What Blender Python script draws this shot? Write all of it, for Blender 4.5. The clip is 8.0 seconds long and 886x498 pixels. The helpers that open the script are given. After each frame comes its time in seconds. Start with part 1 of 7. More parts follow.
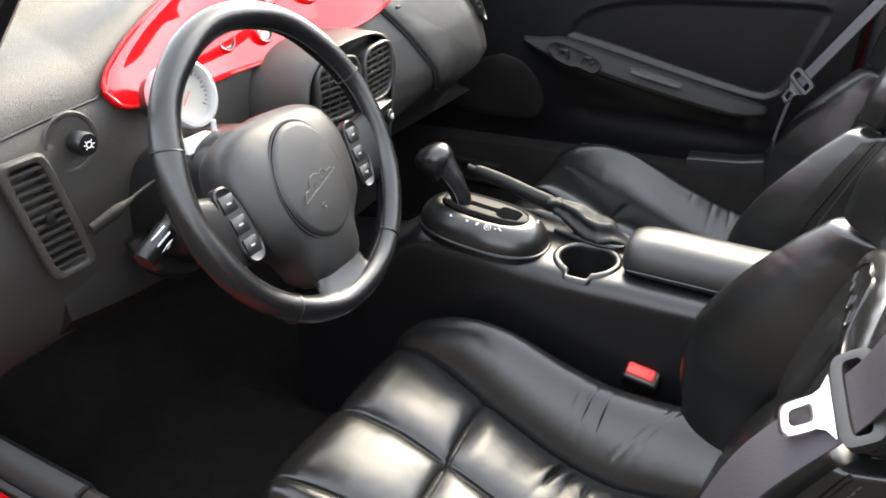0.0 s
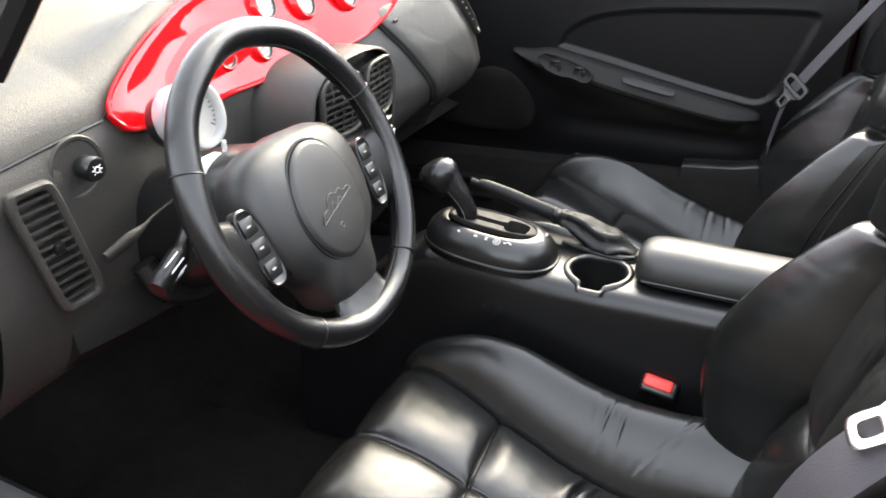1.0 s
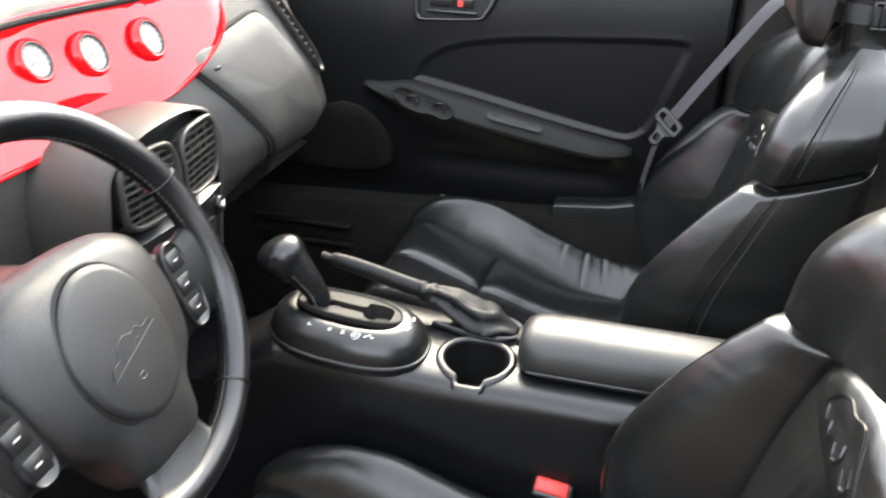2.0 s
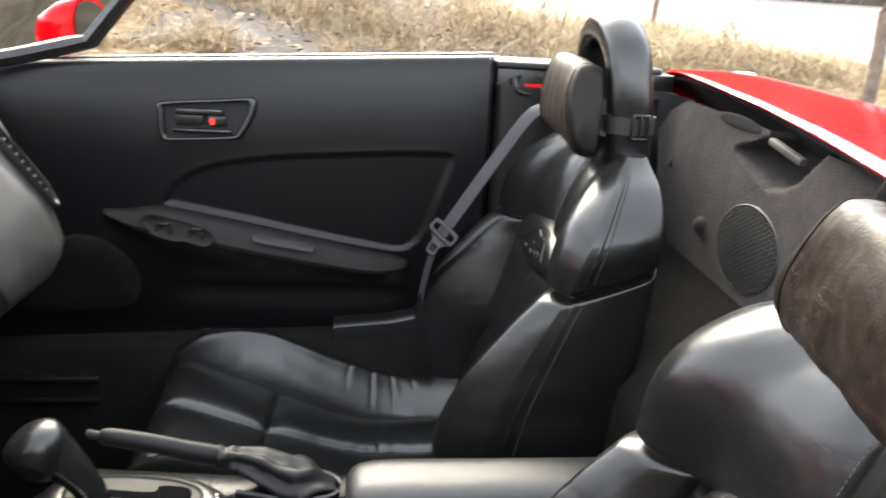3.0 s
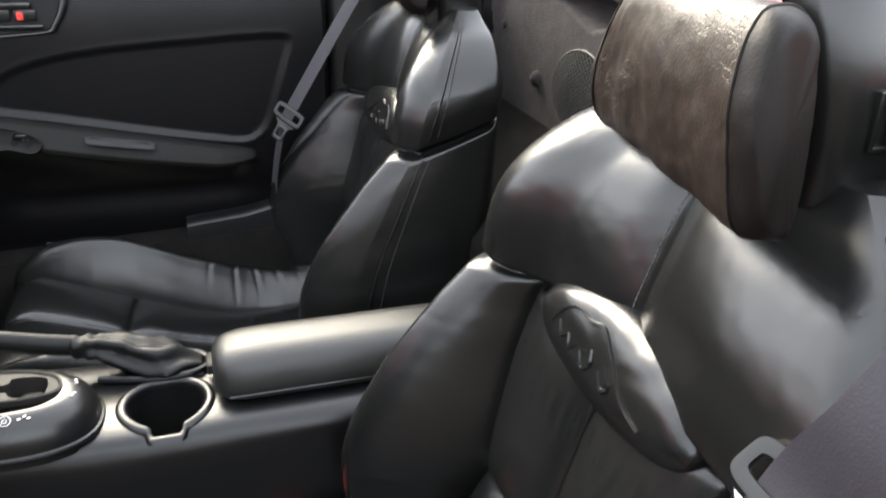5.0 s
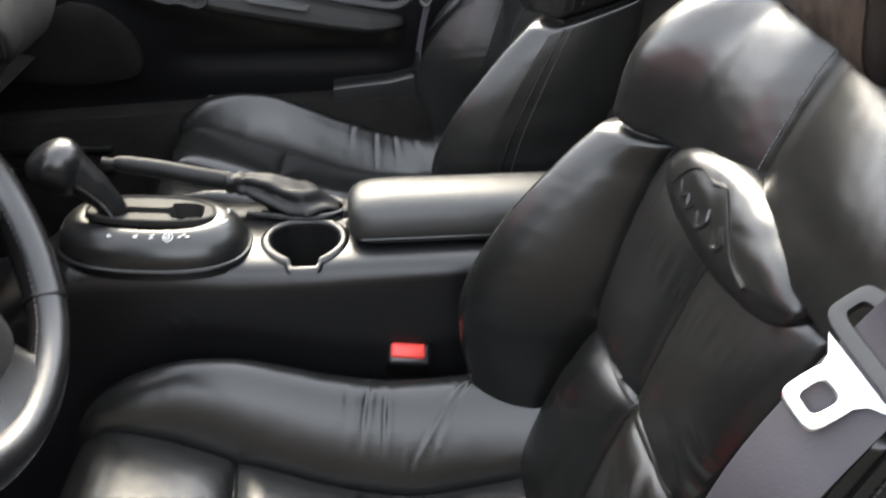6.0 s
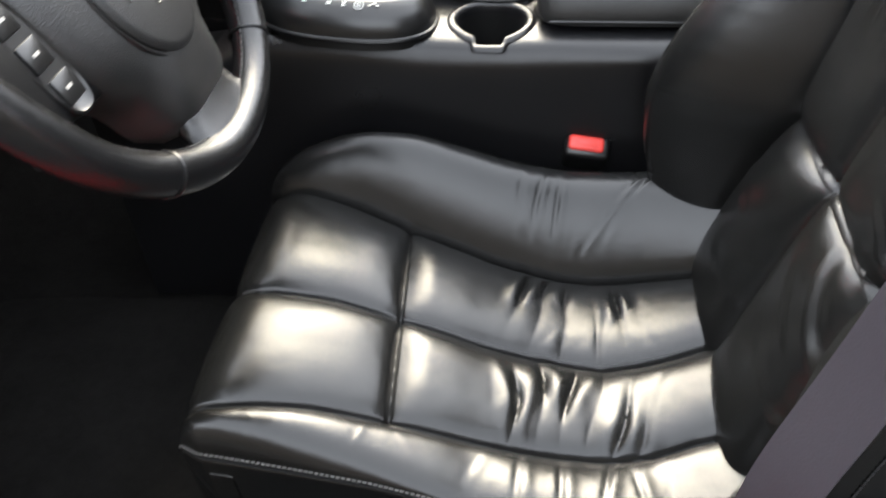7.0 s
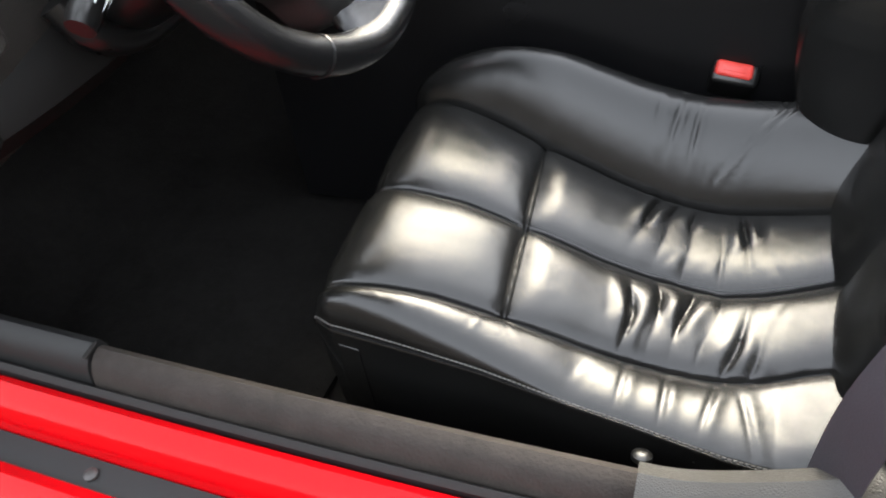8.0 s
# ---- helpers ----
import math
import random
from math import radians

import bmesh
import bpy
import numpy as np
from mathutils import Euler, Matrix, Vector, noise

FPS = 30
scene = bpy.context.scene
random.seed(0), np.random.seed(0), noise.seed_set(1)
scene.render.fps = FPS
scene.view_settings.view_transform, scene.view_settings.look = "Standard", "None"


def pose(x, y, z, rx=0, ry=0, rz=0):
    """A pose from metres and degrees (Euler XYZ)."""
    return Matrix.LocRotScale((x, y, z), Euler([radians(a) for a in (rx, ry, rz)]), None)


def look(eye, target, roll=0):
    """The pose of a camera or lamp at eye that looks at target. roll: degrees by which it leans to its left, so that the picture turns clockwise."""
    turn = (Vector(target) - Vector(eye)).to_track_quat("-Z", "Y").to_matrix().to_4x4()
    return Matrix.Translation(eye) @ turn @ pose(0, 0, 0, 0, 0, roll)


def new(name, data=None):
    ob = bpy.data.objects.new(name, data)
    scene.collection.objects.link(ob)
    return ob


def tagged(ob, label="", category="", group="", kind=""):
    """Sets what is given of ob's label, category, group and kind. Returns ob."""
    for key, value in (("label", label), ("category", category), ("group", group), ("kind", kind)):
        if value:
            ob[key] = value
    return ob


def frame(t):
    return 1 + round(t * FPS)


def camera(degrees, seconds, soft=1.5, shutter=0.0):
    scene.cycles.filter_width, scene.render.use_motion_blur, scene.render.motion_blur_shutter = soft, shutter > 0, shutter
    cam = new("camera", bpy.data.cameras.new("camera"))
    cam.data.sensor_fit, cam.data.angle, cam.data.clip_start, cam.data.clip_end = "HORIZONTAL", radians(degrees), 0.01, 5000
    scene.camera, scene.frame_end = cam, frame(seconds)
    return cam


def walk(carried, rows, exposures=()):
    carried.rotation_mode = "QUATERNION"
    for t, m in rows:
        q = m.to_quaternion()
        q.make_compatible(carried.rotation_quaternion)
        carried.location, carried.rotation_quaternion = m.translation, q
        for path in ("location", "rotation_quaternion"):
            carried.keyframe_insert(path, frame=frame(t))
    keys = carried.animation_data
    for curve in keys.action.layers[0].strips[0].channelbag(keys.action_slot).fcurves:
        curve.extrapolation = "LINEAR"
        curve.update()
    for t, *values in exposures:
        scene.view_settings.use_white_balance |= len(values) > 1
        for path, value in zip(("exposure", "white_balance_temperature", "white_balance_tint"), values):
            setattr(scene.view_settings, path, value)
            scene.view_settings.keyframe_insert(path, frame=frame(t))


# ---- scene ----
cam = camera(58.7, 8.0, soft=1.7, shutter=0.3)
PATH = [
    (0, (0.276, -1.155, 1.259), (-0.523, 0.419, 0.319), 0.9),
    (0.5, (0.221, -1.186, 1.254), (-0.531, 0.441, 0.368), 1.0),
    (1, (0.21, -1.161, 1.252), (-0.528, 0.46, 0.342), 0.2),
    (1.2, (0.212, -1.12, 1.247), (-0.528, 0.489, 0.317), -0.7),
    (2.3, (0.091, -0.893, 1.284), (-0.128, 0.897, 0.418), 3.3),
    (2.5, (0.058, -0.88, 1.28), (-0.025, 0.95, 0.478), 4.0),
    (3, (0.03, -0.831, 1.282), (0.27, 1.04, 0.619), 3.8),
    (3.5, (0.019, -0.802, 1.272), (0.543, 1.02, 0.636), 1.8),
    (4, (0.028, -0.816, 1.263), (0.679, 0.951, 0.591), -0.2),
    (4.2, (0.038, -0.829, 1.257), (0.699, 0.928, 0.569), -0.3),
    (5.3, (0.052, -0.894, 1.199), (0.526, 0.83, 0.302), 1.9),
    (5.5, (0.053, -0.903, 1.202), (0.462, 0.816, 0.264), 2.0),
    (6, (0.055, -0.928, 1.181), (0.25, 0.753, 0.115), 1.0),
    (6.5, (0.043, -0.948, 1.139), (0.054, 0.626, -0.094), -0.0),
    (7, (0.04, -0.979, 1.101), (-0.183, 0.491, -0.237), -3.4),
    (7.5, (0.074, -1.008, 1.087), (-0.34, 0.365, -0.307), -7.6),
    (8, (0.071, -1.032, 1.095), (-0.497, 0.265, -0.317), -8.5),
]
walk(cam, [(t, look(eye, target, roll)) for t, eye, target, roll in PATH],
     exposures=[(0, 2.1), (1.2, 2.1), (2.5, 2.5), (3.2, 1.65), (4.2, 1.35), (5.5, 2.1), (6.5, 2.1), (8, 1.95)])

# ---- light: hazy daylight over an open car ----
SUN_FROM = Vector((-0.10, 0.81, 0.58)).normalized()
world = bpy.data.worlds.new("sky")
scene.world = world
world.use_nodes = True
wn = world.node_tree
sky = wn.nodes.new("ShaderNodeTexSky")
sky.sky_type = "NISHITA"
sky.sun_disc = False
sky.sun_elevation = math.asin(SUN_FROM.z)
sky.sun_rotation = math.atan2(SUN_FROM.x, SUN_FROM.y)
sky.air_density, sky.dust_density, sky.ozone_density = 1.0, 1.6, 1.0
haze = wn.nodes.new("ShaderNodeHueSaturation")
haze.inputs["Saturation"].default_value = 0.18
wn.links.new(sky.outputs[0], haze.inputs["Color"])
veil = wn.nodes.new("ShaderNodeMix")
veil.data_type, veil.blend_type = "RGBA", "ADD"
veil.inputs["Factor"].default_value = 1.0
veil.inputs["B"].default_value = (1.02, 1.13, 1.28, 1)  # thin even cloud
wn.links.new(haze.outputs[0], veil.inputs["A"])
wn.links.new(veil.outputs["Result"], wn.nodes["Background"].inputs[0])
wn.nodes["Background"].inputs[1].default_value = 0.33
lamp = bpy.data.lights.new("sun", "SUN")
lamp.energy, lamp.angle, lamp.color = 2.5, radians(40), (1.0, 0.86, 0.58)
sun = new("sun", lamp)
sun.matrix_world = look(SUN_FROM * 20, (0, 0, 0))


# ---- mesh helpers: a shape is (vertices, faces) ----
def join(*shapes):
    verts, faces = [], []
    for v, f in shapes:
        n = len(verts)
        verts += [tuple(p) for p in v]
        faces += [tuple(i + n for i in q) for q in f]
    return verts, faces


def turned(shape, m):
    return [tuple(m @ Vector(p)) for p in shape[0]], shape[1]


def link(name, shape, material, sharp=38):
    me = bpy.data.meshes.new(name)
    me.from_pydata([tuple(map(float, p)) for p in shape[0]], [], shape[1])
    me.materials.append(material)
    me.polygons.foreach_set("use_smooth", [True] * len(me.polygons))
    me.update()
    me.set_sharp_from_angle(angle=radians(sharp))
    return new(name, me)


def thing(name, at, label, category, group="", kind=""):
    ob = new(name)
    ob.empty_display_size = 0.05
    ob.location = at
    return tagged(ob, label, category, group, kind)


def root_of(ob):
    while ob.parent:
        ob = ob.parent
    return ob


def part(name, shape, material, parent, label="", sharp=38):
    """One mesh, given in world places, as a part of a thing or of a part."""
    base = root_of(parent)
    o = Vector(base.location) if base.type == "EMPTY" else Vector((0, 0, 0))
    ob = link(name, ([Vector(p) - o for p in shape[0]], shape[1]), material, sharp)
    ob.parent = parent
    return tagged(ob, label)


def solo(name, shape, material, label, category, group="", kind="", sharp=38):
    return tagged(link(name, shape, material, sharp), label, category, group, kind)


def from_bm(bm):
    bm.verts.index_update()
    out = [tuple(v.co) for v in bm.verts], [tuple(v.index for v in q.verts) for q in bm.faces]
    bm.free()
    return out


def rbox(c, size, r=0.004, seg=2, m=None):
    """A box with rounded edges."""
    bm = bmesh.new()
    bmesh.ops.create_cube(bm, size=1)
    bmesh.ops.scale(bm, vec=size, verts=bm.verts)
    bmesh.ops.bevel(bm, geom=list(bm.edges), offset=min(r, min(size) * 0.49), segments=seg, affect="EDGES", profile=0.5)
    shape = from_bm(bm)
    if m is not None:
        shape = turned(shape, m)
    return [(p[0] + c[0], p[1] + c[1], p[2] + c[2]) for p in shape[0]], shape[1]


def sheet(rows, closed=False, flip=False):
    """A skin over rows of points."""
    n = len(rows[0])
    verts = [tuple(p) for row in rows for p in row]
    faces = []
    for i in range(len(rows) - 1):
        for j in range(n if closed else n - 1):
            k = (j + 1) % n
            q = (i * n + j, i * n + k, (i + 1) * n + k, (i + 1) * n + j)
            faces.append(q[::-1] if flip else q)
    return verts, faces


def loft(rings, caps=True, flip=False):
    """A solid over closed rings."""
    verts, faces = sheet(rings, True, flip)
    if caps:
        n = len(rings[0])
        for ring, rev, base in ((rings[0], True, 0), (rings[-1], False, len(verts) - n)):
            verts.append(tuple(np.mean(np.array(ring, float), 0)))
            for j in range(n):
                a, b = base + j, base + (j + 1) % n
                q = (b, a, len(verts) - 1) if rev != flip else (a, b, len(verts) - 1)
                faces.append(q)
    return verts, faces


def smooth_line(pts, n):
    """n points of a Catmull-Rom line through the given ones, evenly spaced."""
    p = np.array(pts, float)
    p = np.vstack([2 * p[0] - p[1], p, 2 * p[-1] - p[-2]])
    out = []
    for i in range(1, len(p) - 2):
        for t in np.linspace(0, 1, 24, endpoint=False):
            a, b, c, d = p[i - 1], p[i], p[i + 1], p[i + 2]
            out.append(0.5 * (2 * b + (c - a) * t + (2 * a - 5 * b + 4 * c - d) * t * t + (3 * b - a - 3 * c + d) * t**3))
    out.append(p[-2])
    out = np.array(out)
    s = np.r_[0, np.cumsum(np.linalg.norm(np.diff(out, axis=0), axis=1))]
    w = np.linspace(0, s[-1], n)
    return np.stack([np.interp(w, s, out[:, k]) for k in range(out.shape[1])], 1)


def tube(line, radius, seg=10, up=(0, 0, 1), closed=False, wide=1.0, caps=True):
    """A tube along a line; radius one number or one for each point; wide stretches it across up."""
    p = np.array(line, float)
    r = np.broadcast_to(np.asarray(radius, float), len(p))
    rings = []
    for i in range(len(p)):
        a, b = (p[i - 1], p[(i + 1) % len(p)]) if closed else (p[max(i - 1, 0)], p[min(i + 1, len(p) - 1)])
        d = (b - a) / (np.linalg.norm(b - a) + 1e-9)
        side = np.cross(d, up)
        side /= np.linalg.norm(side) + 1e-9
        top = np.cross(side, d)
        rings.append([p[i] + r[i] * (wide * math.cos(q) * side + math.sin(q) * top) for q in np.linspace(0, 2 * math.pi, seg, endpoint=False)])
    if closed:
        rings.append(rings[0])
    return loft(rings, caps and not closed)


def lathe(profile, at, axis, seg=32):
    """A turned solid: (radius, height) rows along the axis from at."""
    z = Vector(axis).normalized()
    m = z.to_track_quat("Z", "Y").to_matrix()
    return loft([[Vector(at) + m @ Vector((r * math.cos(a), r * math.sin(a), h)) for a in np.linspace(0, 2 * math.pi, seg, endpoint=False)] for r, h in profile])


def ribbon(line, width, thick, across):
    """A flat band along a line, its width along across (one vector or one a point)."""
    p = np.array(line, float)
    rings = []
    for i in range(len(p)):
        d = p[min(i + 1, len(p) - 1)] - p[max(i - 1, 0)]
        d /= np.linalg.norm(d)
        w = np.array(across[i] if np.ndim(across) > 1 else across, float)
        w = w - d * (w @ d)
        w /= np.linalg.norm(w)
        nrm = np.cross(d, w)
        rings.append([p[i] + a * width / 2 * w + b * thick / 2 * nrm for a, b in ((-1, -1), (-0.9, -1.25), (0.9, -1.25), (1, -1), (1, 1), (0.9, 1.25), (-0.9, 1.25), (-1, 1))])
    return loft(rings)


def stitches(line, step=0.006, size=0.0038, r=0.0006, off=None):
    """Short threads along a line."""
    p = np.array(line, float)
    s = np.r_[0, np.cumsum(np.linalg.norm(np.diff(p, axis=0), axis=1))]
    out = []
    for w in np.arange(step, s[-1] - step, step):
        a, b = (np.array([np.interp(w + e * size / 2, s, p[:, k]) for k in range(3)]) for e in (-1, 1))
        out.append(tube([a, (a + b) / 2 + (off if off is not None else 0), b], r, 4))
    return join(*out)


def frame_ring(a, b, ai, bi, th, m, n=44, e=0.4):
    """A flat rounded frame: half sizes outside and inside, thickness."""
    rings = []
    for f, g, w in ((1.0, 0, -0.3), (1.0, 0, 0.3), (0.96, 0.04, 0.5), (0.5, 0.5, 0.56), (0.04, 0.96, 0.5), (0, 1.0, 0.3), (0, 1.0, -0.3), (0.04, 0.96, -0.5), (0.96, 0.04, -0.5), (1.0, 0, -0.3)):
        ring = []
        for q in np.linspace(0, 2 * math.pi, n, endpoint=False):
            c, s = (math.copysign(abs(k(q)) ** e, k(q)) for k in (math.cos, math.sin))
            ring.append(m @ Vector(((a * f + ai * g) * c, (b * f + bi * g) * s, w * th)))
        rings.append(ring)
    return sheet(rings, True)


def grain(x, y, z, scale):
    return noise.noise(Vector((x, y, z)) * scale)


# ---- materials ----
def surface(name, colour, rough, metal=0.0, grain_size=0.002, relief=0.15, wear=0.15, patch=0.08, coat=0.0, sheen=0.0, tint=None, spec=0.5, cells=False, crease=0.0, crease_cells=17, worn=None, island=False):
    """Colour varied at two scales, roughness varied, fine relief of a true size in metres."""
    m = bpy.data.materials.new(name)
    m.use_nodes = True
    t = m.node_tree
    b = t.nodes["Principled BSDF"]
    co = t.nodes.new("ShaderNodeTexCoord")

    def noise_at(size, detail):
        n = t.nodes.new("ShaderNodeTexNoise")
        n.inputs["Scale"].default_value, n.inputs["Detail"].default_value = 1 / size, detail
        t.links.new(co.outputs["Object"], n.inputs["Vector"])
        return n

    large, small = noise_at(patch, 4), noise_at(grain_size * 4, 3)
    mix = t.nodes.new("ShaderNodeMix")
    mix.data_type = "RGBA"
    dark = [c * (1 - wear) for c in colour]
    light = [min(1, c * (1 + wear)) for c in (tint or colour)]
    mix.inputs["A"].default_value, mix.inputs["B"].default_value = (*dark, 1), (*light, 1)
    add = t.nodes.new("ShaderNodeMath")
    add.operation = "MULTIPLY_ADD"
    add.inputs[1].default_value = 0.4
    t.links.new(small.outputs["Fac"], add.inputs[0])
    scale = t.nodes.new("ShaderNodeMath")
    scale.operation = "MULTIPLY"
    scale.inputs[1].default_value = 0.6
    t.links.new(large.outputs["Fac"], scale.inputs[0])
    t.links.new(scale.outputs[0], add.inputs[2])
    ramp = t.nodes.new("ShaderNodeMapRange")
    ramp.inputs["From Min"].default_value, ramp.inputs["From Max"].default_value = 0.3, 0.7
    t.links.new(add.outputs[0], ramp.inputs["Value"])
    if island:
        t.links.new(t.nodes.new("ShaderNodeNewGeometry").outputs["Random Per Island"], mix.inputs["Factor"])
    else:
        t.links.new(ramp.outputs[0], mix.inputs["Factor"])
    t.links.new(mix.outputs["Result"], b.inputs["Base Color"])
    rr = t.nodes.new("ShaderNodeMapRange")
    rr.inputs["To Min"].default_value, rr.inputs["To Max"].default_value = max(0.02, rough - 0.04), min(1, rough + 0.04)
    t.links.new(large.outputs["Fac"], rr.inputs["Value"])
    t.links.new(rr.outputs[0], b.inputs["Roughness"])
    b.inputs["Metallic"].default_value = metal
    b.inputs["Specular IOR Level"].default_value = spec
    b.inputs["Coat Weight"].default_value, b.inputs["Coat Roughness"].default_value = coat, 0.06
    b.inputs["Sheen Weight"].default_value = sheen
    if relief:
        if cells:
            tex = t.nodes.new("ShaderNodeTexVoronoi")
            tex.feature = "DISTANCE_TO_EDGE"
            tex.inputs["Scale"].default_value = 1 / grain_size
            t.links.new(co.outputs["Object"], tex.inputs["Vector"])
            height = tex.outputs["Distance"]
        else:
            height = noise_at(grain_size, 2).outputs["Fac"]
        bump = t.nodes.new("ShaderNodeBump")
        bump.inputs["Strength"].default_value, bump.inputs["Distance"].default_value = relief, grain_size * 0.5
        t.links.new(height, bump.inputs["Height"])
        last = bump
        if crease:
            # hairline creases: warped cell edges, kept in patches
            warp = t.nodes.new("ShaderNodeMix")
            warp.data_type = "RGBA"
            warp.inputs["Factor"].default_value = 0.06
            t.links.new(co.outputs["Object"], warp.inputs["A"])
            t.links.new(noise_at(0.03, 3).outputs["Color"], warp.inputs["B"])
            cell = t.nodes.new("ShaderNodeTexVoronoi")
            cell.feature = "DISTANCE_TO_EDGE"
            cell.inputs["Scale"].default_value = crease_cells
            t.links.new(warp.outputs["Result"], cell.inputs["Vector"])
            thin = t.nodes.new("ShaderNodeMapRange")
            thin.inputs["From Max"].default_value = 0.05
            t.links.new(cell.outputs["Distance"], thin.inputs["Value"])
            where = t.nodes.new("ShaderNodeMapRange")
            where.inputs["From Min"].default_value, where.inputs["From Max"].default_value = 0.46, 0.60
            t.links.new(noise_at(0.07, 2).outputs["Fac"], where.inputs["Value"])
            keep = t.nodes.new("ShaderNodeMath")
            keep.operation = "MULTIPLY"
            inv = t.nodes.new("ShaderNodeMath")
            inv.operation = "SUBTRACT"
            inv.inputs[0].default_value = 1.0
            t.links.new(thin.outputs[0], inv.inputs[1])
            t.links.new(inv.outputs[0], keep.inputs[0])
            t.links.new(where.outputs[0], keep.inputs[1])
            if worn:
                # the creases have lost their dye
                rub = t.nodes.new("ShaderNodeMix")
                rub.data_type = "RGBA"
                rub.inputs["B"].default_value = (*worn, 1)
                t.links.new(keep.outputs[0], rub.inputs["Factor"])
                t.links.new(mix.outputs["Result"], rub.inputs["A"])
                t.links.new(rub.outputs["Result"], b.inputs["Base Color"])
            fold = t.nodes.new("ShaderNodeBump")
            fold.invert = True
            fold.inputs["Strength"].default_value, fold.inputs["Distance"].default_value = crease, 0.0004
            t.links.new(keep.outputs[0], fold.inputs["Height"])
            t.links.new(bump.outputs[0], fold.inputs["Normal"])
            soft_ = t.nodes.new("ShaderNodeBump")
            soft_.inputs["Strength"].default_value, soft_.inputs["Distance"].default_value = crease, 0.0007
            t.links.new(noise_at(0.035, 2).outputs["Fac"], soft_.inputs["Height"])
            t.links.new(fold.outputs[0], soft_.inputs["Normal"])
            last = soft_
        t.links.new(last.outputs[0], b.inputs["Normal"])
    return m


LEATHER = surface("black_leather", (0.006, 0.006, 0.0058), 0.26, crease=0.15, grain_size=0.0016, relief=0.13, wear=0.3, patch=0.2, cells=True, spec=0.5)
LEATHER_WHEEL = surface("black_wheel_leather", (0.005, 0.005, 0.0053), 0.24, grain_size=0.0014, relief=0.25, wear=0.2, cells=True)
VINYL = surface("black_grained_vinyl", (0.0048, 0.0048, 0.0051), 0.29, spec=0.23, grain_size=0.0015, relief=0.25, wear=0.15, patch=0.15, cells=True)
DASH = surface("charcoal_grained_vinyl", (0.031, 0.0295, 0.027), 0.42, spec=0.38, grain_size=0.0026, relief=0.45, wear=0.12, patch=0.2, cells=True)
PLASTIC = surface("black_moulded_plastic", (0.006, 0.006, 0.006), 0.29, grain_size=0.001, relief=0.12, wear=0.15)
CONSOLE = surface("black_satin_console_plastic", (0.0045, 0.0045, 0.005), 0.29, spec=0.42, grain_size=0.0012, relief=0.2, wear=0.15, cells=True)
GLOSS = surface("gloss_black_plastic", (0.006, 0.006, 0.006), 0.16, relief=0.0, wear=0.1)
RUBBER = surface("black_rubber", (0.008, 0.008, 0.008), 0.6, grain_size=0.002, relief=0.15)
CARPET = surface("black_carpet", (0.008, 0.0075, 0.007), 0.95, grain_size=0.003, relief=0.8, wear=0.4, patch=0.06, spec=0.1)
FELT = surface("grey_felt_lining", (0.034, 0.029, 0.028), 0.95, grain_size=0.003, relief=0.7, wear=0.3, patch=0.03, sheen=0.05, spec=0.1)
SILL = surface("worn_grey_sill_lining", (0.030, 0.025, 0.022), 0.85, grain_size=0.004, relief=0.5, wear=0.25, patch=0.03, spec=0.3)
SUEDE = surface("brown_distressed_suede", (0.0085, 0.0048, 0.0032), 0.47, grain_size=0.0022, relief=0.35, wear=0.35, patch=0.008, tint=(0.020, 0.0125, 0.0088), crease=0.8, crease_cells=95, worn=(0.055, 0.038, 0.028), spec=0.30)
SUEDE_END = surface("dark_brown_smooth_leather", (0.0075, 0.0058, 0.0050), 0.50, grain_size=0.002, relief=0.25, wear=0.2, patch=0.05, spec=0.15)
PAINT = surface("red_car_paint", (0.50, 0.002, 0.005), 0.12, relief=0.0, wear=0.04, patch=0.5, spec=0.14)
GAUGE_RED = surface("gloss_red_bezel", (0.56, 0.003, 0.006), 0.05, relief=0.0, wear=0.04, patch=0.4, spec=0.5)
BUTTON_RED = surface("red_button_plastic", (0.62, 0.045, 0.035), 0.4, relief=0.0, wear=0.08, patch=0.01)
SILVER = surface("silver_painted_plastic", (0.55, 0.56, 0.57), 0.3, metal=0.6, relief=0.0, wear=0.06)
STEEL = surface("polished_steel", (0.72, 0.72, 0.73), 0.22, metal=1.0, grain_size=0.002, relief=0.03, wear=0.06)
GAUGE_DIAL = surface("grey_gauge_face", (0.30, 0.29, 0.27), 0.5, relief=0.0, wear=0.06)
WHITE = surface("white_print", (0.75, 0.75, 0.73), 0.5, relief=0.0, wear=0.05)
GREY_PLATE = surface("grey_gear_plate", (0.022, 0.021, 0.020), 0.50, grain_size=0.001, relief=0.1, wear=0.1, spec=0.12)
WEB = surface("grey_seat_belt_webbing", (0.020, 0.0165, 0.022), 0.6, grain_size=0.0016, relief=0.25, wear=0.12, patch=0.05, sheen=0.05)
BELT_PLASTIC = surface("dark_grey_belt_plastic", (0.010, 0.0098, 0.0095), 0.42, grain_size=0.001, relief=0.12)
MATTE_LEATHER = surface("matte_black_leather", (0.0055, 0.0055, 0.0056), 0.48, grain_size=0.0015, relief=0.3, wear=0.2, cells=True, spec=0.25)
LID_VINYL = surface("grained_armrest_vinyl", (0.013, 0.0128, 0.0125), 0.38, grain_size=0.0018, relief=0.4, wear=0.15, patch=0.1, cells=True, spec=0.5)
KNEE = surface("matte_black_dash_plastic", (0.007, 0.0065, 0.006), 0.6, grain_size=0.0015, relief=0.3, wear=0.15, cells=True, spec=0.2)
DULL_METAL = surface("dull_grey_metal", (0.05, 0.048, 0.046), 0.5, relief=0.05, wear=0.2, patch=0.02)
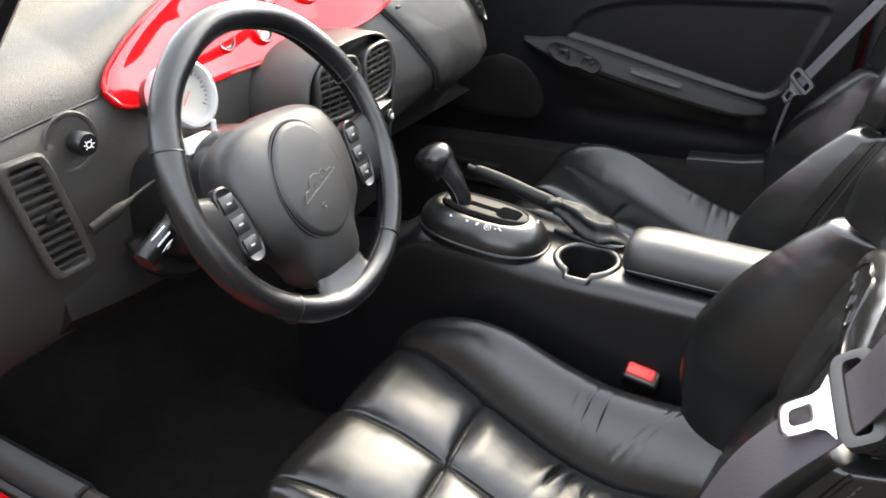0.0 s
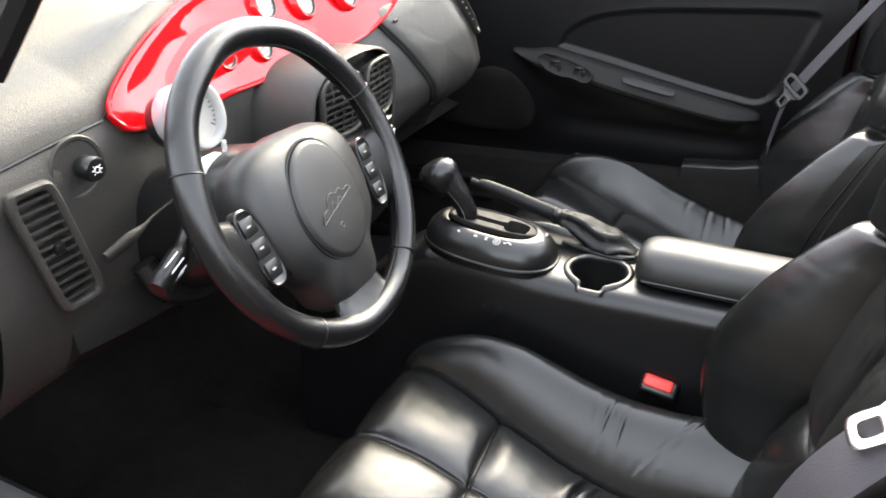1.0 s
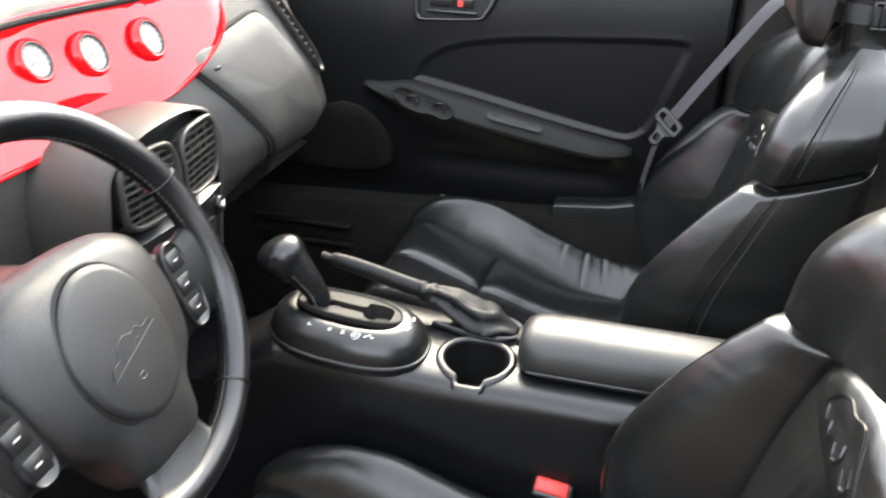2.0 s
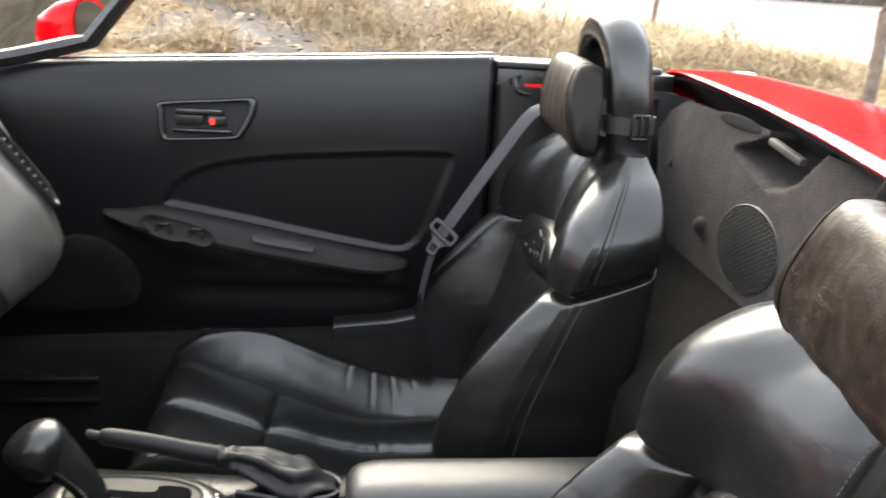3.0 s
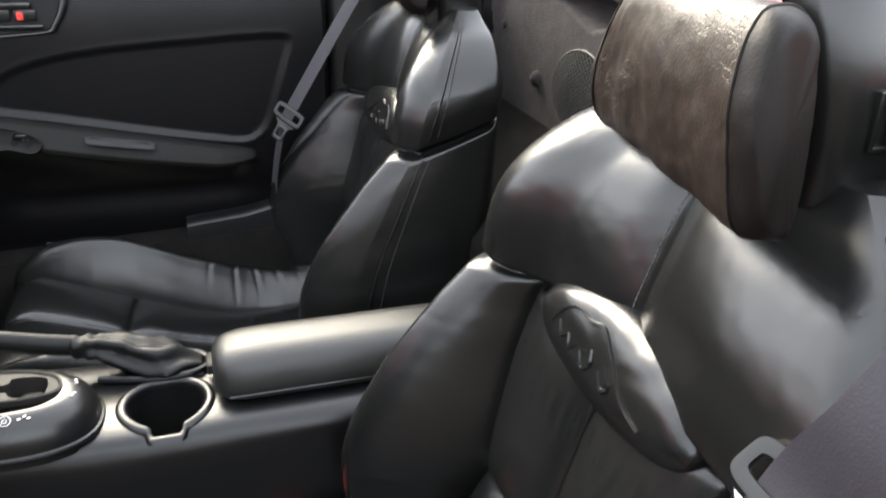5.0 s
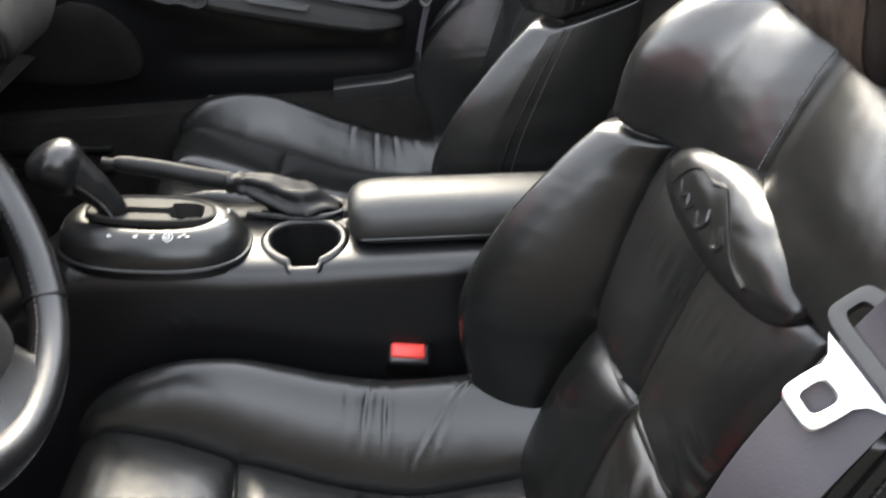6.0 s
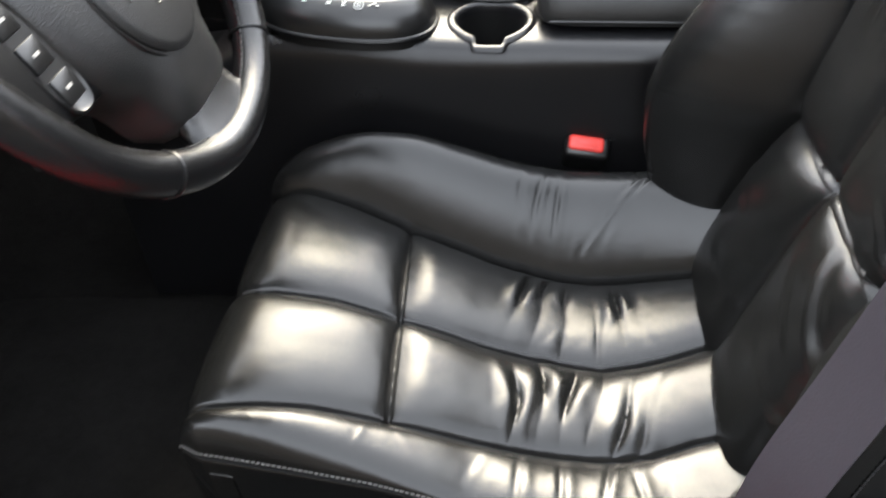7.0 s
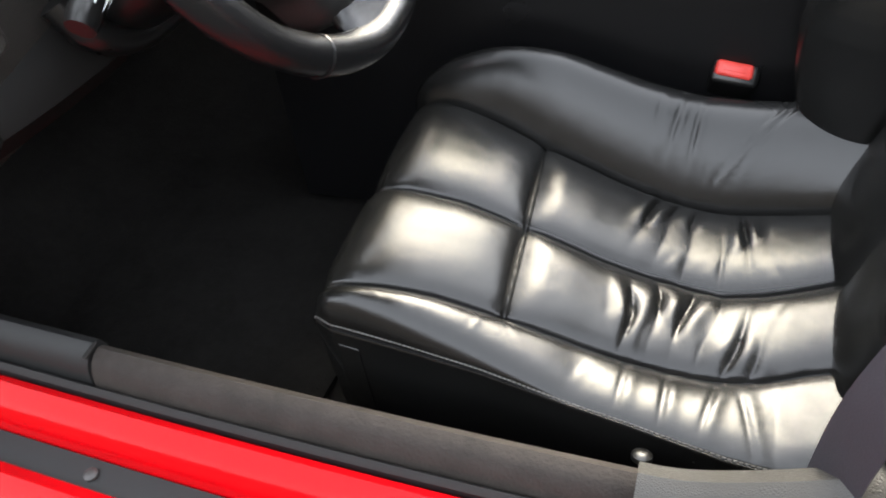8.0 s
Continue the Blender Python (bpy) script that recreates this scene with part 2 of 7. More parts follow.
HUB_VINYL = surface("charcoal_airbag_vinyl", (0.013, 0.0128, 0.0125), 0.40, grain_size=0.002, relief=0.35, wear=0.15, patch=0.1, cells=True, spec=0.45)
THREAD = surface("dark_grey_thread", (0.020, 0.020, 0.021), 0.7, relief=0.0)
PALE_THREAD = surface("pale_grey_thread", (0.11, 0.105, 0.10), 0.7, relief=0.0)
MESH_WIRE = surface("black_speaker_mesh", (0.008, 0.008, 0.008), 0.5, relief=0.0, spec=0.3)
# near-black stands in for shade inside hollows; the tweeter mesh wears it too
VOID = surface("hollow_shade_and_mesh_black", (0.004, 0.004, 0.004), 0.9, relief=0.0)


# ---- the ground and the yard outside ----
def ground_z(x, y):
    bank = np.clip((y - 3.2) / 4.2, 0, 1)
    z = 0.62 * bank * bank * (3 - 2 * bank) + 1.05 * np.clip((y - 6.5) / 4.5, 0, 1) * np.clip((2.6 - x) / 2.5, 0, 1) + 0.02 * grain(x, y, 0, 0.6) * np.clip((y - 2) / 3, 0, 1)
    side = np.clip((x - 2.6) / 3.0, 0, 1)
    return max(z, 0.62 * side * side * (3 - 2 * side) * np.clip((y + 2) / 3, 0, 1))


DIRT = surface("pale_dusty_ground", (0.17, 0.16, 0.15), 0.9, grain_size=0.02, relief=0.4, wear=0.25, patch=0.6, spec=0.2)
STRAW = surface("dry_straw_grass", (0.27, 0.18, 0.09), 0.8, relief=0.0, wear=0.5, patch=0.3, tint=(0.34, 0.27, 0.16), spec=0.3, island=True)
LITTER = surface("brown_leaf_litter", (0.16, 0.10, 0.06), 0.9, grain_size=0.02, relief=0.6, wear=0.5, patch=0.15, tint=(0.30, 0.22, 0.13), spec=0.2)
FENCE = surface("grey_blue_fence_paint", (0.20, 0.24, 0.27), 0.5, grain_size=0.01, relief=0.1, wear=0.2)
BARK = surface("grey_brown_bark", (0.12, 0.09, 0.07), 0.9, grain_size=0.02, relief=0.8, wear=0.4)
gx = np.r_[-400, -120, -40, np.linspace(-16, 16, 90), 40, 120, 400]
gy = np.r_[-400, -120, -40, np.linspace(-12, 20, 90), 40, 120, 400]
tagged(link("ground", sheet([[(x, y, ground_z(x, y)) for y in gy] for x in gx], flip=True), DIRT), "pale dusty yard ground, bright in the sun", "ground", kind="structure")
# unseen dark ground round the car, added to cut bounced light
BOUNCE_DARK = surface("bounce_cut_dark_ground", (0.045, 0.044, 0.042), 0.85, grain_size=0.008, relief=0.6, wear=0.25, patch=0.4, spec=0.3)
tagged(link("driveway", sheet([[(x, y, 0.012 + 0.002 * grain(x, y, 2, 2)) for y in np.linspace(-3.45, 1.4, 20)] for x in np.linspace(-5, 3.0, 30)], flip=True), BOUNCE_DARK), "unseen dark ground sheet added to cut light from below", "driveway", kind="structure")
bx, by = np.linspace(-14, 5.2, 80), np.linspace(5.2, 11.5, 36)
tagged(link("verge", sheet([[(x, y + 0.5 * grain(x, 3, 0, 0.4), ground_z(x, y) + 0.012 + 0.03 * abs(grain(x, y, 5, 3.0))) for y in by] for x in bx], flip=True), LITTER), "brown verge of dead leaves and soil", "verge", kind="structure")


def tuft_field(name, count, area, tall, seed, label):
    """Dry grass: bent blades in leaning clumps."""
    rnd = random.Random(seed)
    verts, faces = [], []
    for _ in range(count):
        cx, cy = area(rnd)
        if grain(cx, cy, seed, 0.8) < -0.16:
            continue
        lean = rnd.choice((0.0, math.pi)) + rnd.gauss(0, 0.55)
        for _ in range(rnd.randint(9, 16)):
            x, y = cx + rnd.gauss(0, 0.07), cy + rnd.gauss(0, 0.07)
            z = ground_z(x, y)
            h, w = tall * rnd.uniform(0.5, 1.5), rnd.uniform(0.002, 0.005)
            d = lean + rnd.gauss(0, 0.9)
            out = rnd.uniform(0.8, 2.3)
            n = len(verts)
            ux, uy = -math.sin(d) * w, math.cos(d) * w
            for s in (0.0, 0.35, 0.7, 1.0):
                r = h * out * s * s
                zz = z + h * max(0.04, s - 0.40 * out * s * s)
                k = 1 - 0.8 * s
                verts += [(x + math.cos(d) * r - ux * k, y + math.sin(d) * r - uy * k, zz), (x + math.cos(d) * r + ux * k, y + math.sin(d) * r + uy * k, zz)]
            faces += [(n + 2 * q, n + 2 * q + 1, n + 2 * q + 3, n + 2 * q + 2) for q in range(3)]
    tagged(link(name, (verts, faces), STRAW, 180), label, "dry grass", kind="stuff")


tuft_field("dry_grass", 3900, lambda r: (r.uniform(-6.5, 4.6), 6.2 + r.random() ** 1.3 * 4.6), 0.36, 5, "matted straw-coloured dry grass on the bank")
tuft_field("dry_grass", 1100, lambda r: (r.uniform(3.0, 5.3), r.uniform(1.0, 7.6)), 0.24, 6, "straw-coloured dry grass below the fence")

tuft_field("dry_grass", 650, lambda r: (r.uniform(-6.0, 4.4), 6.6 + r.random() * 3.0), 0.58, 9, "tall tangled dead grass on the bank")
# fallen leaves on the verge
DEAD_LEAF = surface("dry_fallen_leaf", (0.17, 0.095, 0.06), 0.85, relief=0.0, wear=0.4, tint=(0.36, 0.25, 0.17), spec=0.2, island=True)
rnd = random.Random(21)
leaf_v, leaf_f = [], []
for _ in range(2600):
    x, y = rnd.uniform(-6.5, 1.5), 5.2 + 3.4 * rnd.random() ** 1.4
    c, r, a = Vector((x, y, ground_z(x, y) + rnd.uniform(0.045, 0.075))), rnd.uniform(0.025, 0.055), rnd.uniform(0, 6.28)
    m = Matrix.Rotation(a, 3, "Z") @ Matrix.Rotation(rnd.uniform(-0.6, 0.6), 3, "X")
    n = len(leaf_v)
    leaf_v += [tuple(c + m @ Vector(q) * r) for q in ((-1, 0, 0.1), (-0.3, -0.5, 0), (0.5, -0.4, 0.1), (1, 0, 0.3), (0.4, 0.45, 0.15), (-0.35, 0.5, 0.05))]
    leaf_f.append(tuple(range(n, n + 6)))
tagged(link("fallen_leaves", (leaf_v, leaf_f), DEAD_LEAF, 180), "curled brown dead leaves on the verge", "dead leaves", kind="stuff")

# unseen wooded rise in the distance, added tall to darken low-sky reflections
LOW_SKY_BROWN = surface("low_sky_block_brown", (0.045, 0.036, 0.026), 0.95, grain_size=0.4, relief=0.0, wear=0.5, patch=6.0, tint=(0.075, 0.062, 0.045), spec=0.05)
ridge_rows = []
for a in np.linspace(radians(-75), radians(110), 160):
    x, y = 110 * math.sin(a), 110 * math.cos(a)
    top = 36.0 + 5.0 * grain(x, y, 0, 0.03) + 2.4 * grain(x, y, 1, 0.13) + 1.3 * grain(x, y, 2, 0.4)
    ridge_rows.append([(x, y, -0.5), (x * 1.02, y * 1.02, top * 0.5), (x * 1.05, y * 1.05, top), (x * 1.2, y * 1.2, top + 0.5)])
tagged(link("low_sky_block", sheet(ridge_rows), LOW_SKY_BROWN), "unseen brown ridge like bare woods, added to block the low sky", "woods", kind="structure")

fence = thing("fence", (5.8, 6.0, 0.62), "grey-blue metal picket fence on a low bank", "fence")
FA, FB = Vector((6.30, 8.2, 0.56)), Vector((4.88, 1.6, 0.56))
fd = (FB - FA).normalized()
picket_mesh = None
steps = int((FB - FA).length / 0.27)
for hz in (0.07, 1.25):
    part("rail", loft([[p + Vector((0, 0, hz)) + o for o in (Vector((-0.02, 0, -0.03)), Vector((0.02, 0, -0.03)), Vector((0.02, 0, 0.03)), Vector((-0.02, 0, 0.03)))] for p in (FA, FB)]), FENCE, fence)
for k in range(steps):
    p = FA + fd * 0.27 * k
    if picket_mesh is None:
        ob = part("picket", rbox((p.x, p.y, p.z + 0.70), (0.030, 0.040, 1.34), 0.004, 1), FENCE, fence)
        picket_mesh, first = ob.data, p.copy()
    else:
        ob = new("picket", picket_mesh)
        ob.parent = fence
        ob.location = p - first
for k in range(4):
    p = FA + fd * (0.1 + k * 2.3)
    part("fence_post", rbox((p.x + 0.03, p.y, p.z + 0.65), (0.07, 0.07, 1.6), 0.006, 1), FENCE, fence)
# wire mesh run further left, with a rusty post
mesh_fence = thing("wire_fence", (2.0, 9.4, 0.62), "thin chain-link fence with leaning posts", "fence")
for k in range(60):
    x = -5 + 0.19 * k
    for s in (-1, 1):
        part("wire", tube([(x, 9.6, 0.62), (x + s * 0.75, 9.6, 1.42)], 0.0022, 4), FENCE, mesh_fence)
for x, lean in ((-2.2, 0.1), (1.2, -0.45), (3.9, 0.05)):
    part("post", tube([(x, 9.5, 0.5), (x + lean * 0.6, 9.5, 1.2), (x + lean * 1.3, 9.5, 2.1)], 0.035, 8), BARK, mesh_fence)
trunk = thing("young_tree", (4.05, 5.0, 0.5), "bare grey-brown young tree trunk in dry grass", "tree")
part("trunk", tube(smooth_line([(4.05, 5.0, 0.35), (4.07, 5.02, 0.8), (4.05, 5.03, 1.4), (4.12, 5.0, 2.4), (4.1, 5.05, 3.6)], 24), np.linspace(0.055, 0.025, 24), 10), BARK, trunk)
for a, z in ((0.3, 2.2), (2.1, 2.5), (4.0, 2.8), (5.2, 3.1)):
    part("limb", tube(smooth_line([(4.1, 5.02, z), (4.1 + 0.4 * math.cos(a), 5.02 + 0.4 * math.sin(a), z + 0.5), (4.1 + 0.7 * math.cos(a), 5.02 + 0.7 * math.sin(a), z + 1.2)], 10), np.linspace(0.02, 0.005, 10), 6), BARK, trunk)
rnd = random.Random(4)
for k in range(7):
    x, y = rnd.uniform(1.5, 4.6), rnd.uniform(7.6, 8.6)
    weed = thing("dry_weed", (x, y, ground_z(x, y)), "thin dry weed stalk on the bank", "weed", "dry weeds")
    for q in range(5):
        a, h = rnd.uniform(0, 6.28), rnd.uniform(0.4, 0.8)
        part("stem", tube(smooth_line([(x, y, ground_z(x, y)), (x + 0.06 * math.cos(a), y + 0.06 * math.sin(a), 0.6 + h * 0.6), (x + 0.2 * math.cos(a), y + 0.2 * math.sin(a), 0.6 + h)], 8), np.linspace(0.005, 0.002, 8), 5), BARK, weed)

# ---- the car's shell ----
floor = tagged(link("floor", sheet([[(x, y, z) for y in np.linspace(-0.66, 0.66, 40)] for x, z in smooth_line([(0.62, 0.22), (0.3, 0.21), (-0.3, 0.205), (-0.75, 0.21), (-0.95, 0.28), (-1.12, 0.48), (-1.16, 0.75), (-1.12, 1.0)], 50)], flip=True), CARPET), "black carpeted car floor and toe board", "floor", kind="structure")
tagged(link("floor_mat", loft([[(x + 0.0 * y, y, z) for x, y in smooth_line([(-0.36, -0.60), (-0.34, -0.2), (-0.42, -0.16), (-0.80, -0.18), (-0.84, -0.3), (-0.84, -0.55), (-0.78, -0.61), (-0.36, -0.60)], 60)[:-1]] for z in (0.2105, 0.219, 0.2205)]), CARPET), "black carpet floor mat in the driver's footwell", "floor mat")
under = tagged(link("under_floor", rbox((-0.25, 0, 0.155), (1.9, 1.36, 0.08), 0.01), RUBBER), "dark underside of the car", "underbody", kind="structure")

# driver's sill: carpeted inner lip, rubber seal, painted step
sill = thing("door_sill", (-0.2, -0.72, 0.18), "red painted door sill with grey carpet-like trim", "door sill")


def sill_shape(pts, bend, x0=-1.0, x1=0.40, n=40):
    rings = []
    for x in np.linspace(x0, x1, n):
        s = bend(x)
        rings.append([(x, y - s, z) for y, z in pts])
    return loft(rings)


def sill_bend(x):
    return 0.016 * math.cos((x + 0.05) * 2.2) - 0.010


part("inner_trim", sill_shape([(-0.638, 0.20), (-0.639, 0.405), (-0.642, 0.420), (-0.648, 0.431), (-0.656, 0.436), (-0.665, 0.434), (-0.673, 0.428), (-0.679, 0.418), (-0.683, 0.406), (-0.684, 0.390), (-0.684, 0.20)], sill_bend, -0.53, 0.10), SILL, sill, "worn grey sill trim")
part("front_trim", sill_shape([(-0.638, 0.20), (-0.640, 0.422), (-0.645, 0.436), (-0.655, 0.442), (-0.668, 0.436), (-0.678, 0.420), (-0.684, 0.396), (-0.684, 0.20)], sill_bend, -1.0, -0.535, 20), RUBBER, sill, "black front kick trim")
rings = []
for x in np.linspace(0.065, 0.50, 24):
    up = 0.9 * max(0, x - 0.09) ** 1.35
    b = sill_bend(x)
    rings.append([(x, y - b, z) for y, z in ((-0.650 - 0.05 * up, 0.20), (-0.650 - 0.05 * up, 0.428 + up), (-0.655, 0.456 + up), (-0.672, 0.466 + up), (-0.705, 0.458 + up), (-0.730, 0.43 + up * 0.95), (-0.742, 0.392 + up * 0.8), (-0.742, 0.20))])
part("rear_trim", loft(rings), DASH, sill, "smooth grey vinyl rear trim")
part("seal", sill_shape([(-0.6845, 0.20), (-0.6845, 0.400), (-0.689, 0.407), (-0.695, 0.400), (-0.695, 0.20)], sill_bend), RUBBER, sill, "black rubber door seal")
part("painted_step", sill_shape([(-0.696, 0.15), (-0.696, 0.390), (-0.700, 0.397), (-0.708, 0.400), (-0.722, 0.395), (-0.736, 0.385), (-0.744, 0.370), (-0.746, 0.15)], sill_bend), PAINT, sill, "glossy red inner sill")
part("step_channel", sill_shape([(-0.7465, 0.15), (-0.7465, 0.358), (-0.780, 0.354), (-0.780, 0.15)], sill_bend), RUBBER, sill, "black rubber channel")
part("outer_sill", sill_shape([(-0.781, 0.13), (-0.781, 0.362), (-0.795, 0.370), (-0.83, 0.355), (-0.87, 0.29), (-0.875, 0.20), (-0.85, 0.13)], sill_bend), PAINT, sill, "red outer sill")
part("sill_bolt", lathe([(0.008, 0), (0.008, 0.004), (0.005, 0.006), (0.001, 0.006)], (-0.50, -0.763, 0.356), (0, 0, 1), 16), DULL_METAL, sill, "steel bolt")
part("trim_bolt", lathe([(0.010, 0), (0.010, 0.005), (0.006, 0.008), (0.001, 0.008)], (0.066, -0.626, 0.402), (0, 0.4, 1), 16), PLASTIC, sill, "dark trim fastener")
part("trim_clip", rbox((-0.532, -0.662, 0.440), (0.006, 0.024, 0.004), 0.0015), GREY_PLATE, sill)
# passenger sill and kick panels
psill = thing("door_sill", (-0.2, 0.64, 0.20), "black carpeted passenger sill under the closed door", "door sill")
part("side_trim", loft([[(x, y, z + dz) for y, z in ((0.655, 0.20), (0.585, 0.20), (0.585, 0.50), (0.600, 0.548), (0.655, 0.552))] for x, dz in zip(np.linspace(-1.05, 0.42, 20), np.linspace(-0.02, 0.05, 20))]), CARPET, psill)
for k, z in enumerate((0.50, 0.455)):
    part("kick_rib", rbox((-0.56, 0.580, z), (0.24, 0.02, 0.012), 0.004), PLASTIC, psill)
part("sill_plate", loft([[(x, y, z + dz) for y, z in ((0.602, 0.500 - dz), (0.600, 0.585), (0.603, 0.604), (0.612, 0.611), (0.640, 0.612), (0.646, 0.500 - dz))] for x, dz in ((0.005, -0.002), (0.02, 0.0), (0.12, 0.010), (0.18, 0.024), (0.24, 0.052), (0.30, 0.095))]), PLASTIC, psill, "moulded sill end cover")

# ---- unseen dark walls, added to block low sky light and darken reflections ----
BLOCK_DARK = surface("light_block_dark", (0.05, 0.042, 0.035), 0.9, grain_size=0.01, relief=0.4, wear=0.3, patch=0.5)
tagged(link("side_light_block", rbox((0.0, -3.6, 0.95), (14.0, 0.3, 1.9), 0.02), BLOCK_DARK), "unseen dark wall added to block low light on the driver's side", "wall", kind="structure")
tagged(link("front_light_block", rbox((-5.4, -0.6, 1.2), (0.3, 6.0, 2.4), 0.02), BLOCK_DARK), "unseen dark wall added to block low light from ahead", "wall", kind="structure")


# ---- seats ----
SEAT_Y = 0.395


def ridge(d, w):
    return np.exp(-(d / w) ** 2) - 0.6 * np.exp(-((d - 1.7 * w) / w) ** 2)


def pick_faces(rows, keep):
    """The quads of a lattice of points for which keep(i, j) holds, as a shape of its own."""
    n = len(rows[0])
    verts, faces, at = [], [], {}

    def vert(i, j):
        if (i, j) not in at:
            at[i, j] = len(verts)
            verts.append(tuple(rows[i][j]))
        return at[i, j]

    for i in range(len(rows) - 1):
        for j in range(n - 1):
            if keep(i, j):
                faces.append((vert(i, j), vert(i, j + 1), vert(i + 1, j + 1), vert(i + 1, j)))
    return verts, faces


def eased(n):
    """n + 1 steps from 0 to 1, closer at both ends."""
    return 0.5 - 0.5 * np.cos(np.linspace(0, math.pi, n + 1))


def step(v, lo, hi):
    k = np.clip((v - lo) / (hi - lo), 0, 1)
    return k * k * (3 - 2 * k)


# seams of the cushion: place along the car, then how far each lies from the seat's middle line
HEM_X, HEM_V = (-0.30, -0.272, -0.18, -0.105, -0.007, 0.075, 0.142, 0.30), (-0.172, -0.184, -0.189, -0.191, -0.200, -0.210, -0.220, -0.232)
HEM_Z = (0.452, 0.450, 0.444, 0.434, 0.421, 0.415, 0.413, 0.413)
OUT_X, OUT_V = (-0.30, -0.252, -0.214, -0.17, -0.094, 0.07, 0.126, 0.17, 0.211, 0.30), (-0.152, -0.148, -0.139, -0.131, -0.125, -0.123, -0.124, -0.119, -0.108, -0.098)
MID_X, MID_V = (-0.30, -0.26, -0.18, -0.10, -0.017, 0.067, 0.124, 0.183, 0.245), (0.008, 0.008, 0.014, 0.012, 0.004, 0.0, -0.008, 0.001, 0.013)
INN_X, INN_V = (-0.30, -0.26, -0.186, -0.112, -0.015, 0.057, 0.114, 0.18, 0.236, 0.30), (0.192, 0.187, 0.176, 0.160, 0.145, 0.136, 0.131, 0.131, 0.124, 0.115)
ZONES = (14, 36, 52, 52, 40, 26)


def cushion_rows(side, seed):
    """Lattice of the seat cushion: along it from the front to the rear, across it from the outer to the inner flank."""
    dense = smooth_line([(-0.225, 0.27), (-0.258, 0.36), (-0.288, 0.42), (-0.296, 0.452), (-0.285, 0.480), (-0.252, 0.490), (-0.20, 0.481), (-0.15, 0.467), (-0.105, 0.452), (-0.05, 0.435), (0.0, 0.419), (0.066, 0.405), (0.12, 0.404), (0.18, 0.413), (0.243, 0.434), (0.30, 0.462)], 2400)
    near = 1 + 4 * np.exp(-((dense[:, 0] + 0.105) / 0.012) ** 2) * (dense[:, 1] > 0.42) + 1.3 * (dense[:, 0] > -0.01) * (dense[:, 0] < 0.21)
    near = np.r_[0, np.cumsum(near[1:])]
    prof = np.stack([np.interp(np.linspace(0, near[-1], 260), near, dense[:, k]) for k in (0, 1)], 1)
    tang = np.gradient(prof, axis=0)
    tang /= np.linalg.norm(tang, axis=1)[:, None]
    nrm = np.stack([-tang[:, 1], tang[:, 0]], 1)
    folds = [(0.035, 0.30, 0.048, 0.90, 0.0026, 0.006), (0.062, 0.18, 0.070, 0.80, 0.0024, 0.006), (0.016, 0.35, 0.020, 0.75, 0.0016, 0.007), (0.098, 0.15, 0.165, 0.85, 0.0024, 0.005), (0.130, 0.30, 0.185, 0.90, 0.0018, 0.006), (0.085, 0.12, 0.090, 0.35, 0.0018, 0.005)]
    dents = [(-0.02, 0.25, 0.0, 0.9, 0.0012, 0.006), (0.03, 0.10, 0.036, 0.95, 0.0030, 0.008), (0.075, 0.10, 0.078, 0.95, 0.0034, 0.008), (0.115, 0.15, 0.128, 0.95, 0.0030, 0.007), (0.165, 0.10, 0.150, 0.8, 0.0026, 0.007), (-0.13, 0.25, -0.12, 0.85, 0.0012, 0.004), (-0.17, 0.2, -0.19, 0.8, 0.0012, 0.004), (-0.215, 0.2, -0.235, 0.8, 0.0014, 0.004), (-0.06, 0.2, -0.09, 0.8, 0.0010, 0.004)]

    if side > 0:
        dents = [(0.045, 0.20, 0.030, 0.70, 0.0020, 0.008), (0.085, 0.12, 0.082, 0.85, 0.0026, 0.009), (0.118, 0.25, 0.132, 0.95, 0.0024, 0.008), (0.150, 0.10, 0.178, 0.80, 0.0024, 0.009), (0.195, 0.30, 0.215, 0.90, 0.0018, 0.008)]

    def creased(x, tt, lines):
        out = np.zeros_like(tt)
        for xa, ta, xb, tb, amp, w in lines:
            k = np.clip((tt - ta) / (tb - ta), 0, 1)
            d = x - (xa + (xb - xa) * k)
            out += amp * np.sin(np.clip((tt - ta + 0.12) / (tb - ta + 0.24), 0, 1) * math.pi) ** 0.7 * (np.exp(-((d - w) / w) ** 2) - 1.3 * np.exp(-(d / (0.55 * w)) ** 2))
        return out

    lift_at = (0.0, 0.0) if side < 0 else (0.066, 0.036)
    rows = []
    for (x, z), (nx, nz) in zip(prof, nrm):
        under = np.clip((0.44 - z) / 0.10, 0, 1) if x < -0.2 else 0.0
        vh, v1, v2, v3 = (float(np.interp(x, *k)) for k in ((HEM_X, HEM_V), (OUT_X, OUT_V), (MID_X, MID_V), (INN_X, INN_V)))
        if side > 0:
            vh -= 0.032
        v5 = float(np.interp(x, (-0.30, -0.25, -0.20, -0.10, 0.10, 0.30), (0.226, 0.242, 0.252, 0.262, 0.262, 0.254)))
        v4 = v3 + 0.74 * (v5 - v3)
        rise = table(x, (-0.297, -0.27, -0.23, -0.18, -0.12, 0.10, 0.20, 0.30), (0.008, 0.026, 0.052, 0.076, 0.092, 0.098, 0.092, 0.078))
        hem = float(np.interp(x, HEM_X, HEM_Z)) - z if side < 0 else 0.035
        if x < -0.25:
            hem = min(hem, -0.016)
        crest = max(hem + 0.007, float(np.interp(x, (-0.285, -0.20), (0.001, 0.006)))) if side < 0 else rise * float(np.interp(x, (-0.10, 0.05, 0.20), (0.96, 0.80, 0.50)))
        V, h, tag = [], [], []
        t = eased(ZONES[0])
        V += [vh + 0.004 * (1 - t) ** 2]
        h += [hem - 0.003 - 0.20 * (1 - t) ** 1.3]
        # outer bolster
        t = eased(ZONES[1])
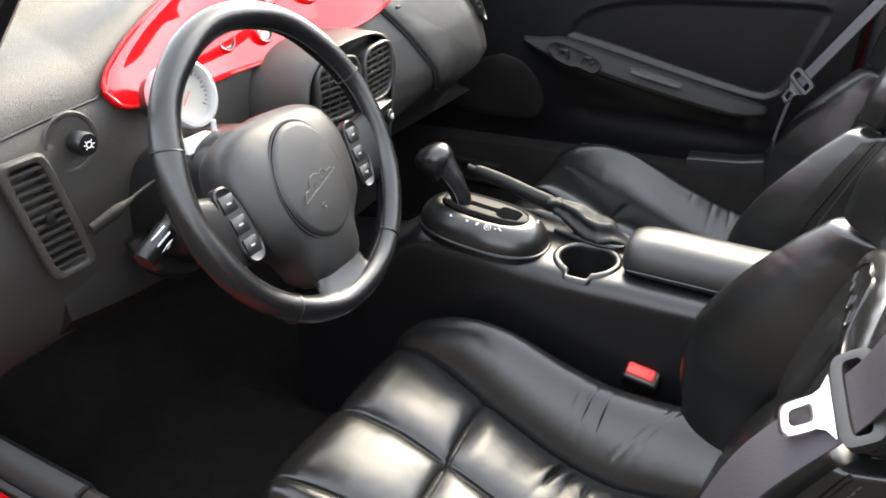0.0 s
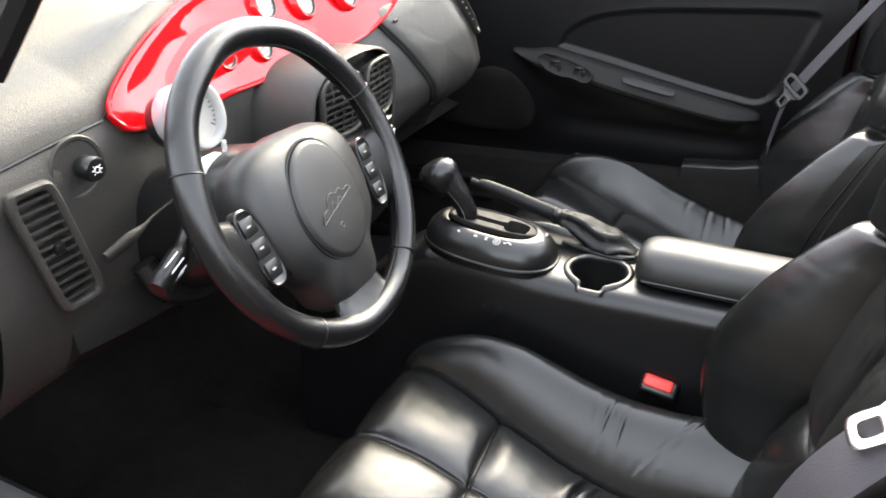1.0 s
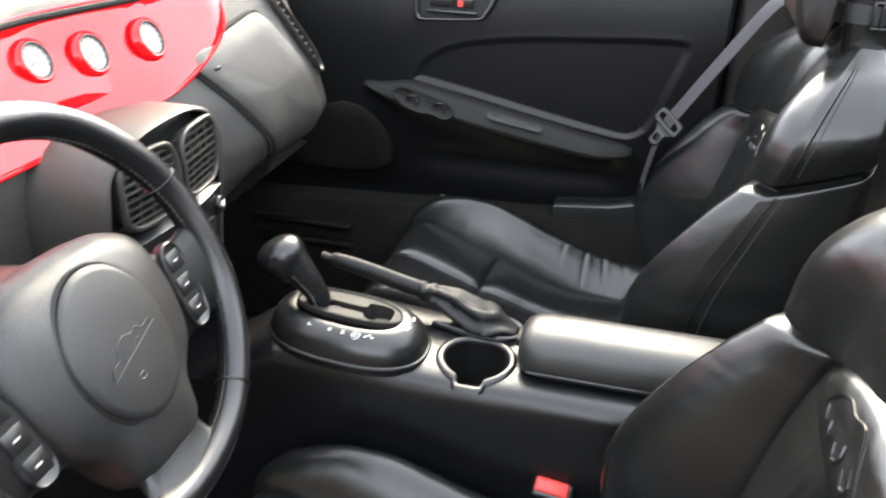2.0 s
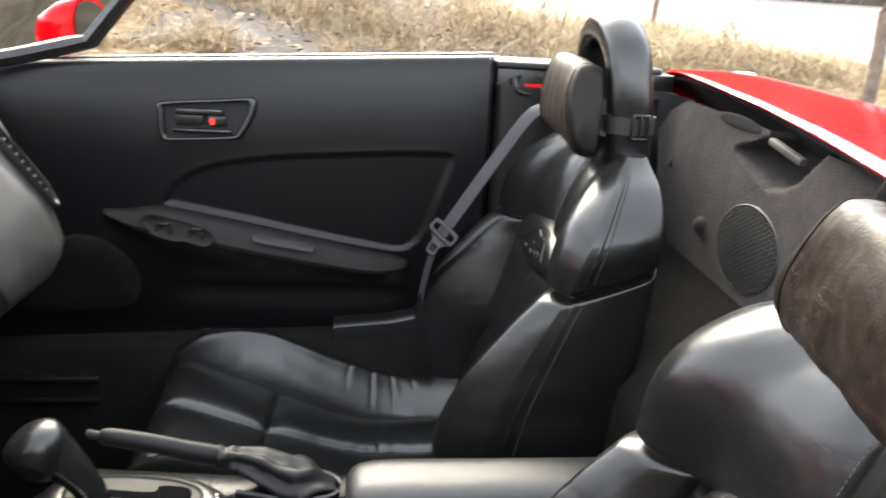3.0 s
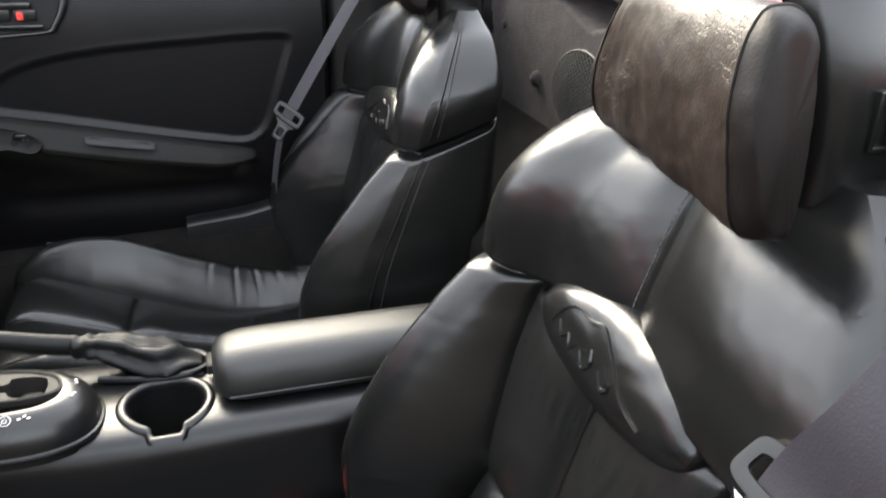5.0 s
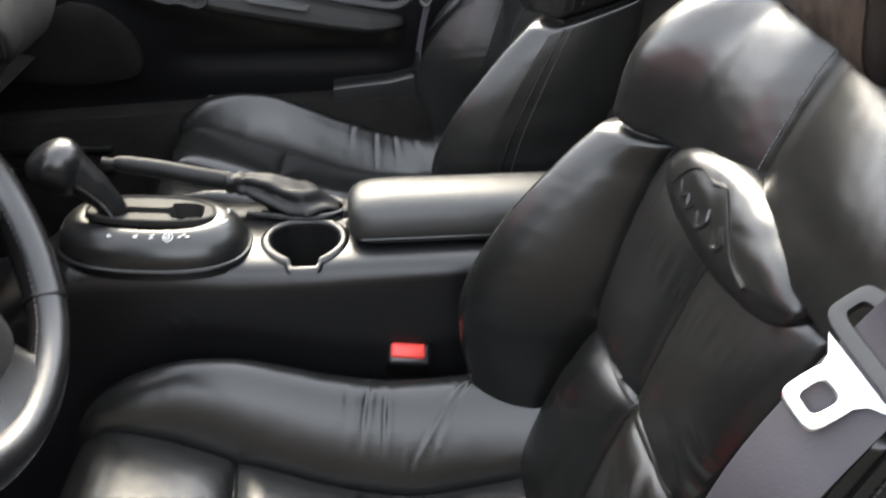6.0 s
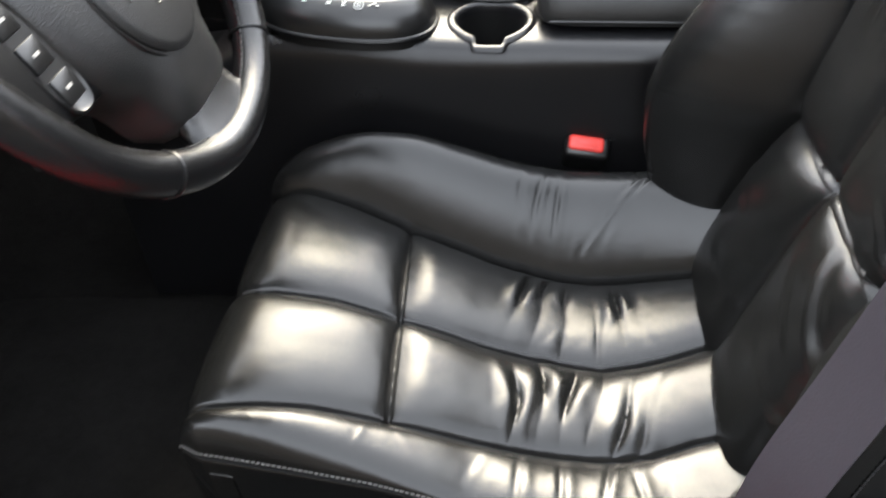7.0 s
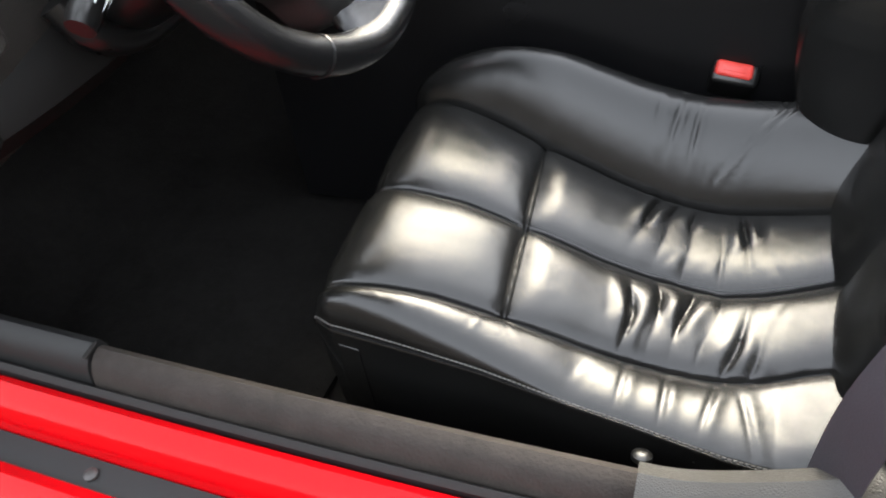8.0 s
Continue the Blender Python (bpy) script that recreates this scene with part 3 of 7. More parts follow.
        V += [vh + (v1 - vh) * t]
        # rolled edge at the hem, then a low arch falling to the seam
        tc = float(np.interp(x, (-0.29, -0.15, 0.05), (0.62, 0.52, 0.26))) if side < 0 else 0.46
        roll = hem + (crest - hem) * np.sqrt(np.clip(1 - (1 - np.clip(t / tc, 0, 1)) ** 2, 0, 1))
        top = np.where(t < tc, roll, crest * (1 - np.clip((t - tc) / (1 - tc), 0, 1) ** (2.0 if side < 0 else 1.6)))
        h += [top + ((0.35 if side < 0 else 0.5) * creased(x, t, dents) if x > -0.26 else 0.0)]
        # the two pads
        for lo, hi, n, sgn in ((v1, v2, ZONES[2], 0.0), (v2, v3, ZONES[3], 1.0)):
            t = eased(n)
            v = lo + (hi - lo) * t
            puff = 1 - np.abs(2 * t - 1) ** 3
            xc = -0.104 - 0.06 * (v - 0.01)
            ahead = np.clip((x + 0.30) / (xc + 0.30), 0, 1)
            along = np.where(x < xc, 0.35 + 0.65 * (1 - np.abs(2 * ahead - 1) ** 3), 0.35 + 0.65 * step(x - xc, 0, 0.035))
            hh = 0.0095 * puff * along * (1 - 0.6 * under)
            hh -= (0.0042 * np.exp(-((x - xc) / 0.0026) ** 2) + 0.003 * np.exp(-((x - xc) / 0.010) ** 2)) * (z > 0.42)
            warp = np.array([grain(x * 0.5, q * 0.6, seed + sgn * 7, 26) for q in v])
            slow = np.array([grain(x * 0.35, q * 0.25, seed + sgn * 5, 40) for q in v])
            fan = (x - 0.085) * (1 + 0.5 * (t - 0.5) * (1 if sgn else -0.6)) - 0.012 * (t - 0.5) + 0.011 * warp + 0.010 * slow
            deep = np.clip(0.35 + 1.5 * np.array([grain(x, q * 0.5, seed + 3 + sgn, 24) for q in v]), 0.12, 1.2)
            wave = np.abs(np.sin(math.pi * fan / 0.030)) ** 0.75 - 0.55
            where = step(x, -0.005, 0.035) * (1 - step(x, 0.135, 0.20)) * np.sin(math.pi * t) ** 0.6
            hh += (0.0105 if side < 0 else 0.005) * where * wave * deep
            V += [v]
            h += [hh]
        # inner bolster, up to its crest and down the flank
        t = eased(ZONES[4])
        V += [v3 + (v4 - v3) * t]
        h += [rise * np.sin(t * math.pi / 2) ** 0.92 + 0.003 * np.sin(math.pi * t) + creased(x, t, folds) * 0.6]
        t = np.linspace(0, 1, ZONES[5] + 1)
        V += [v4 + (v5 - v4) * np.sin(np.clip(t / 0.7, 0, 1) * math.pi / 2) - 0.02 * np.clip(t - 0.7, 0, 1)]
        h += [np.where(t < 0.7, rise - (rise * 0.8 + 0.02) * (1 - np.cos(np.clip(t / 0.7, 0, 1) * math.pi / 2)), rise * 0.2 - 0.02 - 0.6 * (t - 0.7))]
        V, h = np.concatenate([q[:-1] for q in V] + [V[-1][-1:]]), np.concatenate([q[:-1] for q in h] + [h[-1][-1:]])
        seams = 1 - 0.7 * under
        for v0 in (v1, v2, v3):
            h -= seams * (0.0040 * np.exp(-((V - v0) / 0.0024) ** 2) + 0.0025 * np.exp(-((V - v0) / 0.009) ** 2)) * (h > -0.02)
        h += np.array([0.0007 * grain(x, q, side * 2, 14) + 0.00015 * grain(x, q, side * 3, 70) for q in V]) * (h > -0.02)
        up = float(np.interp(x, (-0.25, 0.25), lift_at))
        row = []
        for v, hh in zip(V, h):
            if hh > 0:
                row.append((x + nx * min(hh, 0.020), side * (SEAT_Y - v), z + up + nz * min(hh, 0.020) + max(hh - 0.020, 0)))
            else:
                row.append((x - 0.02 * hh * (x < -0.25), side * (SEAT_Y - v), z + up + hh))
        rows.append(row)
    return rows, prof


def table(z, xs, ys, spread=0.02):
    return float(np.mean(np.interp(z + np.linspace(-spread, spread, 9), xs, ys)))


NOTCH, WAIST = 0.860, 0.652


def back_front(z):
    """x of the backrest's middle, and how far its wings stand ahead of it."""
    xf = table(z, (0.38, 0.44, 0.50, 0.60, 0.66, 0.76, 0.86, 0.93, 0.98, 1.01, 1.03, 1.045), (0.225, 0.238, 0.258, 0.284, 0.298, 0.326, 0.354, 0.372, 0.390, 0.406, 0.422, 0.44))
    hw = table(z, (0.38, 0.45, 0.50, 0.55, 0.60, 0.65, 0.70, 0.75, 0.83, 0.855, 0.865, 0.90, 0.95, 1.0, 1.04), (0.024, 0.052, 0.078, 0.104, 0.124, 0.134, 0.126, 0.108, 0.066, 0.044, 0.038, 0.042, 0.040, 0.026, 0.008), 0.04 if z < 0.80 else 0.02)
    return xf, hw


def pad_edge(z):
    """How far from the middle the pads end and the wings begin."""
    return table(z, (0.38, 0.50, 0.58, 0.645, 0.70, 0.77, 0.837, 0.86), (0.160, 0.162, 0.152, 0.136, 0.140, 0.152, 0.158, 0.150))


def backrest_rows(side, seed):
    """Lattice of the backrest: up it, and round it from the middle of the rear by the outer flank and the front to the rear again."""
    rnd = random.Random(seed)
    zs = np.r_[np.linspace(0.37, 0.62, 52), np.linspace(0.624, 0.680, 24), np.linspace(0.684, 0.845, 54), np.linspace(0.848, 0.872, 16), np.linspace(0.876, 1.0, 34), np.linspace(1.004, 1.045, 14)]
    wing_n, pad_n = 44, 40
    folds = []
    for k in range(4):
        folds.append((0.645 + rnd.uniform(-0.03, 0.03), 0.165 + rnd.uniform(-0.012, 0.03), rnd.uniform(-0.15, 0.4), rnd.uniform(0.014, 0.022), rnd.uniform(0.0006, 0.0014), rnd.uniform(0.004, 0.006)))
    for k in range(5):
        folds.append((0.52 + 0.022 * k, -0.10 + rnd.uniform(-0.03, 0.03), rnd.uniform(-0.9, -0.3), rnd.uniform(0.03, 0.05), rnd.uniform(0.002, 0.0035), rnd.uniform(0.005, 0.008)))
    for k in range(5):
        folds.append((0.66 + 0.016 * k, -0.115 + rnd.uniform(-0.02, 0.02), rnd.uniform(-0.6, -0.1), rnd.uniform(0.02, 0.04), rnd.uniform(0.002, 0.0035) * (1.0 if side < 0 else 0.35), rnd.uniform(0.004, 0.006)))
    for k in range(4):
        folds.append((0.46 + 0.04 * k, rnd.uniform(0.02, 0.12), rnd.uniform(-0.4, 0.4), rnd.uniform(0.03, 0.06), rnd.uniform(0.001, 0.002), rnd.uniform(0.005, 0.008)))
    rows = []
    for z in zs:
        W = table(z, (0.37, 0.45, 0.55, 0.65, 0.75, 0.83, 0.850, 0.858, 0.866, 0.89, 0.93, 0.96, 0.99, 1.01, 1.03, 1.045), (0.225, 0.242, 0.255, 0.257, 0.252, 0.244, 0.241, 0.240, 0.241, 0.246, 0.247, 0.238, 0.216, 0.194, 0.165, 0.12)) - 0.012 * math.exp(-((z - NOTCH) / 0.006) ** 2)
        xf, hw = back_front(z)
        edge = min(pad_edge(z), 0.66 * W)
        ww, pp = eased(wing_n), eased(pad_n)
        V = np.concatenate([-W + (W - edge) * ww[:-1], -edge + edge * pp[:-1], edge * pp[:-1], edge + (W - edge) * ww])
        q = np.abs(V) / W
        upper = step(z, NOTCH - 0.004, NOTCH + 0.008)
        # wings: full and rounded from their seam below the notch, one sweep with the shoulders above it
        t = np.clip((np.abs(V) - edge) / (W - edge), 0, 1)
        low = np.sin(np.clip(t / 0.72, 0, 1) * math.pi / 2) ** 0.9 - 0.55 * np.clip((t - 0.66) / 0.34, 0, 1) ** 2
        high = step(q, 0.42, 0.82) - 0.55 * np.clip((q - 0.84) / 0.16, 0, 1) ** 2
        if side < 0:
            high = np.where(V < 0, 0.85 * np.clip(q, 0, 1) ** 1.7 - 0.4 * np.clip((q - 0.86) / 0.14, 0, 1) ** 2, high)
        flat = np.where(V < 0, 0.40 + 0.35 * upper if side < 0 else 1.0, 1.0)
        x = xf - hw * flat * (low * (1 - upper) + high * upper)
        dent = np.zeros_like(V)
        # below the notch: four pads between the seams
        k = np.clip(np.abs(V) / edge, 0, 1)
        puff = 1 - np.abs(2 * k - 1) ** 2.6
        tall = 1 - abs(2 * (z - 0.43) / (WAIST - 0.43) - 1) ** 3 if z < WAIST else 1 - abs(2 * (z - WAIST) / (NOTCH - 0.01 - WAIST) - 1) ** 3
        tall = max(0.0, tall)
        dent -= (1 - upper) * (np.abs(V) < edge) * (0.022 if z < WAIST else 0.015) * puff * (0.25 + 0.75 * tall)
        for v0 in (-edge, edge):
            dent += (1 - upper) * (0.006 * np.exp(-((V - v0) / 0.0032) ** 2) + 0.007 * np.exp(-((V - v0) / 0.013) ** 2))
        dent += (1 - upper) * (0.0045 * np.exp(-(V / 0.0026) ** 2) + 0.003 * np.exp(-(V / 0.010) ** 2)) * (z > 0.40)
        waist = WAIST + 0.010 - 0.07 * np.abs(V) * np.where(V < 0, 0.4, 1.0)
        dent += (np.abs(V) < edge) * (0.005 * np.exp(-((z - waist) / 0.003) ** 2) + 0.006 * np.exp(-((z - waist) / 0.012) ** 2))
        # puckers round the badge's lower edge
        arc = np.hypot(V / 0.13, (z - 0.862) / 0.062)
        dent -= 0.0017 * np.exp(-((arc - 1.2) / 0.22) ** 2) * np.sin(V * 560 + 2.2 * np.sin(V * 97)) * (z < 0.85) * (np.abs(V) < 0.125)
        # two shoulder pads above it
        dent += upper * (0.006 * np.exp(-(V / 0.0034) ** 2) + 0.009 * np.exp(-(V / 0.022) ** 2))
        dent -= upper * 0.013 * np.sin(np.clip(np.abs(V) / W, 0, 1) * math.pi) * math.sin(math.pi * np.clip((z - NOTCH) / 0.17, 0, 1))
        dent += 0.016 * math.exp(-((z - NOTCH) / 0.006) ** 2) * (np.abs(V) > 0.05)
        for fz, fv, tilt, half, amp, w in folds:
            d = (z - fz) + tilt * (V - fv)
            dent -= amp * np.clip(1 - np.abs((V - fv) / half) ** 3, 0, 1) * ridge(d, w)
        dent -= np.array([0.0020 * grain(z, v, side * 5, 14) + 0.0003 * grain(z, v, side * 7, 80) for v in V])
        front = [(xx + dd, v) for xx, dd, v in zip(x, dent, V)]
        xr = table(z, (0.37, 0.45, 0.6, 0.8, 0.95, 1.0, 1.03, 1.045), (0.40, 0.42, 0.450, 0.475, 0.480, 0.480, 0.475, 0.462))
        groove = 0.012 * math.exp(-((z - NOTCH) / 0.006) ** 2)
        flank = []
        for a in np.linspace(0, 1, 26)[1:]:
            xx = front[-1][0] * (1 - a) + xr * a
            bow = 0.008 * math.sin(math.pi * a) - (a > 0.8) * 0.05 * (a - 0.8) ** 2 / 0.04
            flank.append((xx, W + bow - groove * 0.4))
        # the notch climbs towards the rear of the flank
        climb = 0.36 * math.exp(-((z - NOTCH) / 0.09) ** 2)
        rear = [(xr + 0.012 * math.cos(math.pi / 2 * b), flank[-1][1] * b) for b in np.linspace(1, 0, 9)[1:]]
        half = flank + rear
        ring = [(xx, -v) for xx, v in half[::-1]] + front + half
        lead_x = front[-1][0], front[0][0]
        lift = [climb * max(0.0, xx - lead_x[1]) for xx, v in half[::-1]] + [0.0] * len(front) + [climb * max(0.0, xx - lead_x[0]) for xx, v in half]
        rows.append([(xx, side * (SEAT_Y - v), z + up) for (xx, v), up in zip(ring, lift)])
    return rows, zs, 25 + 8, wing_n, pad_n


def seat(side, seed, label):
    seat_thing = thing("bucket_seat", (0, side * SEAT_Y, 0.21), label, "car seat", "two front seats")
    flip = side < 0
    rows, prof = cushion_rows(side, seed)
    cut = int(np.argmin(np.abs(prof[:, 0] + 0.105) + (prof[:, 1] < 0.42) * 9))
    j0, j1, j2, j3, j4, j5 = np.cumsum(ZONES)

    def panel(name, keep, parent=seat_thing, note=""):
        v, f = pick_faces(rows, keep)
        return part(name, (v, [q[::-1] for q in f] if flip else f), LEATHER, parent, note, sharp=60)

    cushion = panel("cushion", lambda i, j: j0 <= j < j1, note="black leather outer thigh bolster, creased")
    panel("cushion_flank", lambda i, j: j < j0, cushion)
    panel("thigh_bolster", lambda i, j: j >= j3, note="black leather inner thigh bolster")
    panel("cushion_pad", lambda i, j: j1 <= j < j2 and i < cut)
    panel("cushion_pad", lambda i, j: j2 <= j < j3 and i < cut)
    panel("cushion_pad", lambda i, j: j1 <= j < j2 and i >= cut, note="wrinkled black leather pad")
    panel("cushion_pad", lambda i, j: j2 <= j < j3 and i >= cut, note="wrinkled black leather pad")
    first = int(np.argmax(prof[:, 1] > 0.455))
    line = [np.array(rows[i][j0 + 2]) + (0, side * 0.0006, 0.0008) for i in range(first, 256)]
    part("stitching", stitches(line, 0.0052, 0.0038, 0.0009), PALE_THREAD, cushion)
    part("piping", tube([np.array(rows[i][j0]) + (0, side * 0.0004, -0.0015) for i in range(first, 256)], 0.0020, 6), LEATHER, cushion)
    for jj, lo, hi in ((j2 + 6, cut, 250), (j2 - 6, cut - 26, cut)):
        part("stitching", stitches([np.array(rows[i][jj]) + (0, 0, 0.0006) for i in range(lo, hi)], 0.0050, 0.0036, 0.0006), THREAD, cushion)

    rows, zs, nh, wing_n, pad_n = backrest_rows(side, seed + 1)
    nq = 2 * (wing_n + pad_n) + 1
    e0, e1, e2, e3, e4 = nh, nh + wing_n, nh + wing_n + pad_n, nh + wing_n + 2 * pad_n, nh + nq - 1

    def back(name, keep, parent=seat_thing, note=""):
        v, f = pick_faces(rows, keep)
        return part(name, (v, f if flip else [q[::-1] for q in f]), LEATHER, parent, note, sharp=60)

    shell = back("backrest", lambda i, j: not e0 <= j < e4 and zs[i] < NOTCH, note="black leather seat back shell with stitched edge")
    back("back_wing", lambda i, j: e0 <= j < e1 and zs[i] < NOTCH)
    back("back_wing", lambda i, j: e3 <= j < e4 and zs[i] < NOTCH)
    for lo, hi in ((0.3, WAIST), (WAIST, NOTCH)):
        back("back_pad", lambda i, j: e1 <= j < e2 and lo <= zs[i] < hi)
        back("back_pad", lambda i, j: e2 <= j < e3 and lo <= zs[i] < hi)
    head = back("shoulder_pad", lambda i, j: zs[i] >= NOTCH and j < e2)
    back("shoulder_pad", lambda i, j: zs[i] >= NOTCH and j >= e2)
    # lid of the shoulders
    lid = [[np.array(rows[-1][j]) * (1 - a) + np.array((0.462, side * SEAT_Y, 1.047)) * a for j in range(len(rows[0]))] for a in (0, 0.5, 0.97)]
    part("shoulder_top", sheet(lid, True, flip), LEATHER, head)
    # twin seams with thread down the flank's front edge, and the shoulder's thread
    for k in (3, 5):
        for jj, sg in ((nh + nq - 1 + k, 1), (nh - k, -1)):
            for lo, hi in ((0.40, 0.85), (0.872, 1.03)):
                line = [np.array(rows[i][jj]) + (0, -side * sg * 0.0012, 0) for i in range(len(zs)) if lo < zs[i] < hi]
                part("piping" if k == 3 else "stitching", tube(line, 0.0024, 6) if k == 3 else stitches(line, 0.0062, 0.0042, 0.0009), LEATHER if k == 3 else THREAD, shell)
    line = [np.array(rows[i][e2 + 5]) + (-0.0010, 0, 0) for i in range(len(zs)) if 0.885 < zs[i] < 1.01]
    part("stitching", stitches(line, 0.0055, 0.0036, 0.0005), PALE_THREAD, head)

    # oval lumbar badge pad
    zc, vc = 0.858, -0.006
    BX = 0.354

    def on_badge(v, z, lift):
        return (BX + 0.30 * (z - zc) - 0.75 * (v - vc) ** 2 - lift, side * (SEAT_Y - v), z + 0.25 * lift)

    def badge_lift(a):
        return float(np.interp(a, (0.1, 0.4, 0.65, 0.85, 0.95, 1.0), (0.017, 0.016, 0.013, 0.007, 0.000, -0.006)))

    rings = []
    for a, lift in ((1.0, -0.030), (1.0, -0.012), (0.98, -0.004), (0.95, 0.000), (0.90, 0.004), (0.85, 0.007), (0.75, 0.0105), (0.65, 0.013), (0.4, 0.016), (0.1, 0.017)):
        ring = []
        for th in np.linspace(0, 2 * math.pi, 72, endpoint=False):
            v, z = vc + a * 0.126 * math.cos(th), zc + a * 0.044 * math.sin(th)
            ring.append(on_badge(v, z, lift + 0.0012 * grain(v, z, seed, 45)))
        rings.append(ring)
    pad = part("badge_pad", loft(rings, True, not flip), LEATHER, seat_thing, "oval padded leather badge", sharp=60)
    strokes = [[(0.082, -0.006), (0.076, 0.004), (0.066, 0.016), (0.050, 0.022), (0.030, 0.020), (0.010, 0.024), (-0.012, 0.014), (-0.030, 0.002), (-0.052, -0.010), (-0.074, -0.014)],
               [(0.070, 0.002), (0.060, -0.008), (0.050, -0.002), (0.044, -0.012), (0.036, -0.004)], [(0.028, -0.006), (0.018, -0.016), (0.008, -0.008), (0.012, 0.004)], [(-0.004, -0.006), (-0.016, -0.016), (-0.026, -0.008), (-0.014, 0.002)]]
    for k, stroke in enumerate(strokes):
        line = []
        for v, z in smooth_line(stroke, 40 if k == 0 else 14):
            line.append(on_badge(v + vc, zc + z, badge_lift(math.hypot(v / 0.126, z / 0.044))))
        part("emblem", tube(line, 0.0021, 6), LEATHER, pad, "raised outline of a plain shape" if k == 0 else "")

    # padded hoop above the shoulders
    arc = smooth_line([(0.450, -0.088, 0.99), (0.445, -0.090, 1.06), (0.438, -0.089, 1.13), (0.432, -0.072, 1.185), (0.428, -0.035, 1.212), (0.427, 0, 1.217), (0.428, 0.035, 1.212), (0.432, 0.072, 1.185), (0.438, 0.089, 1.13), (0.445, 0.090, 1.06), (0.450, 0.088, 0.99)], 60)
    rings = []
    for i in range(len(arc)):
        d = arc[min(i + 1, 59)] - arc[max(i - 1, 0)]
        d /= np.linalg.norm(d)
        fwd = np.array((1.0, 0, 0)) - d * d[0]
        fwd /= np.linalg.norm(fwd)
        nn = np.cross(d, fwd)
        rings.append([arc[i] + 0.034 * math.copysign(abs(math.cos(a)) ** 0.8, math.cos(a)) * fwd + 0.0245 * math.copysign(abs(math.sin(a)) ** 0.8, math.sin(a)) * nn + 0.0012 * grain(*(arc[i] * 1.0), 40) * nn for a in np.linspace(0, 2 * math.pi, 22, endpoint=False)])
    rings = [[(p[0], side * SEAT_Y - side * (p[1] * (0.93 if side < 0 else 1.0) - (0.012 if side < 0 else 0.0)), p[2] - (0.034 if side < 0 else 0.0) * np.clip((p[2] - 1.0) / 0.15, 0, 1)) for p in r] for r in rings]
    part("headrest_hoop", loft(rings), LEATHER, seat_thing, "padded black leather head restraint hoop", sharp=60)

    # plinth and runners
    part("seat_base", loft([[(x, side * (SEAT_Y - v), z) for x, v in ((-0.15 - e, -0.105 - e), (0.33, -0.14 - e), (0.33, 0.19 + e), (-0.19 - e, 0.17 + e))] for z, e in ((0.225, 0), (0.30, 0.01), (0.36, 0.015))], True), CARPET, seat_thing, "black fabric seat plinth")
    for v in (-0.12, 0.15):
        part("runner", rbox((0.03, side * (SEAT_Y - v), 0.218), (0.56, 0.03, 0.022), 0.003), STEEL, seat_thing, "steel seat rail")
    return seat_thing


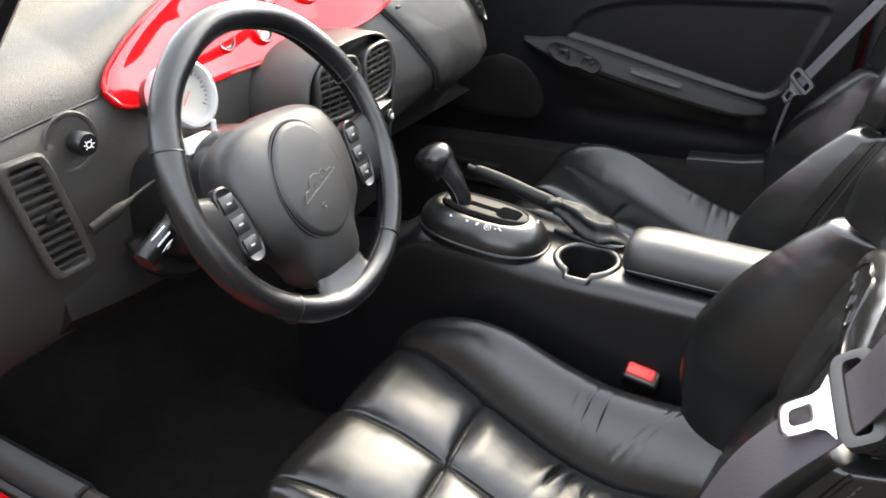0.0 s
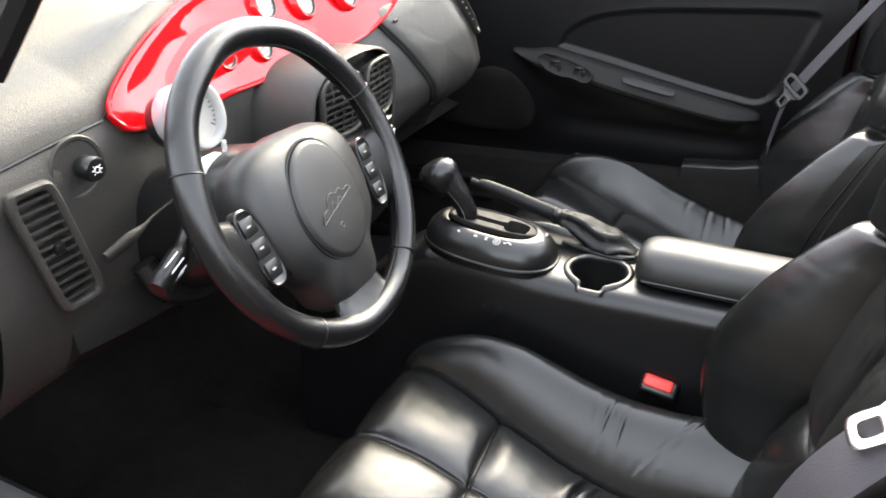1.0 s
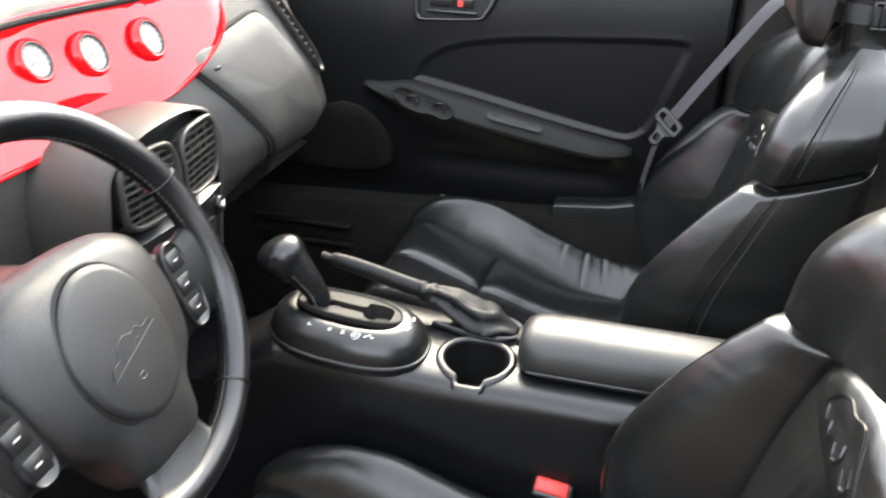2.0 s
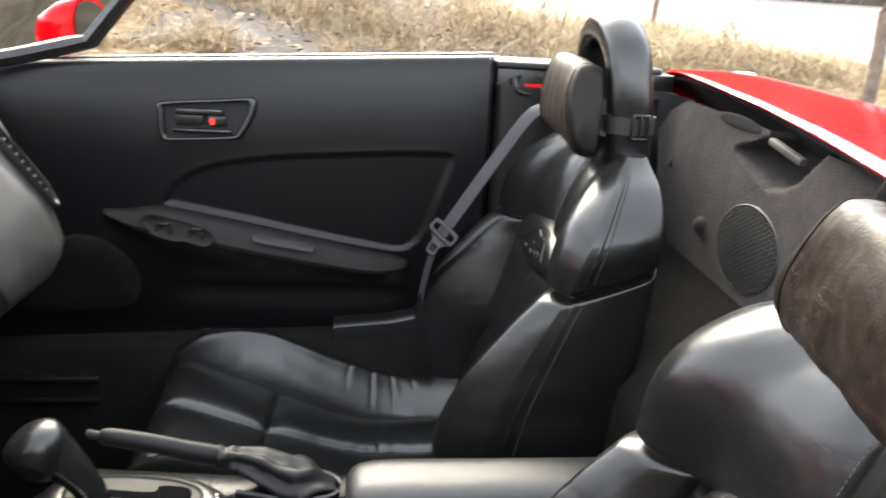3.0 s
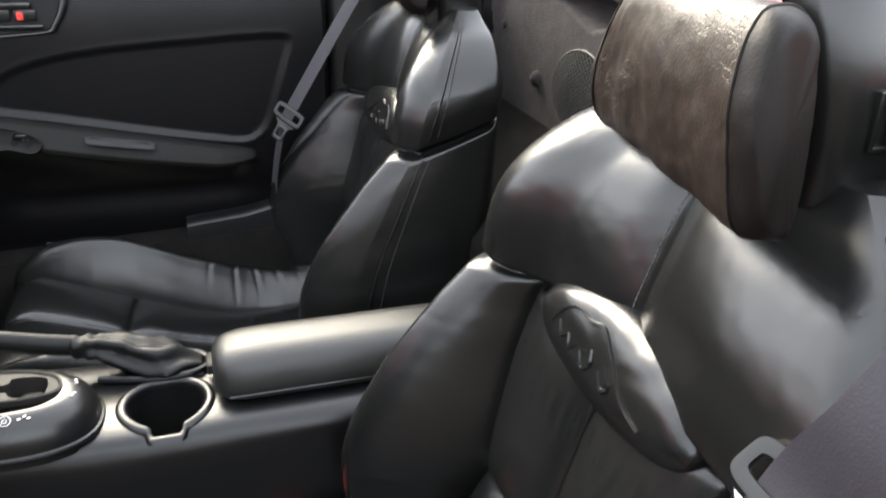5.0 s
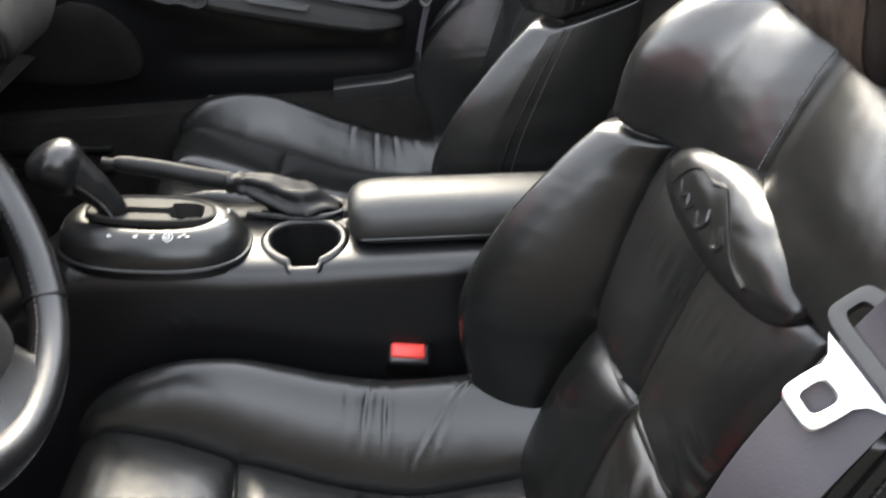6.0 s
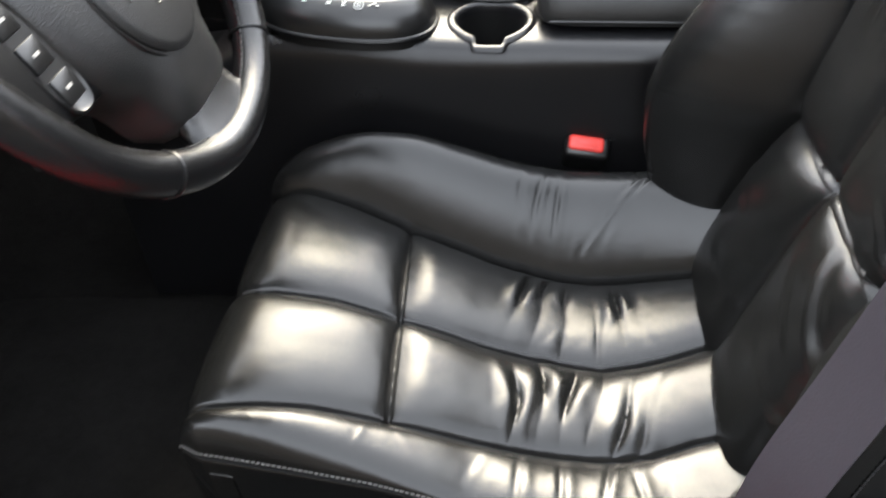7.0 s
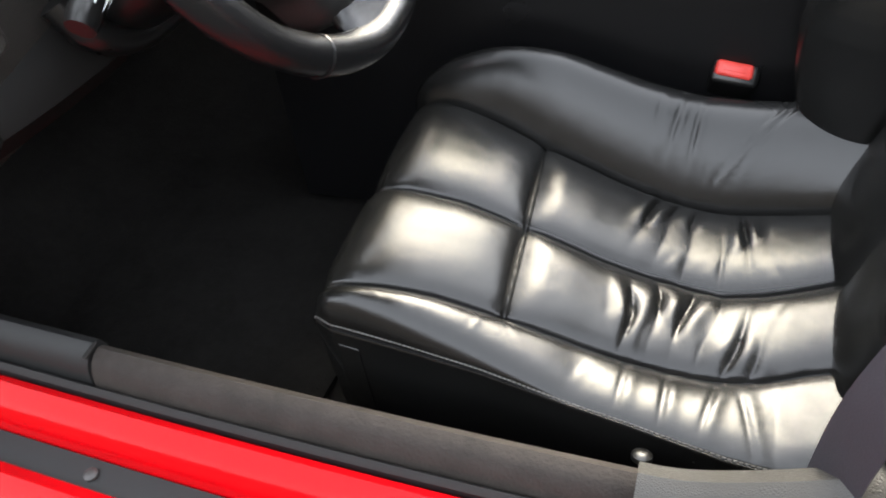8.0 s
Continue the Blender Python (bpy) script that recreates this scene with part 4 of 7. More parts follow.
def pillow(side, seed, yaw, down, reach, taper):
    """Head pillow strapped to the hoop."""
    pil = thing("head_pillow", (0.36, side * SEAT_Y, 1.02), "brown distressed suede neck pillow strapped to the padded hoop", "pillow", "two neck pillows")
    outline = smooth_line([(0.392, 1.036), (0.372, 1.040), (0.361, 1.048), (0.354, 1.062), (0.348, 1.090), (0.347, 1.12), (0.351, 1.145), (0.357, 1.160), (0.366, 1.168), (0.384, 1.168), (0.397, 1.162), (0.401, 1.150), (0.400, 1.09), (0.392, 1.036)], 76)[:-1]
    c = outline.mean(0)
    rings = []
    ends = np.array([0.0, 0.0015, 0.004, 0.008, 0.013, 0.019, 0.026])
    ys = np.r_[-reach + ends, np.linspace(0.032 - reach, 0.108, 52), (0.140 - ends)[::-1]]
    for k, v in enumerate(ys):
        e = np.clip(((v if v > 0 else -v - reach + 0.140) - 0.112) / 0.028, 0, 1)
        s = 0.72 + 0.28 * math.sqrt(max(0.0, 1 - e * e * 0.98))
        ring = []
        for p in outline:
            w = c + (p - c) * s
            n = 0.003 * grain(p[0], v, p[1] + seed, 20) + 0.0010 * grain(p[0], v, p[1] + seed, 80)
            d = (p - c) / np.linalg.norm(p - c)
            # narrower towards the top and the rear
            vv = v * (1 - (taper[0] if v < 0 else taper[1]) * step(p[1], 1.03, 1.19) - 0.08 * step(p[0], 0.345, 0.40))
            ring.append((w[0] + d[0] * n + yaw * vv, side * (SEAT_Y - vv), w[1] + d[1] * n - down))
        rings.append(ring)
    part("pillow_cover", loft(rings[6:-6], False, side < 0), SUEDE, pil, "distressed brown suede cover", sharp=60)
    for a, b in ((0, 7), (len(rings) - 7, len(rings))):
        part("pillow_end", loft(rings[a:b], True, side < 0), SUEDE_END, pil, "smooth dark brown end panel", sharp=70)
    for a in (6, -7):
        part("piping", tube([np.array(p) for p in rings[a]], 0.0011, 6, up=(0, 1, 0.01), closed=True), SUEDE_END, pil)
    # strap round the hoop's legs with a slide buckle
    for sg in (-1, 1):
        v = sg * 0.0895
        ring = [(0.443 + 0.038 * math.cos(a), v + 0.0285 * math.sin(a)) for a in np.linspace(0, 2 * math.pi, 24, endpoint=False)]
        band = [[(x, side * (SEAT_Y - vv), 1.085 + dz) for x, vv in [((x - 0.443) * g + 0.443, (vv - v) * g + v) for x, vv in ring]] for dz, g in ((-0.013, 0.96), (-0.013, 1.0), (0.013, 1.0), (0.013, 0.96))]
        strap = part("strap", sheet(band, True), RUBBER, pil, "black elastic strap")
        bx, bv = 0.45, v + sg * 0.030
        for dx in (-0.012, 0.0, 0.012):
            part("buckle_bar", rbox((bx + dx, side * (SEAT_Y - bv), 1.085), (0.004, 0.006, 0.036), 0.0015), PLASTIC, strap)
        for dz in (-0.017, 0.017):
            part("buckle_bar", rbox((bx, side * (SEAT_Y - bv), 1.085 + dz), (0.028, 0.006, 0.004), 0.0015), PLASTIC, strap)
    return pil


seat(-1, 11, "black leather driver's bucket seat, wrinkled cushion, oval badge")
seat(1, 31, "black leather passenger bucket seat, smoother cushion, oval badge")
pillow(-1, 3, 0.17, 0.016, 0.166, (0.12, 0.50))
pillow(1, 8, -0.05, 0.0, 0.160, (0.42, 0.26))


# ---- steering wheel ----
WC = Vector((-0.286, -0.448, 0.904))
WN = Vector((0.899, 0.013, 0.438)).normalized()
WR = WN.cross(Vector((0, 0, 1))).normalized() * -1
WU = WN.cross(WR) * -1
if WU.z < 0:
    WU = -WU
if WR.y < 0:
    WR = -WR


def on_wheel(u, v, w=0.0):
    """u to the passenger side, v up the wheel, w out of it to the driver."""
    return WC + WR * u + WU * v + WN * w


wheel = thing("steering_wheel", WC, "black leather three-spoke steering wheel with airbag hub", "steering wheel")
R_MID, R_TUBE = 0.180, 0.0165
rings = []
for a in np.linspace(0, 2 * math.pi, 120, endpoint=False):
    ring = []
    for b in np.linspace(0, 2 * math.pi, 18, endpoint=False):
        r = R_TUBE * (1 + 0.05 * math.sin(9 * a) * (math.cos(b) < 0))
        ring.append(on_wheel((R_MID + r * math.cos(b)) * math.sin(a), (R_MID + r * math.cos(b)) * math.cos(a), r * 1.05 * math.sin(b)))
    rings.append(ring)
rim = part("rim", loft(rings + [rings[0]], False), LEATHER_WHEEL, wheel, "leather-wrapped rim", sharp=60)
for a in (68, 144, 216, 292):
    a = radians(a)
    part("rim_seam", tube([on_wheel((R_MID + (R_TUBE + 0.0004) * math.cos(b)) * math.sin(a), (R_MID + (R_TUBE + 0.0004) * math.cos(b)) * math.cos(a), (R_TUBE * 1.05 + 0.0004) * math.sin(b)) for b in np.linspace(0, 2 * math.pi, 24, endpoint=False)], 0.0011, 5, up=tuple(WN), closed=True), PLASTIC, rim)
line = [on_wheel((R_MID - R_TUBE * 0.98) * math.sin(a), (R_MID - R_TUBE * 0.98) * math.cos(a), 0.003) for a in np.linspace(0, 2 * math.pi, 260)]
part("rim_stitching", stitches(line, 0.0062, 0.0045, 0.0009), THREAD, rim)


def spoke(points, widths, depth, material, name):
    line = np.array(points, float)
    rings = []
    for i in range(len(line)):
        d = line[min(i + 1, len(line) - 1)][:2] - line[max(i - 1, 0)][:2]
        d /= np.linalg.norm(d)
        nx = np.array((-d[1], d[0]))
        h = widths[i] / 2
        ring = []
        for a in np.linspace(0, 2 * math.pi, 16, endpoint=False):
            ca, sa = (math.copysign(abs(f(a)) ** 0.6, f(a)) for f in (math.cos, math.sin))
            p = line[i][:2] + nx * h * ca
            ring.append(on_wheel(p[0], p[1], line[i][2] + depth * sa))
        rings.append(ring)
    return part(name, loft(rings), material, wheel, sharp=60)


sl = smooth_line([(-0.05, -0.03, -0.016), (-0.10, -0.034, -0.015), (-0.14, -0.034, -0.010), (-0.174, -0.032, -0.003)], 10)
spoke(sl, np.interp(range(10), (0, 6, 9), (0.11, 0.085, 0.10)), 0.012, VINYL, "spoke")
sr = [(-x, y, z) for x, y, z in sl]
spoke(sr, np.interp(range(10), (0, 6, 9), (0.11, 0.085, 0.10)), 0.012, VINYL, "spoke")
sb = smooth_line([(0, -0.08, -0.012), (0, -0.12, -0.012), (0, -0.15, -0.008), (0, -0.174, -0.002)], 10)
spoke(sb, np.interp(range(10), (0, 4, 7, 9), (0.10, 0.088, 0.098, 0.15)), 0.012, LEATHER_WHEEL, "spoke")

# hub cover: a soft shield with an oval raised field
rings = []
shield = smooth_line([(0.0, 0.066), (0.062, 0.060), (0.100, 0.036), (0.110, -0.015), (0.096, -0.070), (0.062, -0.105), (0.044, -0.146), (0.0, -0.152), (-0.044, -0.146), (-0.062, -0.105), (-0.096, -0.070), (-0.110, -0.015), (-0.100, 0.036), (-0.062, 0.060), (0.0, 0.066)], 73)[:-1]
for s, w in ((0.94, -0.055), (1.0, -0.037), (1.0, -0.015), (0.97, -0.004), (0.90, 0.004), (0.78, 0.010), (0.5, 0.015), (0.2, 0.017)):
    rings.append([on_wheel(u * s, -0.03 + (v + 0.03) * s, w) for u, v in shield])
hub = part("airbag_cover", loft(rings), HUB_VINYL, wheel, "grained black airbag cover", sharp=60)
oval = [(0.060 * math.sin(a), 0.072 * math.cos(a)) for a in np.linspace(0, 2 * math.pi, 60, endpoint=False)]
part("oval_field", loft([[on_wheel(u * s, -0.027 + v * s, w) for u, v in oval] for s, w in ((1.0, 0.005), (1.0, 0.0155), (0.96, 0.0185), (0.9, 0.0195), (0.5, 0.0215), (0.1, 0.022))]), HUB_VINYL, hub)
part("oval_groove", tube([on_wheel(u * 1.03, -0.027 + v * 1.03, np.interp(abs(v), (0, 0.08), (0.0132, 0.0115))) for u, v in oval], 0.0020, 6, up=tuple(WN), closed=True), PLASTIC, hub)
em = smooth_line([(-0.036, -0.014), (-0.030, -0.004), (-0.020, -0.001), (-0.015, 0.008), (-0.004, 0.013), (0.006, 0.010), (0.014, 0.013), (0.022, 0.008), (0.030, 0.010), (0.038, 0.006)], 60)
part("emblem", tube([on_wheel(u, v - 0.034, 0.0222) for u, v in em], 0.0006, 5, up=tuple(WN)), HUB_VINYL, hub, "embossed outline of a plain shape")
part("emblem", tube([on_wheel(-0.036 + 0.074 * t, -0.048 + 0.020 * t, 0.0222) for t in np.linspace(0, 1, 8)], 0.0006, 5, up=tuple(WN)), HUB_VINYL, hub)
part("emblem", tube([on_wheel(u, v - 0.034, 0.0222) for u, v in smooth_line([(-0.012, -0.004), (-0.006, 0.003), (0.0, -0.002), (0.008, 0.004), (0.014, 0.0)], 20)], 0.0005, 5, up=tuple(WN)), HUB_VINYL, hub)
part("dimple", tube([on_wheel(-0.006 + 0.004 * math.cos(a), -0.060 + 0.003 * math.sin(a), 0.0215) for a in np.linspace(0, 2 * math.pi, 12, endpoint=False)], 0.0006, 4, up=tuple(WN), closed=True), HUB_VINYL, hub)
for k in range(3):
    for dv in (0.0, -0.008):
        part("print_bar", turned(rbox((0, 0, 0), (0.0055, 0.0045, 0.0008), 0.0003, 1), Matrix.Translation(on_wheel(-0.004 + k * 0.008, -0.128 + dv, 0.0005)) @ Matrix((WR, WU, WN)).transposed().to_4x4()), DASH, hub)
# thumb switches
for sg in (-1, 1):
    cu, cv = sg * 0.122, -0.032
    plate = [(cu + 0.0175 * math.copysign(abs(math.sin(a)) ** 0.7, math.sin(a)) + sg * 0.10 * (0.046 * math.cos(a)), cv + 0.044 * math.copysign(abs(math.cos(a)) ** 0.8, math.cos(a))) for a in np.linspace(0, 2 * math.pi, 36, endpoint=False)]
    bez = part("switch_bezel", loft([[on_wheel(cu + (u - cu) * s, cv + (v - cv) * s, w) for u, v in plate] for s, w in ((1.05, -0.010), (1.05, 0.0005), (1.0, 0.0020), (0.94, 0.0005), (0.5, 0.0005), (0.1, 0.0005))]), PLASTIC, wheel)
    for k, dv in enumerate((0.026, 0.0, -0.026)):
        du = sg * 0.10 * dv
        btn = part("button", turned(rbox((0, 0, 0), (0.0215, 0.0195, 0.0026), 0.0012, 2), Matrix.Translation(on_wheel(cu + du, cv + dv, 0.0012)) @ Matrix((WR, WU, WN)).transposed().to_4x4()), PLASTIC, bez)
        part("print_bar", turned(rbox((0, 0, 0), (0.0070, 0.0020, 0.0004), 0.0001, 1), Matrix.Translation(on_wheel(cu + du, cv + dv, 0.0026)) @ Matrix((WR, WU, WN)).transposed().to_4x4()), GAUGE_DIAL, btn, "pale button legend, unreadable")

# steering column, stalks and rev counter
column = thing("steering_column", (-0.42, -0.448, 0.80), "black plastic steering column shroud with two stalks", "steering column")
axis = np.array(WN)
line = [np.array(WC) + axis * w for w in (-0.03, -0.06, -0.11, -0.16, -0.24)]
rings = []
for p, a, b in zip(line, (0.045, 0.058, 0.066, 0.07, 0.075), (0.045, 0.062, 0.075, 0.082, 0.085)):
    rings.append([p + np.array(WR) * a * math.copysign(abs(math.cos(q)) ** 0.7, math.cos(q)) + np.array(WU) * b * math.copysign(abs(math.sin(q)) ** 0.7, math.sin(q)) for q in np.linspace(0, 2 * math.pi, 28, endpoint=False)])
part("shroud", loft(rings), PLASTIC, column, sharp=60)
part("stalk", tube(smooth_line([(-0.41, -0.530, 0.894), (-0.40, -0.58, 0.893), (-0.39, -0.615, 0.891), (-0.388, -0.665, 0.882)], 20), np.interp(range(20), (0, 10, 14, 19), (0.0022, 0.0024, 0.0078, 0.0065)), 12, wide=0.7), KNEE, column, "slim tilt lever")
st = part("stalk", tube(smooth_line([(-0.41, -0.52, 0.860), (-0.40, -0.545, 0.845), (-0.392, -0.568, 0.834), (-0.388, -0.607, 0.816)], 20), np.interp(range(20), (0, 7, 10, 17, 19), (0.006, 0.008, 0.013, 0.014, 0.012)), 16), PLASTIC, column, "ribbed black light stalk")
for k in range(4):
    a = radians(-50 + 40 * k)
    part("stalk_mark", tube([(-0.391 + 0.0142 * math.cos(a), -0.570 - 0.022 * s, 0.833 - 0.010 * s + 0.0142 * math.sin(a)) for s in (0, 0.5, 1)], 0.0012, 4), SILVER, st)
tach = thing("rev_counter", (-0.42, -0.45, 0.93), "round silver-rimmed rev counter with pale dial on the column", "gauge")
ta = Vector((0.93, 0.03, 0.32)).normalized()
tc = Vector((-0.428, -0.462, 0.970))
part("pod", lathe([(0.0374, -0.034), (0.0399, -0.030), (0.0408, -0.012)], tc, ta, 40), SILVER, tach, "silver pod ring")
part("cup", lathe([(0.0238, -0.060), (0.0323, -0.052), (0.0365, -0.034), (0.0365, -0.030)], tc, ta, 40), PLASTIC, tach, "black rear cup")
part("rim", lathe([(0.0391, -0.012), (0.0429, -0.008), (0.0438, 0.0), (0.0416, 0.007), (0.0374, 0.008), (0.0353, 0.002), (0.0348, -0.0045)], tc, ta, 48), SILVER, tach, "silver bezel")
dial = part("dial", lathe([(0.0353, -0.006), (0.0353, -0.003), (0.001, -0.003)], tc, ta, 40), GAUGE_DIAL, tach)
tq = ta.to_track_quat("Z", "Y").to_matrix().to_4x4()
for k in range(25):
    a = radians(-130 + 260 * k / 24)
    r0 = 0.0285 if k % 4 else 0.025
    part("dial_mark", turned(rbox((0, 0, 0), (0.0012, 0.032 - r0, 0.0006), 0.0001, 1), Matrix.Translation(tc) @ tq @ Matrix.Rotation(a, 4, "Z") @ Matrix.Translation((0, (0.032 + r0) / 2, -0.0022))), PLASTIC, dial)
part("needle", turned(rbox((0, 0.008, 0), (0.0014, 0.022, 0.001), 0.0003, 1), Matrix.Translation(tc + ta * 0.0005) @ tq @ Matrix.Rotation(radians(128), 4, "Z")), BUTTON_RED, dial)
clamp = part("bracket", rbox((-0.402, -0.482, 0.914), (0.016, 0.040, 0.026), 0.003), WHITE, tach, "white mounting bracket")
part("clamp_plate", turned(rbox((0, 0, 0), (0.004, 0.006, 0.034), 0.001), Matrix.Translation((-0.396, -0.459, 0.924))), SILVER, clamp)
part("screw", lathe([(0.006, 0), (0.006, 0.004), (0.001, 0.005)], (-0.396, -0.499, 0.905), (1, -0.2, 0.2), 14), PLASTIC, clamp, "black screw")
part("clamp_arm", tube([(-0.405, -0.508, 0.90), (-0.41, -0.512, 0.925), (-0.42, -0.500, 0.945)], 0.006, 8), SILVER, clamp)

# ---- dashboard ----
dash = thing("dashboard", (-0.55, 0, 0.62), "charcoal grained vinyl dashboard with red centre gauge panel", "dashboard")
STATIONS = [  # y, shift of the face in x, height shift
    (-0.74, 0.020, -0.006), (-0.69, 0.008, -0.002), (-0.60, 0.0, 0.0), (-0.45, -0.012, 0.0), (-0.30, -0.022, 0.0), (-0.15, -0.010, 0.0), (0.0, 0.030, 0.0), (0.15, 0.055, 0.0), (0.30, 0.070, 0.0), (0.38, 0.062, -0.006), (0.43, 0.018, -0.02), (0.455, -0.05, -0.04)]
st_y = [s[0] for s in STATIONS]


def face_shift(y):
    return float(np.interp(y, st_y, [s[1] for s in STATIONS])), float(np.interp(y, st_y, [s[2] for s in STATIONS]))


FACE = smooth_line([(-0.56, 0.66), (-0.520, 0.70), (-0.497, 0.76), (-0.488, 0.83), (-0.488, 0.90), (-0.494, 0.945), (-0.515, 0.99), (-0.540, 1.04), (-0.566, 1.09)], 60)


def crease(y):
    """Height at which the face meets the top pad: low before the driver, high in the middle."""
    return float(np.interp(y, (-0.72, -0.53, -0.47, -0.41, -0.35, -0.29, -0.2, -0.1, 0.0, 0.2, 0.46), (0.962, 0.968, 0.995, 1.024, 1.048, 1.064, 1.076, 1.083, 1.086, 1.082, 1.070)))


def face_line(y):
    z = np.linspace(0.66, crease(y), 44)
    return [(float(np.interp(q, FACE[:, 1], FACE[:, 0])), float(q)) for q in z]


def pad_line(y):
    z = crease(y)
    x = float(np.interp(z, FACE[:, 1], FACE[:, 0]))
    rise = 1.092 - z
    return smooth_line([(x, z), (x - 0.003, z + 0.006 + 0.05 * rise), (x - 0.016 - 0.10 * rise, z + 0.012 + 0.28 * rise), (-0.60, 1.06 - 0.15 * rise), (-0.66, 1.088), (-0.76, 1.092), (-0.88, 1.086), (-1.02, 1.07)], 40)


def dash_place(y, p):
    dx, dz = face_shift(y)
    blend = np.clip((p[1] - 0.70) / 0.12, 0, 1) * np.clip((p[0] + 1.0) / 0.4, 0, 1)
    low = 0.0
    if y > 0.0:
        # the passenger face rolls under towards the door
        low = -0.10 * np.clip((0.86 - p[1]) / 0.2, 0, 1) * np.clip(y / 0.2, 0, 1)
    # the face leans back over the middle
    low += 0.22 * np.clip(0.95 - p[1], 0, 0.10) * np.clip((y + 0.06) / 0.15, 0, 1)
    return (p[0] + dx * blend + low, y, p[1] + dz)


ys = np.linspace(-0.74, 0.455, 150)
DISH = Vector((-0.490, -0.590, 0.937))
face_rows = [[dash_place(y, p) for p in face_line(y)] for y in ys]
face_v, face_f = pick_faces(face_rows, lambda i, j: (Vector(face_rows[i][j]) - DISH).length > 0.024)
part("dash_face", (face_v, face_f), DASH, dash, "grained charcoal dash face", sharp=50)
part("dash_top", sheet([[dash_place(y, p) for p in pad_line(y)] for y in ys]), DASH, dash, "padded grained dash top", sharp=50)
part("dash_groove", tube([Vector(dash_place(y, pad_line(y)[0])) + Vector((0.0005, 0, 0.002)) for y in ys], 0.0022, 6), PLASTIC, dash)
part("dash_end", sheet([[dash_place(0.455, p) for p in list(face_line(0.455)) + list(pad_line(0.455))], [(-0.80, 0.455, 0.80)] * 84]), DASH, dash)

part("dash_under", sheet([[(x, y, z) for y in np.linspace(-0.72, 0.66, 12)] for x, z in ((-0.57, 0.665), (-0.70, 0.70), (-1.14, 0.74))]), CARPET, dash, "dark lining under the dash")
part("dash_corner", sheet([[(x, y, z) for y in (0.44, 0.55, 0.66)] for x, z in ((-0.60, 0.70), (-0.60, 1.02), (-0.64, 1.06), (-1.1, 1.06))]), DASH, dash)

# red gauge panel: a long leaf set into the crease, tilted back
LEAF = smooth_line([(-0.520, 0.000), (-0.505, -0.022), (-0.46, -0.030), (-0.36, -0.034), (-0.22, -0.030), (-0.08, -0.020), (0.04, 0.004), (0.13, 0.042), (0.165, 0.080), (0.160, 0.104), (0.12, 0.116), (0.0, 0.120), (-0.15, 0.116), (-0.30, 0.098), (-0.42, 0.060), (-0.50, 0.022), (-0.520, 0.000)], 120)[:-1]


def on_leaf(u, v, w=0.0):
    """u across the car, v up the panel, w out of it."""
    dx, dz = face_shift(u)
    z = 0.972 + 0.95 * v
    return Vector((float(np.interp(z, FACE[:, 1], FACE[:, 0])) + dx + w * 0.9, u, z + 0.4 * w))


leaf_c = LEAF.mean(0)
rings = []
for s, w in ((1.0, -0.004), (1.0, 0.008), (0.992, 0.0105), (0.98, 0.011), (0.9, 0.009), (0.75, 0.007), (0.5, 0.006), (0.25, 0.006), (0.02, 0.006)):
    rings.append([on_leaf(leaf_c[0] + (u - leaf_c[0]) * (1 - (1 - s) * 0.5 if s > 0.9 else s), leaf_c[1] + (v - leaf_c[1]) * s, w) for u, v in LEAF])
panel = part("gauge_panel", loft(rings), GAUGE_RED, dash, "glossy red gauge panel", sharp=50)
part("panel_rim", tube([on_leaf(u, v, 0.009) for u, v in LEAF], 0.0030, 8, closed=True), GAUGE_RED, panel)
GAUGES = [(-0.285, 0.014, 0.016), (-0.208, 0.012, 0.016), (-0.165, 0.068, 0.021), (-0.090, 0.062, 0.022), (0.000, 0.064, 0.022)]
for u, v, r in GAUGES:
    c = on_leaf(u, v, 0.0)
    ax = (on_leaf(u, v, 1.0) - c).normalized()
    cup = part("gauge_rim", lathe([(r * 1.35, 0.004), (r * 1.28, 0.0125), (r * 1.16, 0.0150), (r * 1.04, 0.0145), (r, 0.0125), (r * 0.97, 0.008)], c, ax, 40), GAUGE_RED, panel)
    face = part("gauge_face", lathe([(r * 0.99, 0.0), (r * 0.99, 0.0115), (0.001, 0.0115)], c, ax, 32), GAUGE_DIAL, panel, "pale gauge dial")
    gq = ax.to_track_quat("Z", "Y").to_matrix().to_4x4()
    part("gauge_ring", tube([c + ax * 0.0128 + gq.to_3x3() @ Vector((r * 1.01 * math.cos(q), r * 1.01 * math.sin(q), 0)) for q in np.linspace(0, 2 * math.pi, 36, endpoint=False)], 0.0022, 6, up=tuple(ax), closed=True), PLASTIC, face, "dark grey ring")
    for k in range(11):
        a = radians(-120 + 24 * k)
        part("dial_mark", turned(rbox((0, 0, 0), (0.0012, r * 0.16, 0.0006), 0.0001, 1), Matrix.Translation(c) @ gq @ Matrix.Rotation(a, 4, "Z") @ Matrix.Translation((0, r * 0.84, 0.012))), PLASTIC, face)
    part("needle", turned(rbox((0, r * 0.3, 0), (0.0016, r * 0.75, 0.001), 0.0002, 1), Matrix.Translation(c + ax * 0.0125) @ gq @ Matrix.Rotation(radians(110), 4, "Z")), BUTTON_RED, face)
# the slot is a near-black strip on the panel, its shade painted in
part("panel_slot", tube([on_leaf(u, 0.104 + 0.01 * math.sin((u + 0.35) * 4), 0.0115) for u in np.linspace(-0.30, 0.02, 30)], 0.0042, 8), VOID, panel, "dark slot")

